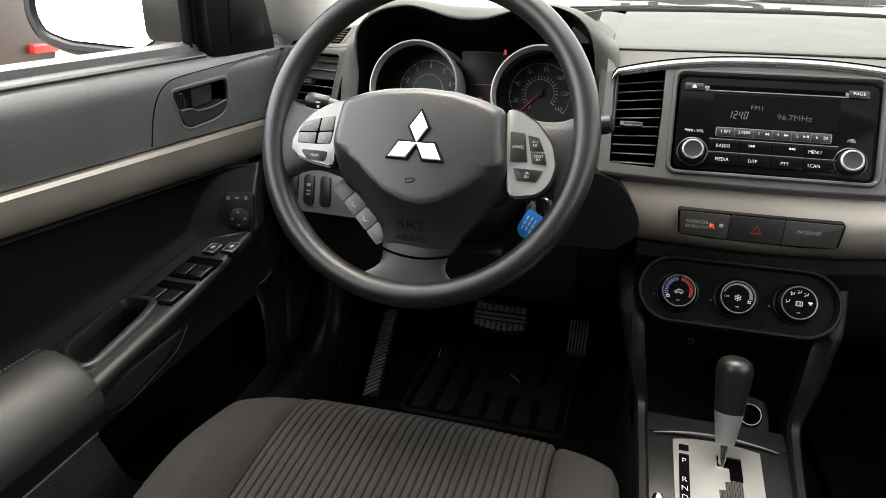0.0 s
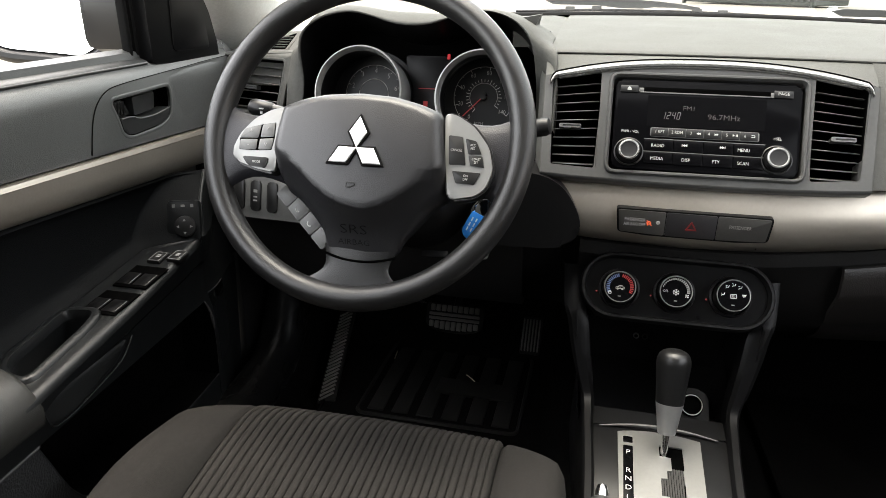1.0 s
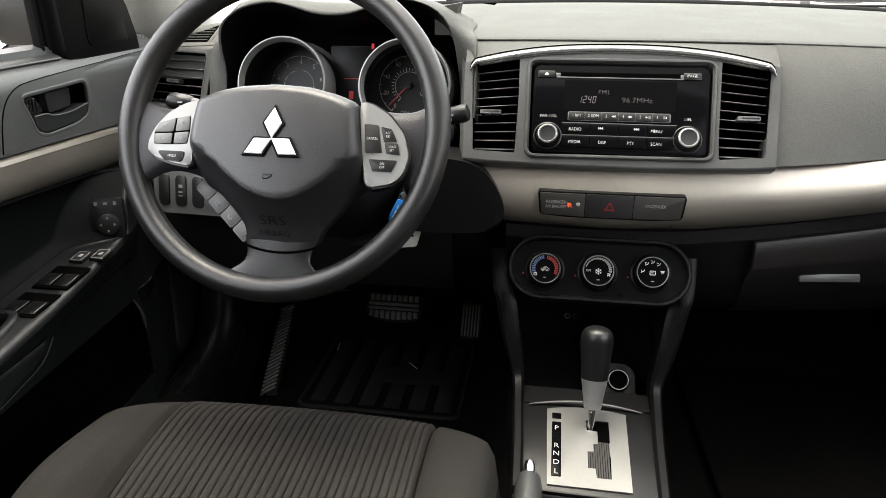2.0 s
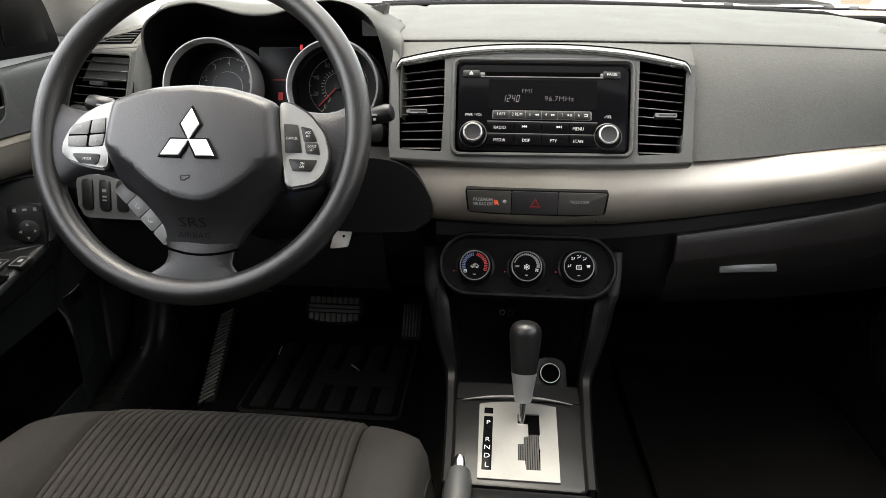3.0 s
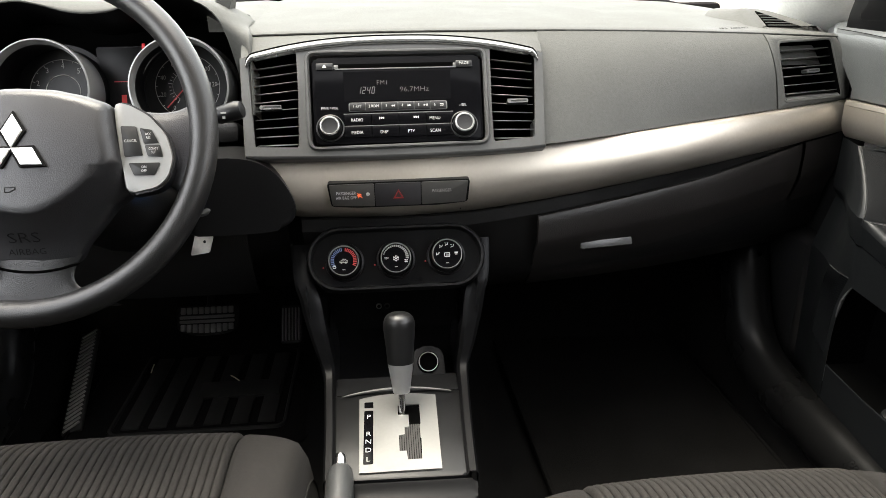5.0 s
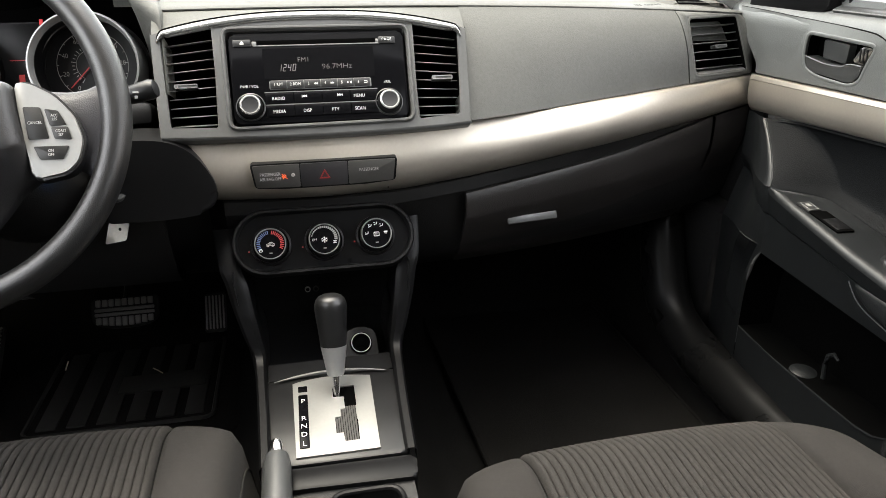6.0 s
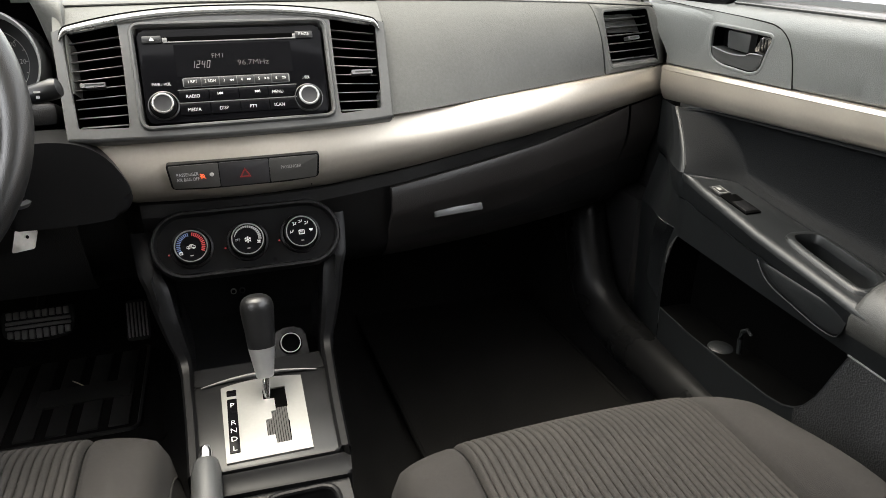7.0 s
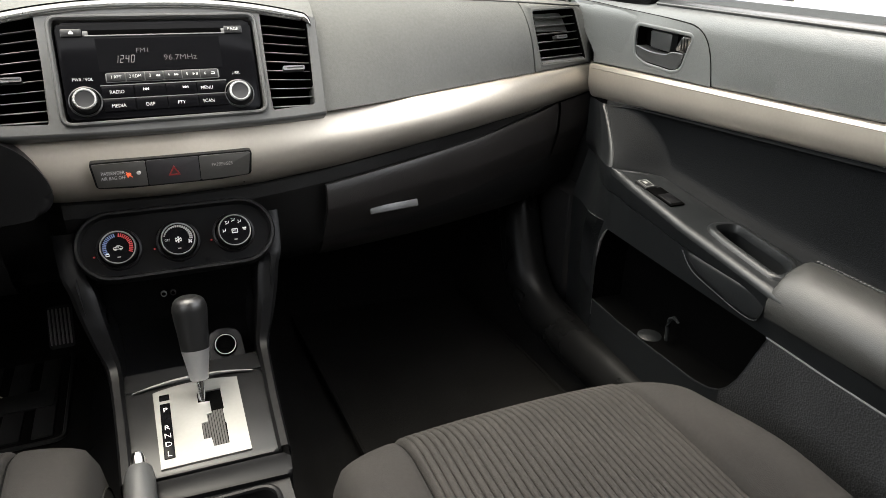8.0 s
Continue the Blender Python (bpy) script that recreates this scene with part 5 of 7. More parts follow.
prism(bm, Fw, [(-0.242, 0.900), (-0.242, 0.9335), (-0.234, 0.9375), (-0.206, 0.9425), (-0.211, 0.930), (-0.213, 0.900)][::-1], -0.010, 0.022, 0.0015, 2)
part("hood_wedge", bm, DASH, clu, "small grey wedge behind the hood")
# lower rim under the dials
bm = bmesh.new()
rbox(bm, FI, (-0.022, -0.082, 0.01), (0.35, 0.03, 0.07), 0.01)
part("lower_shelf", bm, DASH_LOW, clu)

# switch panel on the driver's lower dash and the rounded cover beside the column
FS = face_frame((-0.548, 0.735, 0.707), 12, -6)
sp = thing("switch_panel", (-0.548, 0.735, 0.68), "grey panel with three black rocker switches under the dashboard", "switch panel")
bm = bmesh.new()
prism(bm, FS, rounded([(-0.064, 0.026), (-0.060, -0.024), (-0.048, -0.032), (0.066, -0.030), (0.070, 0.028)], 0.012), -0.012, 0.0, 0.003, 3)
part("panel", bm, PANEL_GREY, sp)
for u in (-0.045, -0.019, 0.007):
    bm = bmesh.new()
    prism(bm, FS, rrect(u - 0.0080, -0.0215, u + 0.0080, 0.0205, 0.005), -0.004, 0.0022, 0.001)
    s = part("rocker_switch", bm, SWITCH, sp, "black rocker switch")
    if -0.03 < u < 0:
        bm = bmesh.new()
        rbox(bm, FS, (u, 0.006, 0.0024), (0.006, 0.004, 0.0003)), rbox(bm, FS, (u, -0.002, 0.0024), (0.006, 0.002, 0.0003)), rbox(bm, FS, (u, -0.007, 0.0024), (0.006, 0.002, 0.0003))
        part("switch_mark", bm, DIM_INK, s)
# dark rounded knee cover to the right of the column
bm = bmesh.new()
kc = spline([(-0.255, 0.768), (-0.20, 0.7695), (-0.165, 0.762), (-0.142, 0.742), (-0.128, 0.712), (-0.131, 0.688), (-0.150, 0.676), (-0.20, 0.672), (-0.26, 0.672)], 4)
FKC = face_frame((0, 0.722, 0), 0)
prism(bm, FKC, [(p.x, p.y) for p in kc], -0.06, 0.0, 0.010, 3)
part("knee_cover", bm, BLACK, dash, "black rounded knee cover beside the steering column")
bm = bmesh.new()
rows = []
for x in steps(-0.62, -0.20, 20):
    rows.append([Vector((x, 0.80, 0.765)), Vector((x, 0.775, 0.755)), Vector((x, 0.765, 0.70)), Vector((x, 0.77, 0.63)), Vector((x, 0.79, 0.575)), Vector((x, 0.805, 0.552)), Vector((x, 0.83, 0.548)), Vector((x, 0.98, 0.56))])
loft(bm, rows)
part("knee_panel", bm, DASH_LOW, dash, "dark lower panel under the steering column")
# thin bright edge of a lever below the column
bm = bmesh.new()
rbox(bm, face_frame((-0.305, 0.70, 0.660), 50, 8), (0, 0, 0), (0.035, 0.010, 0.004), 0.0015)
solo("column_lever", bm, RAIL, "grey tilt lever under the steering column", "lever")

# ---- floor, tunnel and mats ----
FLOOR = 0.252
bm = bmesh.new()
rows = []
for x in steps(CX - 0.70, CX + 0.70, 40):
    d = abs(x - CX)
    hump = 0.10 * (1 - smooth(0.06, 0.17, d))
    side = 0.09 * smooth(0.60, 0.68, d)
    rows.append([Vector((x, y, FLOOR + hump + side + 0.16 * smooth(1.08, 1.36, y) + (0.30 * smooth(1.3, 1.42, y)) + 0.004 * noise.noise((x * 9, y * 9, 0)))) for y in steps(-1.3, 1.45, 60)])
loft(bm, rows)
solo("floor", bm, CARPET, "black carpeted car floor", "floor", kind="structure")


def floor_mat(x0, x1, y0, y1, label, ribs):
    fm = thing("floor_mat", ((x0 + x1) / 2, (y0 + y1) / 2, FLOOR + 0.004), label, "floor mat", group="floor mats")
    b = bmesh.new()
    o = rounded([(x0 + 0.02, y0), (x1, y0), (x1 - 0.02, y1), (x0, y1)], 0.04, 6)
    prism(b, FLAT, o, FLOOR + 0.004, FLOOR + 0.012, 0.002)
    part("carpet_face", b, MAT_RUB, fm)
    b = bmesh.new()
    tube(b, [Vector((u, v, FLOOR + 0.011)) for u, v in o], 0.004, 6, closed=True)
    part("edge_binding", b, CARPET, fm)
    if ribs:
        u0, u1, v0, v1 = x0 + 0.085, x1 - 0.05, y0 + 0.045, y0 + 0.30
        b = bmesh.new()
        tube(b, [Vector((u, v, FLOOR + 0.013)) for u, v in rrect(u0, v0, u1, v1, 0.015)], 0.004, 6, closed=True)
        hp = part("heel_pad", b, RUBBER_DK, fm, "black heel pad border")
        for i in range(6):
            u = u0 + (u1 - u0) * (i + 0.7) / 6.4
            b = bmesh.new()
            rbox(b, FLAT, (u, (v0 + v1) / 2, FLOOR + 0.013), (0.030, v1 - v0 - 0.03, 0.005), 0.002)
            part("rib", b, RUBBER_DK, hp)
        b = bmesh.new()
        rbox(b, FLAT, (u0 + (u1 - u0) * 0.68, (v0 + v1) / 2 - 0.01, FLOOR + 0.0145), ((u1 - u0) * 0.5, 0.05, 0.006), 0.002)
        part("worn_patch", b, RUBBER_DK, hp)
    return fm


RUBBER_DK = mat("dark_heel_rubber", (0.011, 0.0105, 0.0098), 0.8, grain=0.6, spec=0.25)
floor_mat(-0.58, -0.155, 0.84, 1.24, "black carpet floor mat with ribbed heel pad", True)
floor_mat(0.19, 0.575, 0.62, 1.20, "plain black carpet floor mat", False)
for i, (p, q) in enumerate((((-0.324, 1.046, 0.2690), (-0.304, 1.025, 0.2695)), ((-0.478, 1.071, 0.269), (-0.481, 1.101, 0.2695)))):
    bm = bmesh.new()
    tube(bm, [p, ((p[0] + q[0]) / 2, (p[1] + q[1]) / 2, p[2] + 0.001), q], 0.0012, 5)
    solo("straw", bm, AMBIENT_STRAW, "bit of dry pale straw on the floor mat", "litter", group="litter on the mat")

# pedals
FB = face_frame((-0.351, 1.046, 0.388), 32)
br = thing("brake_pedal", (-0.351, 1.06, 0.37), "wide brake pedal with ribbed rubber pad", "pedal", group="pedals")
bm = bmesh.new()
prism(bm, FB, rounded([(-0.055, 0.027), (-0.054, -0.014), (-0.040, -0.0225), (-0.018, -0.0265), (0.018, -0.0265), (0.040, -0.0225), (0.054, -0.014), (0.055, 0.027)], 0.008), -0.012, 0.0, 0.003)
part("pad", bm, RUBBER_DK, br)
for i in range(9):
    u = -0.0425 + i * 0.01062
    drop = 0.0045 * (u / 0.0425) ** 2
    for v0, v1 in ((-0.0225 + drop, -0.0065), (0.0125, 0.0245)):
        bm = bmesh.new()
        rbox(bm, FB, (u, (v0 + v1) / 2, 0.001), (0.0084, v1 - v0, 0.005), 0.0012)
        part("rib", bm, RIB_LIT, br)
for v in (-0.0015, 0.0065):
    bm = bmesh.new()
    rbox(bm, FB, (0, v, 0.0012), (0.097, 0.0052, 0.005), 0.0012)
    part("bar", bm, RIB_LIT, br)
bm = bmesh.new()
tube(bm, [FB @ Vector((0, 0.0, -0.01)), FB @ Vector((0, 0.05, -0.03)), (-0.351, 1.16, 0.56)], 0.007, 8)
part("arm", bm, BLACK, br)
FG = face_frame((-0.208, 1.075, 0.352), 38)
ac = thing("accelerator_pedal", (-0.213, 1.09, 0.30), "slim accelerator pedal with upright ribs", "pedal", group="pedals")
bm = bmesh.new()
prism(bm, FG, rounded([(-0.017, 0.040), (-0.019, -0.032), (0.019, -0.032), (0.020, 0.040)], 0.006), -0.01, 0.0, 0.003)
part("pad", bm, RUBBER_DK, ac)
for i in range(6):
    bm = bmesh.new()
    rbox(bm, FG, (-0.0145 + i * 0.006, 0.004, 0.001), (0.0026, 0.062, 0.004), 0.001)
    part("rib", bm, RIB_LIT, ac)
# ribbed foot rest
ft = thing("foot_rest", (-0.585, 1.0, 0.26), "narrow ribbed rubber foot rest on the floor", "foot rest")
a, b = Vector((-0.560, 0.905, 0.266)), Vector((-0.598, 1.13, 0.335))
ex = (b - a).normalized()
ez = ex.cross(Vector((1, 0, 0.2))).normalized() * -1
ey = ez.cross(ex)
FF = Matrix.Translation(a) @ Matrix((ex, ey, ez)).transposed().to_4x4()
bm = bmesh.new()
rbox(bm, FF, (0.118, 0.0, -0.004), (0.24, 0.034, 0.008), 0.002)
part("plate", bm, RUBBER_DK, ft)
for i in range(24):
    bm = bmesh.new()
    rbox(bm, FF @ Matrix.Translation((0.008 + i * 0.0096, 0, 0.0008)) @ Matrix.Rotation(radians(28), 4, "Z"), (0, 0, 0), (0.0042, 0.030, 0.004), 0.001, 1)
    part("rib", bm, RIB_LIT, ft)

# rounded kick trims beside the footwells
for side in (1, -1):
    bm = bmesh.new()
    X = CX + side * 0.655
    pts = [(X, 1.12, 0.66), (X - side * 0.012, 1.02, 0.54), (X - side * 0.03, 0.945, 0.43), (X - side * 0.035, 0.885, 0.365), (X - side * 0.03, 0.80, 0.335), (X - side * 0.02, 0.68, 0.325), (X - side * 0.015, 0.4, 0.32), (X - side * 0.015, -0.4, 0.32)]
    q = spline(pts, 5)
    tube(bm, q, 0.040, 16, flat=1.0)
    solo("kick_trim", bm, KICK, "black rounded kick trim along the door sill", "sill trim", group="kick trims", kind="structure")

# ---- centre console ----
KX = -0.012
con = thing("centre_console", (KX, 0.55, 0.26), "black centre console with silver-grey side rails", "centre console")


def con_z(y):
    return 0.466 + 0.08 * (y - 0.54)


bm = bmesh.new()
rows = []
for y, half, z in ((0.86, 0.098, 0.50), (0.80, 0.094, 0.50), (0.73, 0.090, 0.498), (0.68, 0.084, 0.486), (0.62, 0.080, 0.474), (0.50, 0.072, 0.455), (0.30, 0.070, 0.445), (-0.3, 0.070, 0.44)):
    rows.append([Vector((KX - half - 0.012, y, 0.27)), Vector((KX - half - 0.004, y, z - 0.02)), Vector((KX - half, y, z - 0.006)), Vector((KX - half + 0.003, y, z - 0.012)), Vector((KX - half + 0.012, y, z - 0.06))])
loft(bm, rows)
part("side_wall", bm, DASH_LOW, con)
bm = bmesh.new()
rows = []
for y, half, z in ((0.86, 0.098, 0.50), (0.80, 0.094, 0.50), (0.73, 0.090, 0.498), (0.68, 0.084, 0.486), (0.62, 0.080, 0.474), (0.50, 0.072, 0.455), (0.30, 0.070, 0.445), (-0.3, 0.070, 0.44)):
    rows.append([Vector((KX + half + 0.012, y, 0.27)), Vector((KX + half + 0.004, y, z - 0.02)), Vector((KX + half, y, z - 0.006)), Vector((KX + half - 0.003, y, z - 0.012)), Vector((KX + half - 0.012, y, z - 0.06))])
loft(bm, rows)
part("side_wall", bm, DASH_LOW, con)
# side rails that flow from the climate panel down the console
for s in (-1, 1):
    bm = bmesh.new()
    rows = []
    path = spline([(0.119, 0.762, 0.640), (0.117, 0.745, 0.620), (0.113, 0.724, 0.598), (0.107, 0.714, 0.582), (0.102, 0.704, 0.555), (0.094, 0.692, 0.520), (0.087, 0.680, 0.494), (0.0845, 0.64, 0.481), (0.081, 0.58, 0.472), (0.078, 0.505, 0.463)], 4)
    for i, p in enumerate(path):
        t = max(0.0, (i / (len(path) - 1) - 0.22) / 0.78)
        wd = 0.026 - 0.013 * smooth(0.15, 0.75, t)
        k = smooth(0.45, 0.7, t)
        out = Vector((s, 0, 0))
        nrm = Vector((0, -0.95 + 0.95 * k, 0.25 + 0.75 * k)).normalized()
        c = Vector((KX + s * p.x, p.y, p.z))
        rows.append([c + out * wd * 0.5 - nrm * 0.02, c + out * wd * 0.5 + nrm * 0.001, c + out * wd * 0.3 + nrm * 0.005, c - out * wd * 0.25 + nrm * 0.005, c - out * wd * 0.5 + nrm * 0.0005, c - out * wd * 0.5 - nrm * 0.03])
    loft(bm, rows)
    part("side_rail", bm, RAIL, con, "satin grey side rail")
# front pocket: back wall, sides, floor
bm = bmesh.new()
rows = []
for q in steps(-1, 1, 8):
    x = KX + q * 0.100
    xn = KX + q * 0.078
    rows.append([Vector((x, 0.735, 0.585)), Vector((x, 0.78, 0.575)), Vector((x, 0.853, 0.56)), Vector((x, 0.857, 0.50)), Vector((x, 0.86, 0.455)), Vector((x, 0.84, 0.444)), Vector((x, 0.72, 0.447)), Vector((xn, 0.700, 0.452)), Vector((xn, 0.694, 0.470)), Vector((xn, 0.684, 0.4785)), Vector((xn, 0.650, 0.4765))])
loft(bm, rows)
part("front_pocket", bm, BLACK, con, "black open front pocket")
for s in (-1, 1):
    bm = bmesh.new()
    loft(bm, [[Vector((KX + s * 0.095, 0.70, 0.44)), Vector((KX + s * 0.11, 0.70, 0.60))], [Vector((KX + s * 0.095, 0.87, 0.44)), Vector((KX + s * 0.11, 0.87, 0.60))]])
    part("pocket_side", bm, BLACK, con)
for x, m in ((-0.0345, WHITE_INK), (-0.022, GREY_BTN)):
    bm = bmesh.new()
    lathe(bm, face_frame((x, 0.8545, 0.4965), 0), [(0.0043, -0.002), (0.0042, 0.0015), (0.0034, 0.0020), (0.0026, 0.0005)], 20)
    jack = part("jack_socket", bm, m, con, "small round jack socket")
    bm = bmesh.new()
    lathe(bm, face_frame((x, 0.8545, 0.4965), 0), [(0.0027, 0.0008), (0.0014, 0.0003), (0.0, 0.0003)], 16)
    part("jack_hole", bm, DEEP, jack)
# lighter socket on its raised seat
FL = face_frame((0.0315, 0.709, 0.4825), 42)
bm = bmesh.new()
prism(bm, FL, rounded([(-0.022, -0.045), (-0.0205, 0.022), (0.0205, 0.022), (0.024, -0.045)], 0.016, 8), -0.03, -0.003, 0.002, 2)
part("socket_seat", bm, BLACK, con)
# shallow floor in near-black, so colour gives the socket its shaded depth
bm = bmesh.new()
lathe(bm, FL, [(0.0150, -0.004), (0.0145, 0.001), (0.0125, 0.002), (0.0112, 0.0005), (0.0108, -0.0024), (0.0, -0.0024)], 36)
sock = part("power_socket", bm, DEEP, con, "round power socket with bright ring")
bm = bmesh.new()
lathe(bm, FL, [(0.0134, 0.0012), (0.0131, 0.0024), (0.0123, 0.0024), (0.0119, 0.001)], 36)
part("bright_ring", bm, KNOB_RING, sock)
# top deck round the gate
FD = Matrix.Translation((0, 0.575, con_z(0.575))) @ Matrix.Rotation(math.atan(0.08), 4, "X")
bm = bmesh.new()
prism(bm, FD, rounded([(-0.092, 0.085), (-0.089, -0.068), (0.066, -0.071), (0.070, 0.080)], 0.012), -0.03, 0.0, 0.004, 3)
part("top_deck", bm, BLACK, con, "black satin deck round the shift gate")
bm = bmesh.new()
prism(bm, FD, rounded([(-0.094, -0.0695), (-0.094, -0.098), (0.068, -0.104), (0.071, -0.0725)], 0.006), -0.03, -0.003, 0.004, 3)
part("rear_deck", bm, RAIL, con)
bm = bmesh.new()
pts = [FD @ Vector((x, 0.0705 + 0.010 * (1 - (x - KX) ** 2 / 0.0049), 0.003)) for x in steps(KX - 0.070, KX + 0.068, 20)]
tube(bm, pts, [0.0006 + 0.0022 * math.sin(math.pi * i / 20) for i in range(21)], 8)
part("bright_lip", bm, BEZEL, con, "thin grey curved lip")
# aluminium plate with a stepped slot
gate = [(-0.0125, 0.050), (0.0140, 0.050), (0.0140, 0.014), (0.0125, 0.0125), (0.0125, -0.008), (0.0135, -0.010), (0.0125, -0.044), (-0.0035, -0.044), (-0.0045, -0.030), (-0.0125, -0.030), (-0.0125, -0.004), (-0.0055, -0.003), (-0.0055, 0.009), (0.000, 0.010), (0.000, 0.031), (-0.0125, 0.032)]
bm = bmesh.new()
out_pl = [(-0.0600, 0.065), (-0.0575, -0.060), (0.0335, -0.0605), (0.0355, 0.066), *[(x, 0.0655 + 0.007 * (1 - ((x + 0.0125) / 0.048) ** 2)) for x in steps(0.028, -0.053, 8)]]
holed(bm, FD, out_pl[::-1], [gate], -0.004, 0.0022)
pl = part("shift_plate", bm, PLATE, con, "brushed aluminium shift plate", sharp=30)
BRUSH = mat("grey_gate_brush", (0.028, 0.027, 0.025), 0.7, grain=0.5)
bm = bmesh.new()
prism(bm, FD, [(-0.016, 0.054), (0.018, 0.054), (0.018, -0.048), (-0.016, -0.048)], -0.02, 0.0005)
g = part("gate_floor", bm, DEEP, pl)
for i in range(9):
    bm = bmesh.new()
    rbox(bm, FD, (-0.0108 + i * 0.0027, -0.016, 0.0006), (0.0021, 0.062, 0.0010), 0.0004, 1)
    part("brush_rib", bm, BRUSH, g)
bm = bmesh.new()
prism(bm, FD, rrect(-0.0535, -0.0475, -0.0425, 0.0415, 0.001), 0.0, 0.0030, 0.0004)
ps = part("position_strip", bm, GLOSS, pl, "black strip with shift letters")
bm = bmesh.new()
prism(bm, FD, rrect(-0.0535, 0.0475, -0.0425, 0.0575, 0.001), 0.0, 0.0030, 0.0004)
part("release_slot", bm, GLOSS, pl)
for s, v in (("P", 0.030), ("R", 0.0), ("N", -0.013), ("D", -0.0265), ("L", -0.041)):
    lettering(s, 0.0105, FD, (-0.048, v, 0.0032), WHITE_INK, ps)
# cup holder behind the deck
bm = bmesh.new()
FH = Matrix.Translation((0, 0.40, 0.452))
hole = rounded([(-0.025, 0.07), (-0.028, -0.2), (0.052, -0.2), (0.050, 0.07)], 0.02, 6)
holed(bm, FH, [(-0.086, 0.105), (0.064, 0.105), (0.058, -0.72), (-0.082, -0.72)], [hole], -0.05, 0.0)
part("rear_top", bm, DASH_LOW, con)
bm = bmesh.new()
prism(bm, FH, grow(hole, 0.001), -0.06, -0.055)
cup = part("cup_holder", bm, DEEP, con, "black cup holder recess")
bm = bmesh.new()
tube(bm, [FH @ Vector((u, v, -0.002)) for u, v in hole], 0.0035, 8, closed=True)
part("holder_rim", bm, RAIL, cup)

# shift lever
sh = thing("shift_lever", (-0.007, 0.611, con_z(0.611)), "black leatherette and silver automatic shift lever", "shift lever")
base = Vector((-0.007, 0.6125, 0.470))
axis = (Vector((-0.0065, 0.648, 0.585)) - base).normalized()
s1 = axis.cross(Vector((0, 1, 0))).normalized()
s2 = s1.cross(axis)
FSH = Matrix.Translation(base) @ Matrix((s1 * -1, s2 * -1, axis)).transposed().to_4x4()
bm = bmesh.new()
lathe(bm, FSH, [(0.0045, 0.0), (0.0045, 0.036), (0.0, 0.036)], 16)
part("rod", bm, CHROME, sh, "bare metal rod")


def oval(bm, F, prof, n=28, sq=1.0):
    rings = []
    for rx, ry, w, dy in prof:
        rings.append([F @ Vector((rx * math.cos(a), dy + ry * math.sin(a), w)) for a in [2 * math.pi * k / n for k in range(n)]])
    loft(bm, rings, closed=True, cap=True)
    return bm


bm = bmesh.new()
oval(bm, FSH, [(0.0075, 0.0075, 0.027, 0), (0.0100, 0.0100, 0.0275, 0), (0.0106, 0.0106, 0.030, 0), (0.0132, 0.0132, 0.048, 0), (0.0158, 0.0156, 0.064, 0)])
part("silver_collar", bm, KNOB_RING, sh, "tapered satin silver collar")
bm = bmesh.new()
oval(bm, FSH, [(0.0157, 0.0156, 0.064, 0), (0.0160, 0.0165, 0.067, 0), (0.0172, 0.0190, 0.084, -0.001), (0.0187, 0.0215, 0.098, -0.002), (0.0195, 0.0228, 0.109, -0.002), (0.0190, 0.0224, 0.115, -0.001), (0.0172, 0.0204, 0.1202, -0.0005), (0.0140, 0.0166, 0.1238, 0), (0.009, 0.010, 0.1262, 0), (0.002, 0.002, 0.127, 0)])
part("knob", bm, LEATHER, sh, "grained black knob")

# hand brake
hb = thing("hand_brake", (-0.077, 0.40, 0.44), "dark grey hand brake lever with chrome button", "hand brake")
bm = bmesh.new()
F0 = [(-0.0770, 0.512, 0.474), (-0.0772, 0.50, 0.472), (-0.0775, 0.44, 0.462), (-0.078, 0.34, 0.446), (-0.078, 0.20, 0.43)]
tube(bm, F0, [0.0125, 0.0148, 0.0158, 0.0162, 0.016], 18)
part("grip", bm, HANDLE, hb)
bm = bmesh.new()
tube(bm, [(-0.0770, 0.508, 0.4765), (-0.0770, 0.520, 0.4815), (-0.0770, 0.526, 0.4840), (-0.0770, 0.529, 0.4850)], [0.0074, 0.0073, 0.0054, 0.001], 14)
part("release_button", bm, CHROME, hb, "chrome release button")

# ---- seats ----


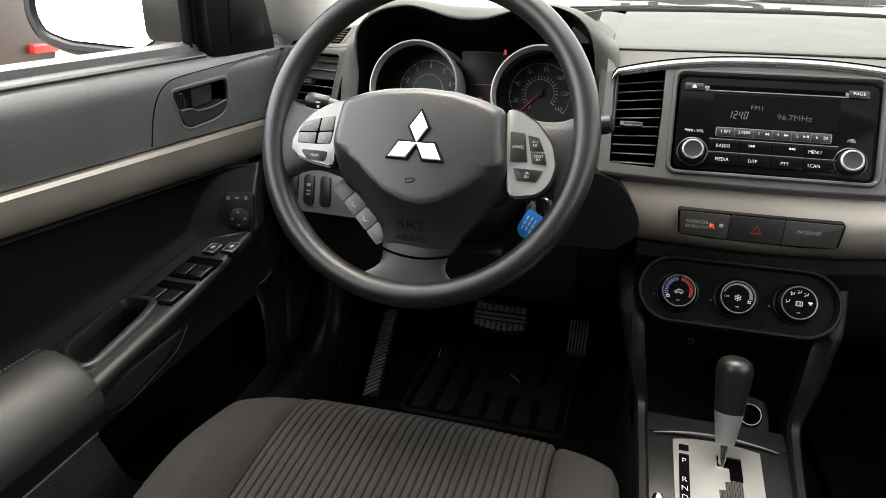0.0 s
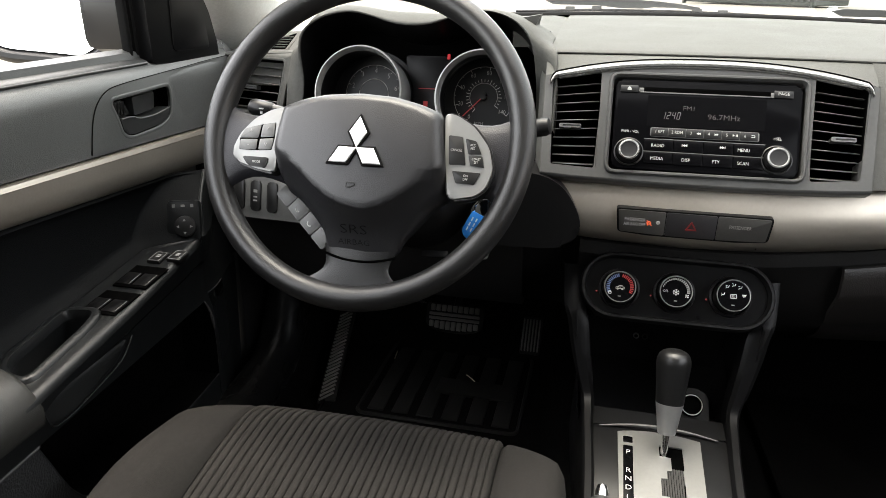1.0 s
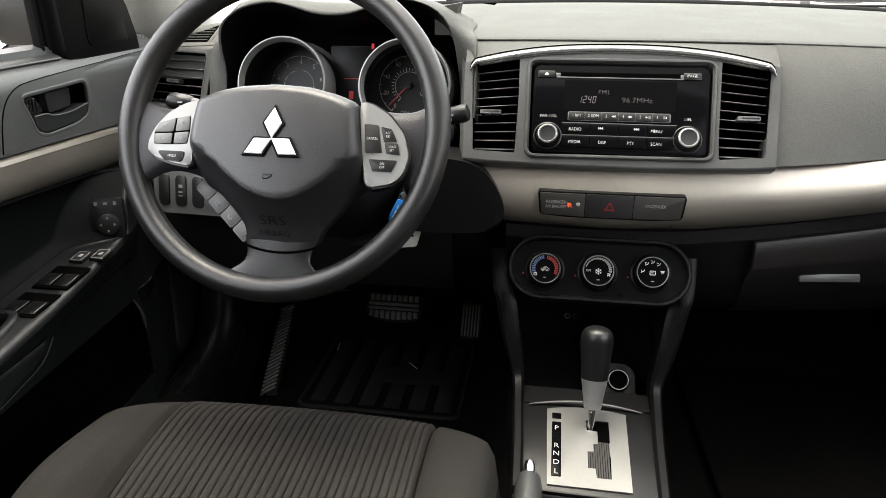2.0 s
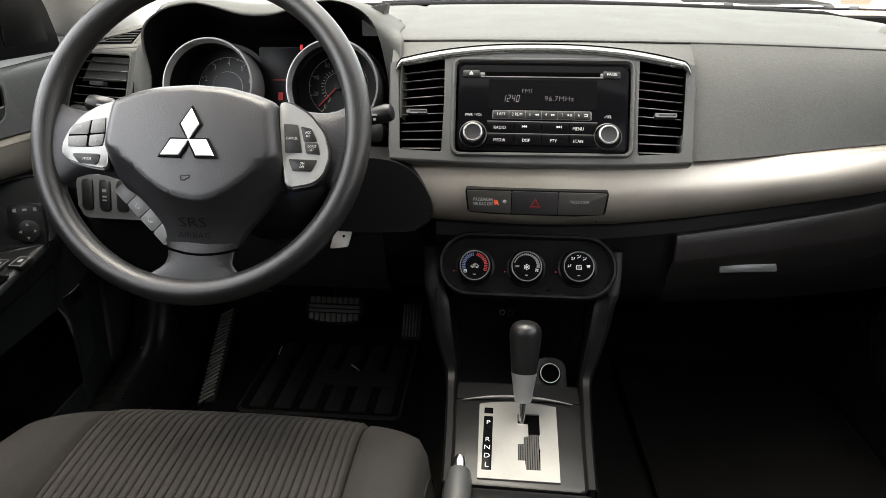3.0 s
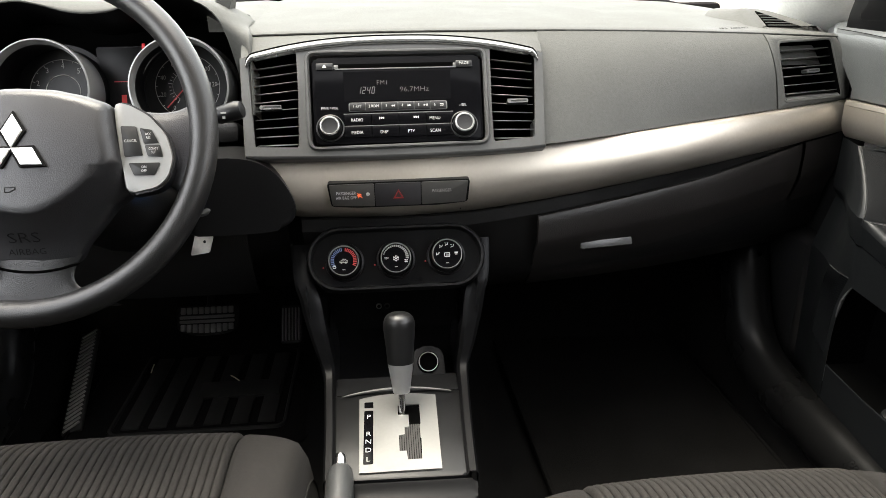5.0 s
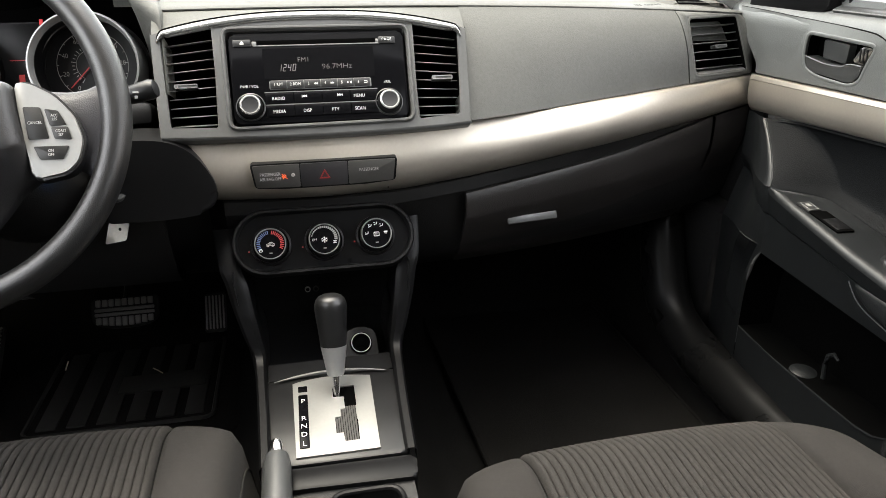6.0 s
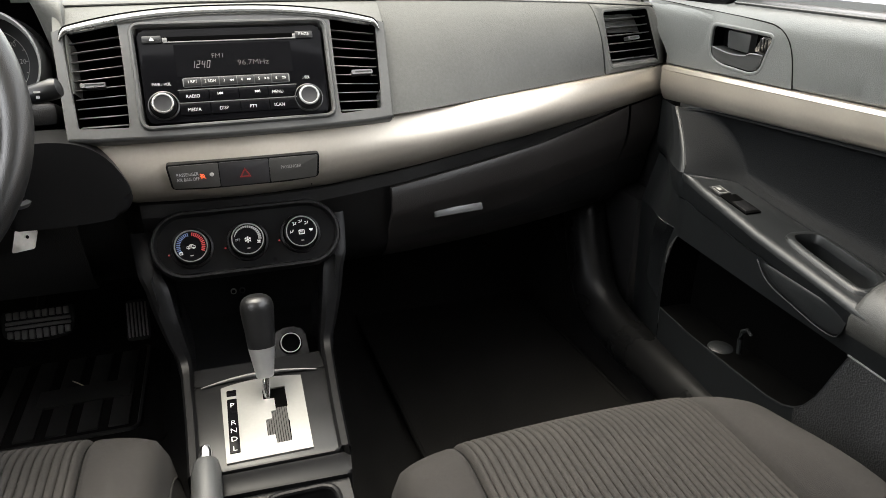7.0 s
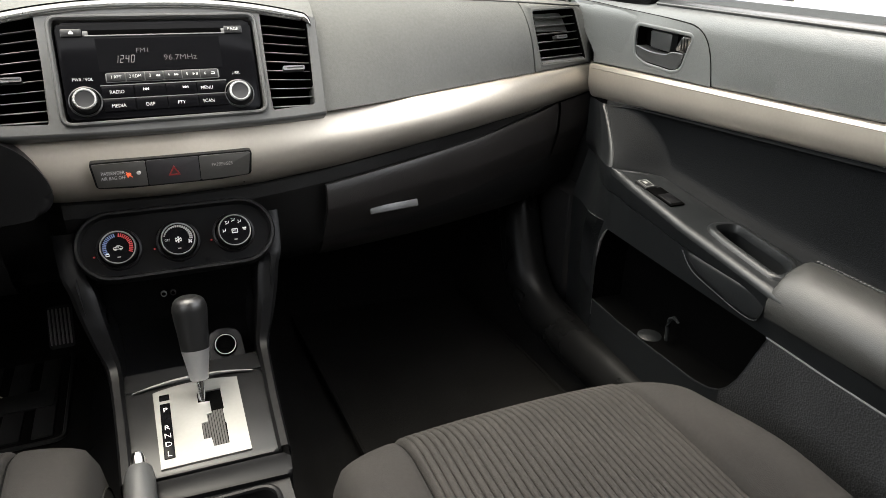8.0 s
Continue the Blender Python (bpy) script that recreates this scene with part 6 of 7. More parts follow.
def make_seat(x0, label, out, flare, back=0.0, down=0.0):
    """out: the side of the seat that faces its door, flare: how far that side widens to the front; back, down: set lower and further back by these."""
    st = thing("bucket_seat", (x0, 0.25 - back, FLOOR), label, "seat", group="front seats")

    def surf(u, t, rib=0.0):
        """u across, t from the back (0) over the front edge (1)."""
        a = min(1.0, abs(u) / 0.232)
        plan = -0.036 * a ** 9 + 0.008 * (1 - a * a)
        if t < 0.72:
            k = t / 0.72
            y, z = -0.02 + 0.525 * k, 0.462 + 0.044 * smooth(0, 1, k)
        else:
            k = (t - 0.72) / 0.28 * 2.1
            R = 0.09
            y, z = 0.505 + R * math.sin(min(k, 1.5708)), 0.506 - R * (1 - math.cos(min(k, 1.5708)))
            if k > 1.5708:
                z -= (k - 1.5708) * 0.25
                y -= (k - 1.5708) * 0.03
        bol = 0.030 * smooth(0.14, 0.182, abs(u)) * (1 - smooth(0.36, 0.56, y))
        edge = -0.070 * smooth(0.90, 1.0, a) ** 2
        crown = 0.006 * (1 - (u / 0.232) ** 2)
        groove = -0.006 * math.exp(-((abs(u) - 0.1465) / 0.0035) ** 2)
        wide = 1 + (flare if u * out > 0 else -0.025) * smooth(0.15, 0.52, y)
        return Vector((x0 + u * wide, -back + y + plan * smooth(0.2, 0.5, y) + rib * 0.5 * smooth(0.5, 0.58, y), -down + z + bol + edge + crown + groove + rib))

    ts = [*steps(0, 0.66, 22), *steps(0.68, 1.0, 34)]
    n = 34
    b = bmesh.new()
    us = []
    for i in range(n):
        for f in (0.0, 0.06, 0.15, 0.30, 0.5, 0.70, 0.85, 0.94):
            us.append((-0.1455 + (i + f) * 0.291 / n, f))
    us.append((0.1455, 0.0))
    rows = []
    for u, f in us:
        rib = 0.0034 * (1 - abs(2 * f - 1) ** 4) - 0.0017
        rows.append([surf(u, t, rib) for t in ts])
    loft(b, rows)
    part("ribbed_cushion", b, FABRIC_RIB, st, "charcoal fabric with raised lengthwise ribs", sharp=80)
    for s in (-1, 1):
        b = bmesh.new()
        us2 = [0.1462, 0.148, 0.151, 0.155, 0.161, 0.169, 0.178, 0.188, 0.199, 0.210, 0.219, 0.226, 0.230, 0.232]
        rows = [[surf(s * u, t) for t in ts] for u in us2]
        last = rows[-1]
        rows.append([p + Vector((s * 0.003, 0, -0.04)) for p in last])
        rows.append([p + Vector((s * 0.002, -0.004, -0.14)) for p in last])
        loft(b, rows)
        part("side_bolster", b, FABRIC, st, "smooth charcoal fabric bolster", sharp=80)
        b = bmesh.new()
        tube(b, [surf(s * 0.1462, t) + Vector((0, 0, 0.0003)) for t in ts[::2]], 0.0009, 5)
        part("piping", b, SEAL, st)
        b = bmesh.new()
        tube(b, [surf(s * 0.225, t) + Vector((0, 0, 0.001)) for t in ts[::2]], 0.0012, 5)
        part("seam", b, FABRIC, st)
    # plain backrest out of view, added to block light from the rear
    b = bmesh.new()
    rows = []
    for t in steps(0, 1, 8):
        y, z, half, th = -0.10 - back - 0.26 * t, 0.50 + 0.58 * t, 0.225 - 0.03 * t * t, 0.055
        rows.append([Vector((x0 + half * math.copysign(abs(math.cos(a)) ** 0.5, math.cos(a)), y + th * math.copysign(abs(math.sin(a)) ** 0.6, math.sin(a)), z)) for a in [2 * math.pi * k / 24 for k in range(24)]])
    loft(b, rows, closed=True, cap=True)
    part("backrest", b, FABRIC, st, sharp=60)
    b = bmesh.new()
    rbox(b, FLAT, (x0, 0.25 - back, 0.30), (0.42, 0.5, 0.09), 0.01)
    part("seat_base", b, BLACK, st)
    return st


make_seat(-0.331, "charcoal fabric front seat with ribbed cushion", -1, 0.11)
make_seat(0.318, "charcoal fabric front seat with ribbed cushion set further back", 1, -0.08, 0.115, 0.008)

# ---- doors ----
def make_door(side):
    X = lambda d: CX + side * d
    nm = "door_1" if side < 0 else "door_2"
    dr = thing(nm, (X(0.70), 0.35, 0.30), "dark grey door with silver band and " + ("a row of switches" if side < 0 else "one window switch"), "car door", group="front doors", kind="structure")
    y_lo, y_hi = -0.35, 0.865
    st = lambda y: 0.781 + 0.002 * side + (0.86 - y) * 0.034      # band top
    sb = lambda y: 0.727 + 0.002 * side + (0.85 - y) * 0.058      # band bottom
    shz = lambda y: lerp([(-0.35, 0.600), (0.20, 0.612), (0.36, 0.6225), (0.435, 0.629), (0.53, 0.637), (0.62, 0.649), (0.66, 0.654), (0.70, 0.6585)], y)   # shelf
    edge_d = lambda y: lerp([(-0.35, 0.585), (0.36, 0.590), (0.435, 0.5965), (0.53, 0.604), (0.61, 0.610), (0.65, 0.613), (0.70, 0.620)], y)

    ys = steps(y_lo, y_hi, 40)
    # upper panel, open behind the inner handle
    b = bmesh.new()
    prof = [(0.725, 0.870), (0.722, 0.885), (0.712, 0.8875), (0.704, 0.8872), (0.696, 0.8862), (0.6885, 0.8835), (0.6825, 0.8785), (0.679, 0.872), (0.6772, 0.866), (0.6766, 0.8605), (0.6768, 0.8555), (0.6795, 0.83), (0.6832, 0.7995), (0.6837, 0.7970), (0.684, None), (0.688, None)]
    ys_u = sorted([*steps(y_lo, 0.36, 24)[:-1], *steps(0.36, 0.626, 24), *steps(0.630, 0.762, 19), *steps(0.767, y_hi, 12)])
    grid = []
    for y in ys_u:
        col = []
        for n, (d, z) in enumerate(prof):
            z = st(y) + (0.003, 0.0005)[n - 14] if z is None else max(z, st(y) + 0.0035 + 0.0004 * (14 - n))
            fwd = max(0.0, z - 0.800) * 0.85 * smooth(0.77, y_hi, y)
            col.append(b.verts.new((X(d), y + fwd, z)))
        grid.append(col)
    for n in range(len(ys_u) - 1):
        for k in range(len(prof) - 1):
            yc = (ys_u[n] + ys_u[n + 1]) / 2
            if 0.630 < yc < 0.762 and 10 <= k <= 11:
                continue
            b.faces.new((grid[n][k], grid[n][k + 1], grid[n + 1][k + 1], grid[n + 1][k]))
    part("upper_panel", b, DOOR_UP, dr, "grained grey upper panel")
    b = bmesh.new()
    loft(b, [[Vector((X(d), y, z)) for d, z in ((0.6895, 0.8835), (0.6885, 0.8875), (0.6905, 0.8895), (0.699, 0.8925), (0.701, 0.9005), (0.714, 0.9045), (0.720, 0.885))] for y in (y_lo, 0.735)])
    part("window_seal", b, HANDLE, dr, "black rubber window seal")
    b = bmesh.new()
    tube(b, [Vector((X(0.6885), y, 0.8868)) for y in steps(y_lo, 0.735, 4)], 0.0011, 6)
    part("seal_bead", b, BEZEL, dr)
    # silver band
    b = bmesh.new()
    rows = []
    for y in ys:
        a, c = st(y), sb(y)
        rows.append([Vector((X(d), y, a + (c - a) * t)) for d, t in ((0.690, 0.0), (0.6805, 0.0), (0.6788, 0.010), (0.6768, 0.100), (0.6765, 0.115), (0.6772, 0.135), (0.6774, 0.45), (0.6784, 0.62), (0.6806, 0.76), (0.6838, 0.88), (0.6870, 0.96), (0.690, 1.0), (0.697, 1.01))])
    loft(b, rows)
    part("trim_band", b, SILVER, dr, "champagne silver band", sharp=25)
    # recess wall: columns follow the leaning front edge of the recess
    edge_y = lambda t: 0.700 + 0.098 * (1 - t) ** 1.35
    front_d = lambda t: 0.668 - 0.048 * t ** 0.9
    ts = (0.0, 0.012, 0.028, 0.045, 0.07, 0.12, 0.2, 0.3, 0.42, 0.54, 0.66, 0.76, 0.84, 0.90, 0.94, 0.97, 0.99, 1.0)
    back_c = [*steps(0.0, 0.72, 16)[:-1], *steps(0.72, 1.0, 14)]
    wall_q = [-0.052, -0.047, -0.041, -0.034, -0.027, -0.020, -0.014, -0.009, -0.005, -0.0025, -0.001, 0.0]
    nose_c = [0.012, 0.03, 0.06, 0.12, 0.22, 0.36, 0.52, 0.7, 0.86, 1.0]
    wall_rows, nose_rows = [], []
    for kind, c in [("b", c) for c in back_c] + [("w", q) for q in wall_q] + [("n", c) for c in nose_c]:
        sec = []
        for t in ts:
            ye, de = edge_y(t), front_d(t)
            y = y_lo + (ye - 0.056 - y_lo) * c if kind == "b" else ye + c if kind == "w" else ye + (y_hi - ye) * c
            lip = 0.007 * math.exp(-((t - 0.024) / 0.016) ** 2)
            back = 0.692 + 0.005 * math.sin(math.pi * min(1.0, t * 1.1)) - lip - 0.016 * smooth(0.84, 1.0, t) ** 2
            k = 1.0 if kind == "b" else smooth(0.0, 1.0, -c / 0.054) ** 0.75 if kind == "w" else 0.0
            d = de + (back - de) * k
            if kind == "n":
                d = de - 0.0025 * math.sin(math.pi * min(1.0, c * 9)) * (c < 0.111) + (0.686 - de) * smooth(0.02, 1.0, c)
            z = sb(y) - 0.001 + (shz(min(y, 0.70)) + 0.002 - sb(y)) * t
            sec.append(Vector((X(d), y, z)))
        (nose_rows if kind == "n" else wall_rows).append(sec)
    # the wall's shade is in its material colour
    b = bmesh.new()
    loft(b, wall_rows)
    part("recess_wall", b, RECESS_SHADE, dr, "recess wall above the armrest, shade in its dark colour", sharp=60)
    b = bmesh.new()
    loft(b, [wall_rows[-1], *nose_rows])
    part("front_panel", b, DOOR_LOW, dr, sharp=60)
    # armrest shelf with a rounded outer edge, and the face below it
    foot = [(r[-1].y, abs(r[-1].x - CX), r[-1].z) for r in wall_rows]
    seam_zs = lambda y: lerp([(-0.35, 0.545), (0.227, 0.585), (0.38, 0.596), (0.515, 0.607), (0.60, 0.613), (0.68, 0.618), (0.74, 0.622), (0.87, 0.640)], y)
    cup_o = rounded([(0.618, 0.380), (0.650, 0.388), (0.664, 0.408), (0.674, 0.502), (0.637, 0.508), (0.628, 0.472)], 0.014, 5)

    def in_cup(p):
        c, n_in = (abs(p.x - CX), p.y), False
        for m in range(len(cup_o)):
            (a0, b0), (a1, b1) = cup_o[m - 1], cup_o[m]
            if (b0 > c[1]) != (b1 > c[1]) and c[0] < a0 + (c[1] - b0) / (b1 - b0) * (a1 - a0):
                n_in = not n_in
        return n_in
    rows, face_rows = [], []
    for y in [*steps(y_lo, 0.34, 12)[:-1], *steps(0.34, 0.56, 56)[:-1], *steps(0.56, 0.70, 24)]:
        d0 = lerp([(q[0], q[1]) for q in foot], y)
        zf = lerp([(q[0], q[2]) for q in foot], y)
        zs, ed = shz(y), min(edge_d(y), d0 - 0.0002)
        r = min(0.010, (d0 - ed) * 0.4)
        sec = [Vector((X(d0 + (ed + r - d0) * t), y, zf + (zs - zf) * smooth(0, 0.25, t) - 0.0006 * math.sin(math.pi * t))) for t in steps(0, 1, 22)]
        edge = [(ed + r * (1 - math.sin(a)), zs - 0.009 * (1 - math.cos(a))) for a in steps(0, math.pi / 2, 6)]
        sec += [Vector((X(d), y, z)) for d, z in edge[1:]]
        rows.append(sec)
        sz = seam_zs(y)
        face_rows.append([sec[-1]] + [Vector((X(ed + dd), y, z)) for dd, z in ((0.002, (zs + sz) / 2), (0.0055, sz + 0.004), (0.0065, sz + 0.0012), (0.012, sz + 0.0004), (0.012, sz - 0.0008), (0.0085, sz - 0.0024))])
    b = bmesh.new()
    loft(b, rows)
    bmesh.ops.delete(b, geom=[f for f in b.faces if in_cup(f.calc_center_median())], context="FACES_ONLY")
    part("armrest_shelf", b, DOOR_LOW, dr, "dark armrest shelf with a worn rounded edge", sharp=60)
    for r in nose_rows:
        p = r[-1]
        sz, dd = seam_zs(p.y), abs(p.x - CX)
        face_rows.append([p] + [Vector((X(dd + e), p.y, z)) for e, z in ((0.0005, p.z - 0.008), (0.002, (p.z + sz) / 2), (0.0065, sz + 0.0012), (0.012, sz + 0.0004), (0.012, sz - 0.0008), (0.0085, sz - 0.0024))])
    b = bmesh.new()
    loft(b, face_rows)
    part("armrest_face", b, DOOR_LOW, dr, sharp=40)
    # lower panel round the open map pocket
    POCKET_TOP = 0.556
    base_d = lambda y, z: 0.612 + 0.059 * max(-0.1, y - 0.37) + 0.030 * smooth(0.72, 0.86, y) + 0.045 * (POCKET_TOP - z) * (1 if z < POCKET_TOP else 0.3) + 0.0003
    lip_z = lambda y: lerp([(0.369, POCKET_TOP), (0.3735, 0.546), (0.383, 0.523), (0.392, 0.499), (0.402, 0.476), (0.414, 0.457), (0.428, 0.443), (0.447, 0.433), (0.474, 0.427), (0.56, 0.421), (0.65, 0.416), (0.734, 0.417)], y)
    pock_y = lambda z: lerp([(0.29, 0.736), (0.417, 0.735), (0.47, 0.733), (0.503, 0.729), (0.53, 0.722), (0.545, 0.714), (POCKET_TOP, 0.706)], z)
    b = bmesh.new()
    rows = []
    for sec in face_rows:
        p = sec[-1]
        d1, d2 = abs(p.x - CX), base_d(p.y, POCKET_TOP)
        rows.append([Vector((X(d1 + (d2 - d1) * k), p.y, p.z + (POCKET_TOP - p.z) * k)) for k in (0.0, 0.06, 0.5, 0.93, 0.985, 1.0)])
    loft(b, rows)
    part("upper_strip", b, DOOR_LOW, dr, sharp=50)
    cols = [*steps(0.369, 0.43, 22)[:-1], *steps(0.43, 0.734, 20)]
    b = bmesh.new()
    loft(b, [[Vector((X(base_d(y, z)), y, z)) for z in (lip_z(y) + (0.29 - lip_z(y)) * k for k in steps(0, 1, 8))] for y in cols if y > 0.425])
    part("pocket_front", b, DOOR_LOW, dr, sharp=60)
    b = bmesh.new()
    loft(b, [[Vector((X(base_d(y, z) - 0.0006), y, z)) for z in (lip_z(y) + (0.29 - lip_z(y)) * k for k in steps(0, 1, 8))] for y in [*steps(y_lo, 0.369, 14)[:-1], *[y for y in cols if y < 0.4285]]])
    part("speckled_panel", b, SPECKLED, dr, "coarse speckled dark panel behind the map pocket", sharp=60)
    b = bmesh.new()
    loft(b, [[Vector((X(base_d(y, z)), y, z)) for y, z in ((pock_y(z) + (y_hi - pock_y(z)) * c, z) for z in steps(POCKET_TOP, 0.29, 16))] for c in steps(0, 1, 12)])
    part("kick_panel", b, DOOR_LOW, dr, sharp=60)
    loop = [(y, POCKET_TOP) for y in steps(0.369, 0.706, 16)] + [(pock_y(z), z) for z in steps(POCKET_TOP, 0.417, 10)[1:]] + [(y, lip_z(y)) for y in cols[::-1][1:-1]]
    # pocket lining: its shade is put into the near-black colour
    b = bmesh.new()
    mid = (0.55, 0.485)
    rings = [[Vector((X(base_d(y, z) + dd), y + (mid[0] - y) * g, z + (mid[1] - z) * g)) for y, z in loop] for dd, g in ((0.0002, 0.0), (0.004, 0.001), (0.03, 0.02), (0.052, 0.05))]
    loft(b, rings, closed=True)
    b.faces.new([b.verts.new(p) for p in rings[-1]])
    part("map_pocket", b, DEEP, dr, "open map pocket, near-black for the shade inside", sharp=50)
    b = bmesh.new()
    tube(b, [Vector((X(base_d(y, lip_z(y)) + 0.0006), y, lip_z(y))) for y in cols[::-1]], 0.0015, 6)
    part("pocket_lip", b, DOOR_LOW, dr, "worn lip of the map pocket")
    # tube in a paler grey than the panels beside it
    b = bmesh.new()
    tube(b, [Vector((X(base_d(y, POCKET_TOP) - 0.0002), y, POCKET_TOP - 0.0004)) for y in steps(0.372, y_lo, 10)], 0.0016, 6)
    part("panel_edge", b, BEZEL, dr, "pale grey panel edge")
    b = bmesh.new()
    tube(b, [Vector((X(base_d(pock_y(z), z)), pock_y(z) + 0.0005, z)) for z in steps(POCKET_TOP, 0.500, 8)], [0.0004 + 0.0022 * math.sin(math.pi * (i + 0.5) / 9.5) for i in range(9)], 6)
    part("pocket_corner", b, BEZEL, dr)
    b = bmesh.new()
    tube(b, [r - Vector((side * 0.0004, 0, 0)) for r in wall_rows[-1][2:]], 0.0011, 6)
    part("recess_edge", b, DOOR_LOW, dr)
    # fine upright ribs on the panel ahead of the pocket
    b = bmesh.new()
    for i in range(26):
        c = 0.012 + i * 0.0026
        tube(b, [Vector((X(base_d(pock_y(z) + c, z) - 0.0004), pock_y(z) + c, z)) for z in steps(POCKET_TOP + 0.010 - 0.00035 * i, 0.43, 5)], 0.0007, 4)
    part("speaker_ribs", b, DOOR_LOW, dr, "fine upright ribs")
    if side > 0:
        b = bmesh.new()
        tube(b, [Vector((X(0.655), y, z)) for y, z in ((0.565, 0.430), (0.568, 0.452), (0.566, 0.465), (0.558, 0.472), (0.549, 0.468))], [0.0034, 0.0034, 0.0034, 0.003, 0.0018], 8)
        part("pocket_hook", b, DOOR_LOW, dr, "small curved hook in the map pocket")
        b = bmesh.new()
        lathe(b, Matrix.Translation((X(0.652), 0.598, 0.412)), [(0.019, 0.0), (0.018, 0.009), (0.012, 0.012), (0.0, 0.013)], 24)
        part("pocket_stud", b, DOOR_LOW, dr, "round stud in the map pocket floor")
    # pull cup in the shelf
    b = bmesh.new()
    o = cup_o
    top = lambda y: shz(y) + 0.0015
    loft(b, [[Vector((X(u), v, top(v) + h)) for u, v in grow(o, g)] for g, h in ((0.009, -0.002), (0.007, 0.0015), (0.003, 0.0032), (-0.001, 0.0025), (-0.003, -0.002), (-0.0035, -0.008))], closed=True)
    part("pull_cup_rim", b, DOOR_LOW, dr)
    b = bmesh.new()
    rings = [[Vector((X(u + sh), v, top(v) + h)) for u, v in grow(o, g)] for g, h, sh in ((-0.003, -0.006, 0.0), (-0.0045, -0.022, 0.004), (-0.008, -0.040, 0.012))]
    loft(b, rings, closed=True)
    b.faces.new([b.verts.new(p) for p in rings[-1]])
    part("pull_cup", b, DOOR_LOW, dr, "dark pull cup in the armrest")
    # scoop below the shelf edge
    b = bmesh.new()
    sc = rounded([(0.507, 0.6115), (0.482, 0.592), (0.407, 0.574), (0.377, 0.578), (0.374, 0.606)], 0.014, 4)
    Fs = Matrix(((0, 0, -side, X(0.5985)), (1, 0, 0, 0), (0, 1, 0, 0), (0, 0, 0, 1)))
    dome(b, Fs, sc, 0.0, 0.0022, 5)
    part("finger_scoop", b, DOOR_LOW, dr)
    b = bmesh.new()
    tube(b, [Fs @ Vector((u, v, 0.0006)) for u, v in spline([(0.510, 0.610), (0.487, 0.590), (0.442, 0.580), (0.402, 0.5735), (0.380, 0.577), (0.373, 0.600)], 4)], 0.0009, 6)
    part("scoop_edge", b, DOOR_LOW, dr)
    # padded armrest behind
    b = bmesh.new()
    rows = []
    for i, y in enumerate([0.3835, 0.3830, 0.381, 0.376, *steps(0.36, -0.30, 16)]):
        k = (-0.45, 0.55, 0.80, 0.92)[i] if i < 4 else 1.0
        base = 0.616
        rows.append([Vector((X(d), y - 0.25 * (d - 0.66) * -1 * smooth(0.30, 0.38, y), base + (z - base) * (k if z > base else 1.0))) for d, z in ((0.672, 0.616), (0.668, 0.634), (0.663, 0.6425), (0.652, 0.6455), (0.635, 0.6455), (0.618, 0.6425), (0.604, 0.6355), (0.594, 0.624), (0.5885, 0.611), (0.5885, 0.598), (0.593, 0.589))])
    loft(b, rows)
    arm = part("armrest_pad", b, PAD, dr, "padded leatherette armrest", sharp=70)
    b = bmesh.new()
    for i in range(90):
        y = 0.372 - i * 0.0048
        rbox(b, Matrix.Translation((X(0.6645), y, 0.6425)) @ Matrix.Rotation(radians(18 * side), 4, "Z"), (0, 0, 0), (0.0026, 0.0042, 0.0024), 0.0008, 1)
    part("stitching", b, HANDLE, arm)
    # inner handle: escutcheon seam, recess, lever
    Fh = Matrix(((0, -side * 0.118, -side, X(0.6789) + side * 0.118 * 0.83), (1, 0, 0, 0), (0, 1, 0, 0), (0, 0, 0, 1)))
    b = bmesh.new()
    sm = spline([(0.599, 0.7935), (0.604, 0.83), (0.614, 0.852), (0.632, 0.864), (0.66, 0.8685), (0.74, 0.872), (0.80, 0.874), (0.86, 0.8765), (0.922, 0.878)], 5)
    tube(b, [Vector((X(lerp([(0.79, 0.6836), (0.8035, 0.6828), (0.83, 0.6793), (0.8555, 0.6764), (0.8605, 0.6762), (0.866, 0.6768), (0.872, 0.6786), (0.8785, 0.682)], q.y)), q.x, q.y)) for q in sm], 0.0010, 5)
    part("panel_joint", b, SEAL, dr)
    ho = rounded([(0.636, 0.8525), (0.756, 0.8555), (0.760, 0.829), (0.757, 0.811), (0.735, 0.8035), (0.676, 0.8005), (0.658, 0.807), (0.649, 0.83)], 0.010, 5)
    b = bmesh.new()
    esc = [(q.x, q.y) for q in sm] + [(0.905, 0.852), (0.863, 0.802), (0.859, 0.7845 + 0.002 * side), (0.79, 0.787 + 0.002 * side), (0.70, 0.790 + 0.002 * side)]
    holed(b, Fh, esc, [ho], -0.004, 0.0007)
    for v in b.verts:
        v.co.x += side * max(0.0, lerp([(0.855, 0.0), (0.8605, 0.0006), (0.866, 0.0022), (0.872, 0.0045), (0.88, 0.009)], v.co.z))
    part("handle_plate", b, DOOR_UP, dr, "grained handle surround")
    b = bmesh.new()
    rim(b, Fh, grow(ho, -0.001), 0.0052, 0.0002, 0.0011)
    part("handle_rim", b, DOOR_UP, dr)
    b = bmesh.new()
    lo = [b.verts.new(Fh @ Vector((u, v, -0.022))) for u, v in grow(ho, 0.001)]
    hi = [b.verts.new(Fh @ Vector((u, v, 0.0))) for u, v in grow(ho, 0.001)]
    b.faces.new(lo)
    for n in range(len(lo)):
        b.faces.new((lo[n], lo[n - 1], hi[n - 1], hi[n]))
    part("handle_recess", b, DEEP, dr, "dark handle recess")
    b = bmesh.new()
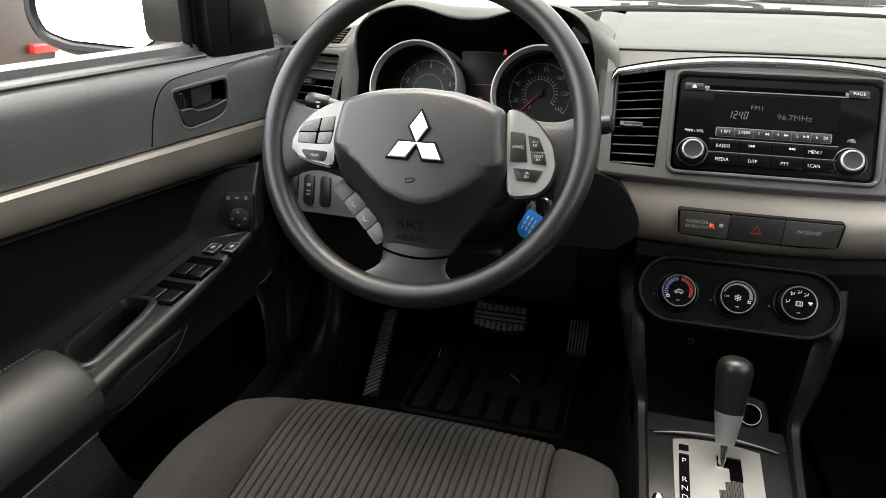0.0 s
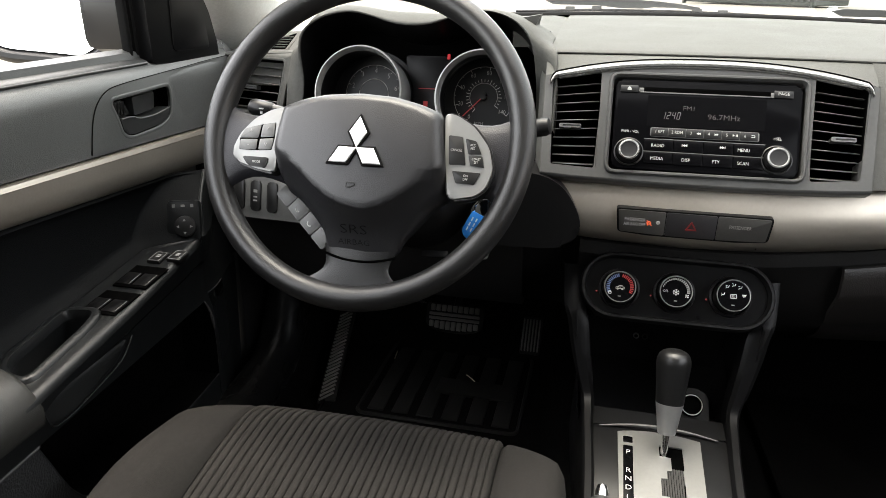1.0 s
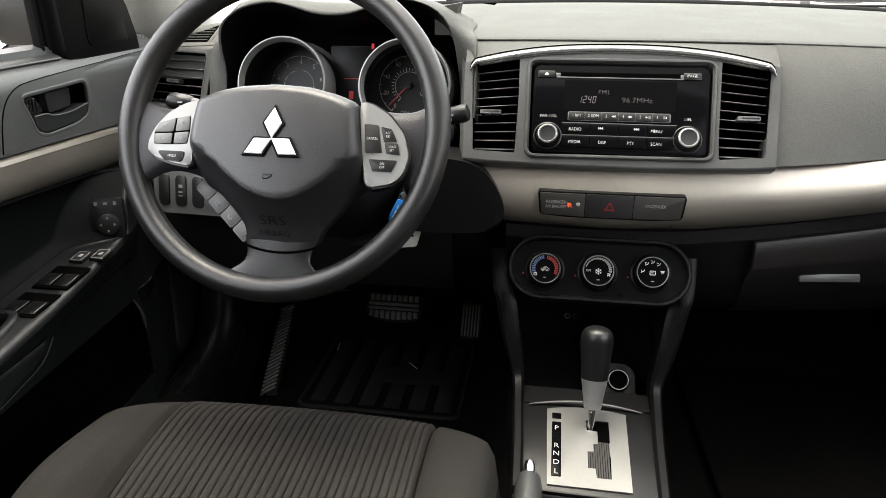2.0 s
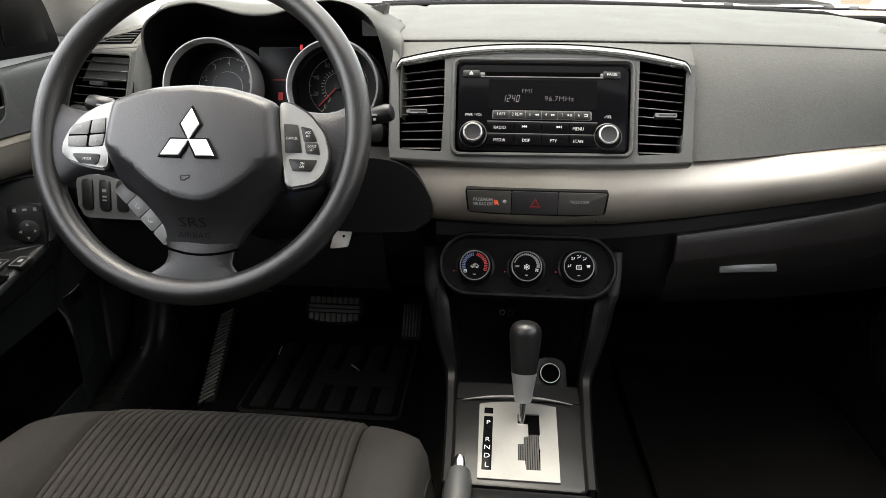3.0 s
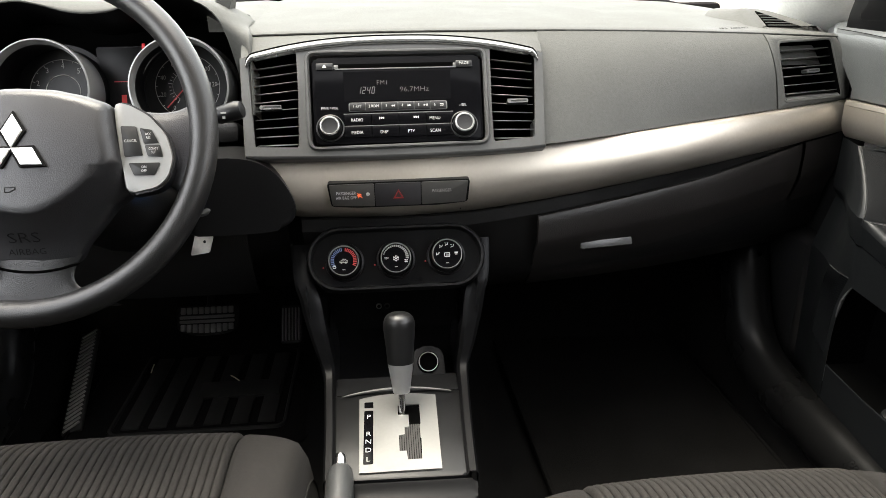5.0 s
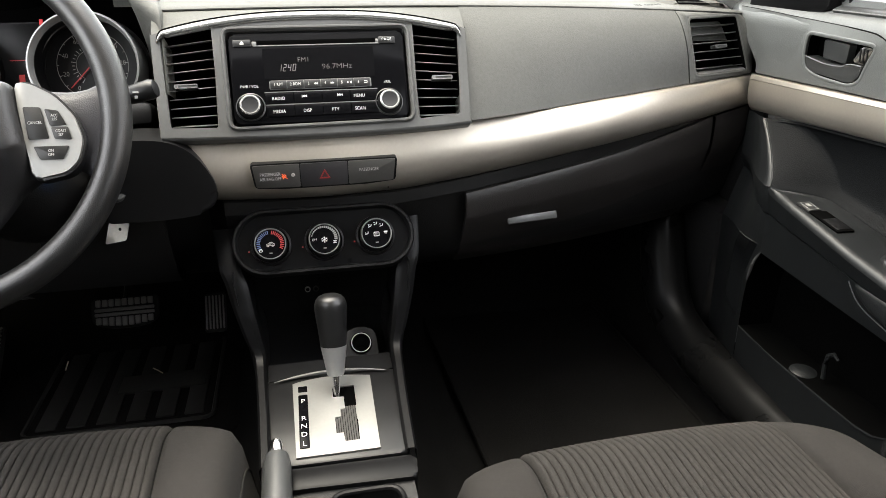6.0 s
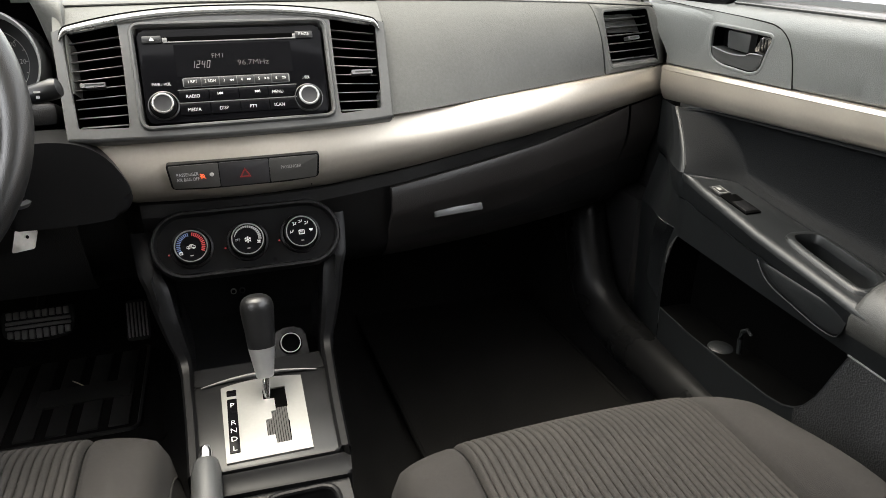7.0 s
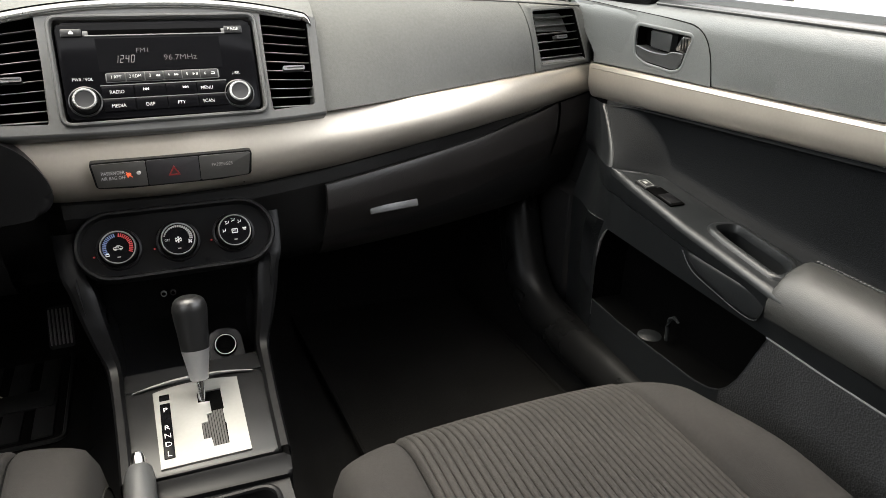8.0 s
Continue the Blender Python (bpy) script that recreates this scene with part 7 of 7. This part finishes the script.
    prism(b, Fh, grow(rounded([(0.651, 0.829), (0.676, 0.829), (0.690, 0.8235), (0.718, 0.8225), (0.758, 0.8285), (0.756, 0.811), (0.735, 0.8045), (0.676, 0.8015), (0.659, 0.808)], 0.005), -0.0016), -0.018, 0.0002, 0.0025, 3)
    part("pull_lever", b, HANDLE, dr, "dark grey inner door handle")
    # paler tube: the lit top edge of the lever painted as colour
    b = bmesh.new()
    tube(b, [Fh @ Vector((u, v - 0.0022, 0.0004)) for u, v in spline([(0.655, 0.829), (0.676, 0.8285), (0.690, 0.8238), (0.718, 0.8228), (0.740, 0.8255), (0.756, 0.8280)], 4)], 0.0009, 6)
    part("lever_glint", b, BEZEL, dr)
    b = bmesh.new()
    prism(b, Fh, rounded([(0.690, 0.8485), (0.736, 0.8500), (0.736, 0.826), (0.694, 0.824)], 0.003), -0.021, -0.010, 0.0012)
    part("latch_plate", b, HANDLE, dr)
    b = bmesh.new()
    prism(b, Fh, rounded([(0.640, 0.8500), (0.659, 0.8505), (0.673, 0.830), (0.652, 0.829)], 0.003), -0.019, -0.001, 0.002)
    lk = part("lock_tab", b, TAB_METAL, dr, "ribbed lock tab")
    b = bmesh.new()
    for i in range(3):
        rbox(b, Fh, (0.650 + i * 0.0055, 0.840, -0.0008), (0.0012, 0.016, 0.001))
    part("tab_rib", b, BLACK, lk)
    # switches
    def on_shelf(y0, y1, d0, d1, name, m, raise_=0.003, lab=""):
        b = bmesh.new()
        z = shz((y0 + y1) / 2)
        sl = (shz(y1) - shz(y0)) / (y1 - y0)
        Fq = Matrix.Translation((X((d0 + d1) / 2), (y0 + y1) / 2, z + 0.001)) @ Matrix.Rotation(math.atan(sl), 4, "X")
        rbox(b, Fq, (0, 0, 0), (abs(d1 - d0), y1 - y0, 2 * raise_), min(0.0015, raise_ * 0.6))
        return part(name, b, m, dr, lab), Fq
    if side > 0:
        k, Fq = on_shelf(0.622, 0.647, 0.622, 0.642, "lock_switch", SWITCH, 0.003, "door lock switch")
        b = bmesh.new()
        holed(b, Fq, rrect(-0.007, -0.010, 0.007, 0.010, 0.002), [rrect(-0.0064, -0.0094, 0.0064, 0.0094, 0.0016)], 0.0024, 0.0034)
        rbox(b, Fq, (0, 0.002, 0.0032), (0.005, 0.007, 0.0004))
        part("lock_mark", b, DIM_INK, k)
        # flat near-black plate: the well's shade is only its colour
        k, Fq = on_shelf(0.570, 0.622, 0.624, 0.648, "well_shade", DEEP, 0.0012)
        k2, Fq = on_shelf(0.574, 0.602, 0.626, 0.646, "window_switch", SOFT_BLACK, 0.0022, "rocking window switch")
    else:
        for y0, y1, d0, d1 in ((0.622, 0.646, 0.632, 0.651), (0.630, 0.654, 0.609, 0.628)):
            k, Fq = on_shelf(y0, y1, d0, d1, "lock_switch", SWITCH, 0.003, "lock switch")
            b = bmesh.new()
            holed(b, Fq, rrect(-0.0075, -0.011, 0.0075, 0.011, 0.002), [rrect(-0.0069, -0.0104, 0.0069, 0.0104, 0.0016)], 0.0024, 0.0034)
            rbox(b, Fq, (0, 0.001, 0.0032), (0.005, 0.007, 0.0004))
            part("lock_mark", b, DIM_INK, k)
        # near-black plates on the shelf, painted shade in place of cut wells
        for y0, y1 in ((0.563, 0.612), (0.505, 0.553)):
            on_shelf(y0, y1, 0.612, 0.658, "well_shade", DEEP, 0.0010)
            for d0, d1 in ((0.614, 0.634), (0.637, 0.656)):
                k, Fq = on_shelf(y0 + 0.004, y1 - 0.018, d0, d1, "window_switch", SOFT_BLACK, 0.0022, "rocking window switch")
                b = bmesh.new()
                rbox(b, Fq, (0.0085, 0.0, 0.0022), (0.0009, y1 - y0 - 0.026, 0.0010), 0.0003, 1)
                part("switch_edge", b, GREY_BTN, k)
        # mirror switch on the recess front wall
        Fm = face_frame((X(0.640), 0.697, 0.681), 14, 20)
        b = bmesh.new()
        prism(b, Fm, rrect(-0.021, -0.028, 0.021, 0.029, 0.005), -0.01, 0.003, 0.002)
        ms = part("mirror_switch", b, DOOR_LOW, dr, "square mirror switch panel")
        b = bmesh.new()
        lathe(b, Fm, [(0.0145, 0.003), (0.0140, 0.0075), (0.012, 0.0085), (0.0, 0.0082)], 24, (0.002, -0.006))
        part("mirror_knob", b, SWITCH, ms)
        b = bmesh.new()
        for a in range(4):
            a = radians(90 * a)
            prism(b, Fm @ Matrix.Translation((0.002 + 0.0088 * math.cos(a), -0.006 + 0.0088 * math.sin(a), 0)) @ Matrix.Rotation(a, 4, "Z"), [(0.002, 0), (-0.0015, 0.002), (-0.0015, -0.002)], 0.0083, 0.0089)
        for u in (-0.012, 0.012):
            rbox(b, Fm, (u, 0.022, 0.0032), (0.004, 0.0045, 0.0004))
        rbox(b, Fm, (0.0, 0.022, 0.0034), (0.005, 0.003, 0.0008))
        part("mirror_mark", b, DIM_INK, ms)
    # sail panel in front of the window
    b = bmesh.new()
    rows = []
    Fp = Matrix(((0, 0, -side, X(0.690)), (1, 0, 0, 0), (0, 1, 0, 0), (0, 0, 0, 1)))
    prism(b, Fp, rounded([(0.742, 0.884), (0.910, 0.872), (0.908, 0.90), (0.893, 0.945), (0.82, 1.06), (0.742, 1.15)], 0.008), -0.02, 0.004, 0.003)
    sl = part("sail_panel", b, SOFT_BLACK, dr, "dark triangular sail panel")
    b = bmesh.new()
    prism(b, Fp, rounded([(0.79, 0.896), (0.885, 0.893), (0.875, 0.94), (0.80, 1.04)], 0.010), 0.002, 0.0055, 0.002)
    part("tweeter_cover", b, SOFT_BLACK, sl)
    b = bmesh.new()
    for y in (0.722, 0.734):
        rbox(b, FLAT, (X(0.706), y, 1.02), (0.012, 0.007, 0.27), 0.002)
    part("window_channel", b, SEAL, dr)
    dr.location.z += 0.007 * side
    return dr


make_door(-1)
make_door(1)

# ---- cabin shell ----
# roof lining out of view, its grey set to limit bounced light
bm = bmesh.new()
rows = []
for x in steps(CX - 0.60, CX + 0.60, 12):
    b_ = 0.03 * (1 - ((x - CX) / 0.6) ** 2)
    rows.append([Vector((x, y, z + b_)) for y, z in ((0.50, 1.335), (0.35, 1.36), (0.0, 1.37), (-0.6, 1.36), (-1.1, 1.30))])
loft(bm, rows)
got = bmesh.ops.solidify(bm, geom=bm.faces[:], thickness=0.03)
solo("ceiling", bm, HEADLINER, "unseen grey headliner, darkened to cut bounced light", "headliner", kind="structure")
for side in (1, -1):
    bm = bmesh.new()
    X = lambda d: CX + side * d
    tube(bm, [(X(0.760), 1.30, 0.80), (X(0.755), 1.12, 0.90), (X(0.730), 0.96, 1.03), (X(0.672), 0.72, 1.22), (X(0.61), 0.45, 1.345)], [0.092, 0.092, 0.084, 0.058, 0.045], 20)
    solo("pillar_front", bm, PILLAR, "pale grey windscreen pillar trim", "pillar", kind="structure")
    # out of view: made wide and dark to block light from behind
    bm = bmesh.new()
    tube(bm, [(X(0.715), -0.36, 0.30), (X(0.70), -0.36, 0.9), (X(0.60), -0.38, 1.34)], [0.095, 0.09, 0.075], 10)
    solo("pillar_middle", bm, DASH, "unseen dark door pillar, widened to hold back rear light", "pillar", kind="structure")
    # out of view: added to narrow the light from the rear
    bm = bmesh.new()
    tube(bm, [(X(0.70), -1.22, 0.70), (X(0.69), -1.16, 0.95), (X(0.58), -1.05, 1.31)], [0.16, 0.16, 0.12], 12)
    solo("pillar_rear", bm, DASH, "unseen dark rear pillar, added to hold back rear light", "pillar", kind="structure")
    # unseen low wall, added to stop light bouncing in off the ground
    bm = bmesh.new()
    rbox(bm, FLAT, (X(0.73), -0.85, 0.52), (0.05, 1.0, 0.48), 0.01)
    solo("rear_side_block", bm, DOOR_LOW, "unseen dark side wall added to block light from the ground", "sill", kind="structure")
    bm = bmesh.new()
    rbox(bm, FLAT, (X(0.745), 0.40, 0.59), (0.035, 1.6, 0.60), 0.01)
    solo("door_skin", bm, CAR_SILVER, "outer skin behind the door trim", "body panel", kind="structure")
    bm = bmesh.new()
    tube(bm, [(X(0.60), 0.48, 1.33), (X(0.605), 0.0, 1.365), (X(0.59), -1.1, 1.30)], 0.04, 10)
    solo("roof_rail", bm, HEADLINER, "pale roof rail trim", "roof rail", kind="structure")
    bm = bmesh.new()
    rbox(bm, FLAT, (X(0.712), 1.165, 0.41), (0.085, 0.585, 0.30), 0.01)
    rbox(bm, FLAT, (X(0.760), 1.165, 0.69), (0.085, 0.585, 0.28), 0.01)
    solo("wall_front_side", bm, BLACK, "dark side wall beside the footwell", "wall", kind="structure")
# unseen wall that closes the cabin and lowers the rear light
bm = bmesh.new()
rbox(bm, FLAT, (CX, -1.32, 0.62), (1.5, 0.05, 0.75), 0.01)
solo("wall_rear", bm, FABRIC, "unseen dark rear wall added to close the cabin and cut light", "wall", kind="structure")
bm = bmesh.new()
rbox(bm, FLAT, (CX, 1.462, 0.60), (1.5, 0.05, 0.60), 0.01)
solo("wall_bulkhead", bm, CARPET, "black front bulkhead behind the pedals", "wall", kind="structure")
# unseen dark panes in the rear of the cabin, added to cut the light from behind
for side in (1, -1):
    bm = bmesh.new()
    loft(bm, [[Vector((CX + side * (0.735 - 0.14 * k), y, 0.76 + 0.56 * k)) for k in steps(0, 1, 4)] for y in (-0.32, -1.2)])
    solo("dim_pane_side", bm, REAR_CUT, "unseen dark side pane added to dim light from behind", "car window", kind="structure")
bm = bmesh.new()
loft(bm, [[Vector((x, -1.33 + 0.25 * k, 0.98 + 0.34 * k)) for k in steps(0, 1, 4)] for x in (CX - 0.66, CX + 0.66)])
solo("dim_pane_rear", bm, REAR_CUT, "unseen dark rear pane added to dim light from behind", "car window", kind="structure")
# windscreen
bm = bmesh.new()
loft(bm, [[Vector((CX + u, 1.37 - 0.87 * t + 0.10 * (1 - (u / 0.64) ** 2), 0.925 + 0.42 * t)) for u in steps(-0.66 + 0.09 * t, 0.66 - 0.09 * t, 16)] for t in steps(0, 1, 8)])
solo("window_1", bm, WINDSCREEN, "clear curved windscreen", "windscreen", kind="structure")

# cowl, bonnet and wipers
bm = bmesh.new()
loft(bm, [[Vector((x, y, z - 0.06 * ((x - CX) / 0.7) ** 2)) for y, z in ((1.40, 0.905), (1.47, 0.912), (1.54, 0.905), (1.56, 0.895))] for x in steps(CX - 0.7, CX + 0.7, 20)])
solo("cowl", bm, GREY_BTN, "grey plastic cowl below the windscreen", "cowl")
bm = bmesh.new()
loft(bm, [[Vector((x, y, z - 0.09 * ((x - CX) / 0.7) ** 2)) for y, z in ((1.57, 0.900), (1.62, 0.905), (1.9, 0.87), (2.25, 0.78), (2.45, 0.66), (2.5, 0.45))] for x in steps(CX - 0.74, CX + 0.74, 20)])
solo("bonnet", bm, CAR_SILVER, "pale silver car bonnet", "bonnet")


def wiper(dx, dz, label):
    w = thing("windscreen_wiper", (-0.10 + dx, 1.47, 0.93 + dz), label, "wiper", group="wipers")
    F = Matrix(((1, 0, 0, dx), (0, 0, 1, 1.470), (0, 1, 0, dz), (0, 0, 0, 1)))
    b = bmesh.new()
    prism(b, F, [(-0.256, 0.948), (-0.235, 0.9525), (-0.150, 0.9510), (-0.107, 0.9535), (-0.070, 0.9500), (-0.020, 0.9470), (0.016, 0.9435), (0.060, 0.9365), (0.060, 0.9310), (0.010, 0.9350), (-0.030, 0.9365), (-0.052, 0.9330), (-0.094, 0.9330), (-0.145, 0.9380), (-0.235, 0.9385)][::-1], -0.006, 0.006, 0.0012, 1)
    part("arm", b, PANEL_GREY, w)
    b = bmesh.new()
    for u, v in ((-0.2, 0.931), (-0.145, 0.933), (0.055, 0.931), (0.105, 0.929)):
        rbox(b, F, (u, v, 0), (0.020, 0.008, 0.010), 0.002)
    part("bridge", b, PANEL_GREY, w)
    b = bmesh.new()
    tube(b, [F @ Vector((u, v, -0.002)) for u, v in ((-0.315, 0.9235), (-0.15, 0.9290), (0.0, 0.9285), (0.10, 0.9265), (0.185, 0.9245))], [0.0022, 0.0030, 0.0030, 0.0028, 0.0016], 6)
    part("blade", b, BLACK, w, "black rubber blade")


wiper(0.0, 0.0, "grey windscreen wiper lying on the glass")
wiper(0.56, -0.014, "grey windscreen wiper beyond the dashboard")

# outside mirrors
for side in (-1, 1):
    X = lambda d: CX + side * d
    om = thing("door_mirror", (X(0.93), 0.85, 0.87), "dark housed outside mirror reflecting bright sky", "mirror", group="door mirrors")
    Fm = face_frame((X(0.941), 0.856, 0.941), 8, 14 * side * -1)
    o = rounded([(-0.105, 0.075), (-0.112, -0.018), (-0.100, -0.047), (-0.062, -0.061), (0.052, -0.071), (0.086, -0.050), (0.104, -0.030), (0.115, 0.075)], 0.012, 5)
    if side > 0:
        o = [(-u, v) for u, v in o][::-1]
    b = bmesh.new()
    dome(b, Fm @ Matrix.Rotation(math.pi, 4, "Y"), [(-u, v) for u, v in grow(o, 0.022)], 0.004, 0.07, 6)
    part("housing", b, CAR_GREY, om)
    b = bmesh.new()
    rim(b, Fm, o, 0.022, -0.004, 0.010)
    part("housing_rim", b, BLACK, om)
    b = bmesh.new()
    prism(b, Fm, o, 0.002, 0.005)
    part("mirror_glass", b, MIRROR, om, "bright mirror glass")
    b = bmesh.new()
    rbox(b, FLAT, (X(0.79), 0.84, 0.935), (0.13, 0.05, 0.11), 0.02)
    part("foot", b, BLACK, om)

# ---- outside ----
bm = bmesh.new()
bmesh.ops.create_grid(bm, x_segments=4, y_segments=4, size=400)
solo("ground", bm, CONCRETE, "pale sunlit concrete yard", "ground", kind="structure")
for x, y, a in ((8.0, 30.0, -15.5), (-6.0, 26.0, 10.0)):
    bm = bmesh.new()
    rbox(bm, Matrix.Translation((x, y, 0.003)) @ Matrix.Rotation(radians(a), 4, "Z"), (0, 0, 0), (0.35, 22.0, 0.006))
    solo("parking_line", bm, PAINT_WHITE, "white painted parking line", "parking line", group="parking lines", kind="structure")


def parked_car(at, turn, paint, label, L=4.4, W=1.78, Hh=1.5):
    c = thing("parked_car", at, label, "car", group="parked cars")
    M = Matrix.Translation(at) @ Matrix.Rotation(radians(turn), 4, "Z")
    b = bmesh.new()
    half = W / 2
    sec = [(-L / 2, 0.35, 0.80), (-L / 2 + 0.05, 0.30, 0.98), (-L / 2 + 0.5, 0.25, 1.0), (0.2, 0.25, 0.98), (L / 2 - 0.9, 0.25, 0.92), (L / 2 - 0.15, 0.28, 0.75), (L / 2, 0.38, 0.6)]
    rows = []
    for x, z0, z1 in sec:
        rows.append([M @ Vector((x, s * half * k, z)) for s, k, z in ((-1, 0.9, z0), (-1, 1.0, (z0 + z1) / 2), (-1, 0.93, z1), (1, 0.93, z1), (1, 1.0, (z0 + z1) / 2), (1, 0.9, z0))])
    loft(b, rows, closed=True, cap=True)
    part("body", b, paint, c)
    b = bmesh.new()
    rows = []
    for x, z, k in ((-L / 2 + 0.15, 0.98, 0.88), (-L / 2 + 0.55, Hh - 0.08, 0.74), (-0.3, Hh, 0.74), (0.55, Hh - 0.06, 0.73), (L / 2 - 1.0, 0.92, 0.86)):
        rows.append([M @ Vector((x, s * half * kk, zz)) for s, kk, zz in ((-1, 0.9, 0.9), (-1, k, z), (1, k, z), (1, 0.9, 0.9))])
    loft(b, rows, closed=True, cap=True)
    part("cabin_glass", b, CAR_GLASS, c, "dark glazed cabin")
    b = bmesh.new()
    loft(b, [[M @ Vector((x, s * half * 0.76, z + 0.006)) for s in (-1, 1)] for x, z in ((-L / 2 + 0.5, Hh - 0.1), (-0.3, Hh), (0.6, Hh - 0.07))])
    part("roof", b, paint, c)
    for s in (-1, 1):
        b = bmesh.new()
        rbox(b, M, (-L / 2 + 0.06, s * (half - 0.22), 0.80), (0.16, 0.30, 0.14), 0.03)
        part("tail_lamp", b, TAIL_RED, c, "red tail lamp")
        for x in (-L / 2 + 0.85, L / 2 - 0.85):
            b = bmesh.new()
            lathe(b, M @ Matrix.Translation((x, s * (half - 0.02), 0.32)) @ Matrix.Rotation(radians(90), 4, "X"), [(0.20, -0.1), (0.31, -0.1), (0.325, -0.05), (0.325, 0.05), (0.31, 0.1), (0.20, 0.1)], 24)
            wh = part("wheel", b, TYRE, c, "black tyre")
            b = bmesh.new()
            lathe(b, M @ Matrix.Translation((x, s * (half - 0.02), 0.32)) @ Matrix.Rotation(radians(90), 4, "X"), [(0.0, -0.08), (0.20, -0.09), (0.20, 0.09), (0.0, 0.08)], 20)
            part("wheel_rim", b, KEY_METAL, wh)
    for s in (-1, 1):
        b = bmesh.new()
        rbox(b, M, (-L / 2 + 0.10, s * half * 0.985, 0.56), (0.18, 0.07, 0.055), 0.01)
        part("reflector", b, TAIL_RED, c, "red bumper reflector")
    b = bmesh.new()
    rbox(b, M, (-L / 2 - 0.01, 0, 0.50), (0.10, W * 0.9, 0.10), 0.03)
    part("bumper_trim", b, BLACK, c)
    b = bmesh.new()
    rbox(b, M, (-L / 2 + 0.005, 0, 0.90), (0.05, W * 0.7, 0.025), 0.006)
    part("tail_trim", b, CHROME, c)
    return c


parked_car((-4.52, 1.08, 0.0), -90, CAR_DARK, "dark brown parked car with red bumper reflectors", 4.6, 1.85, 1.75)

# long dark container across the yard
box = thing("storage_container", (5.76, 35.9, 0.0), "dark green storage container across the yard", "container")
FB = Matrix.Translation((5.76, 35.9, 0.0)) @ Matrix.Rotation(math.atan2(-5.4, 4.86), 4, "Z")
bm = bmesh.new()
rbox(bm, FB, (0, 1.2, 1.32), (7.2, 2.4, 2.5), 0.05)
part("body", bm, CONTAINER, box)
for i in range(24):
    bm = bmesh.new()
    rbox(bm, FB, (-3.35 + i * 0.29, -0.01, 1.32), (0.15, 0.08, 2.2), 0.02, 1)
    part("side_rib", bm, CONTAINER, box)
for i in (-1, 1):
    bm = bmesh.new()
    rbox(bm, FB, (i * 3.53, 0.0, 1.3), (0.16, 0.16, 2.6), 0.02)
    part("corner_post", bm, CONTAINER, box)
bm = bmesh.new()
rbox(bm, FLAT, (10.2, 3, 1.8), (0.4, 40, 3.6), 0.0)
solo("building_wall", bm, STUCCO, "long tan stucco building wall", "building", kind="structure")
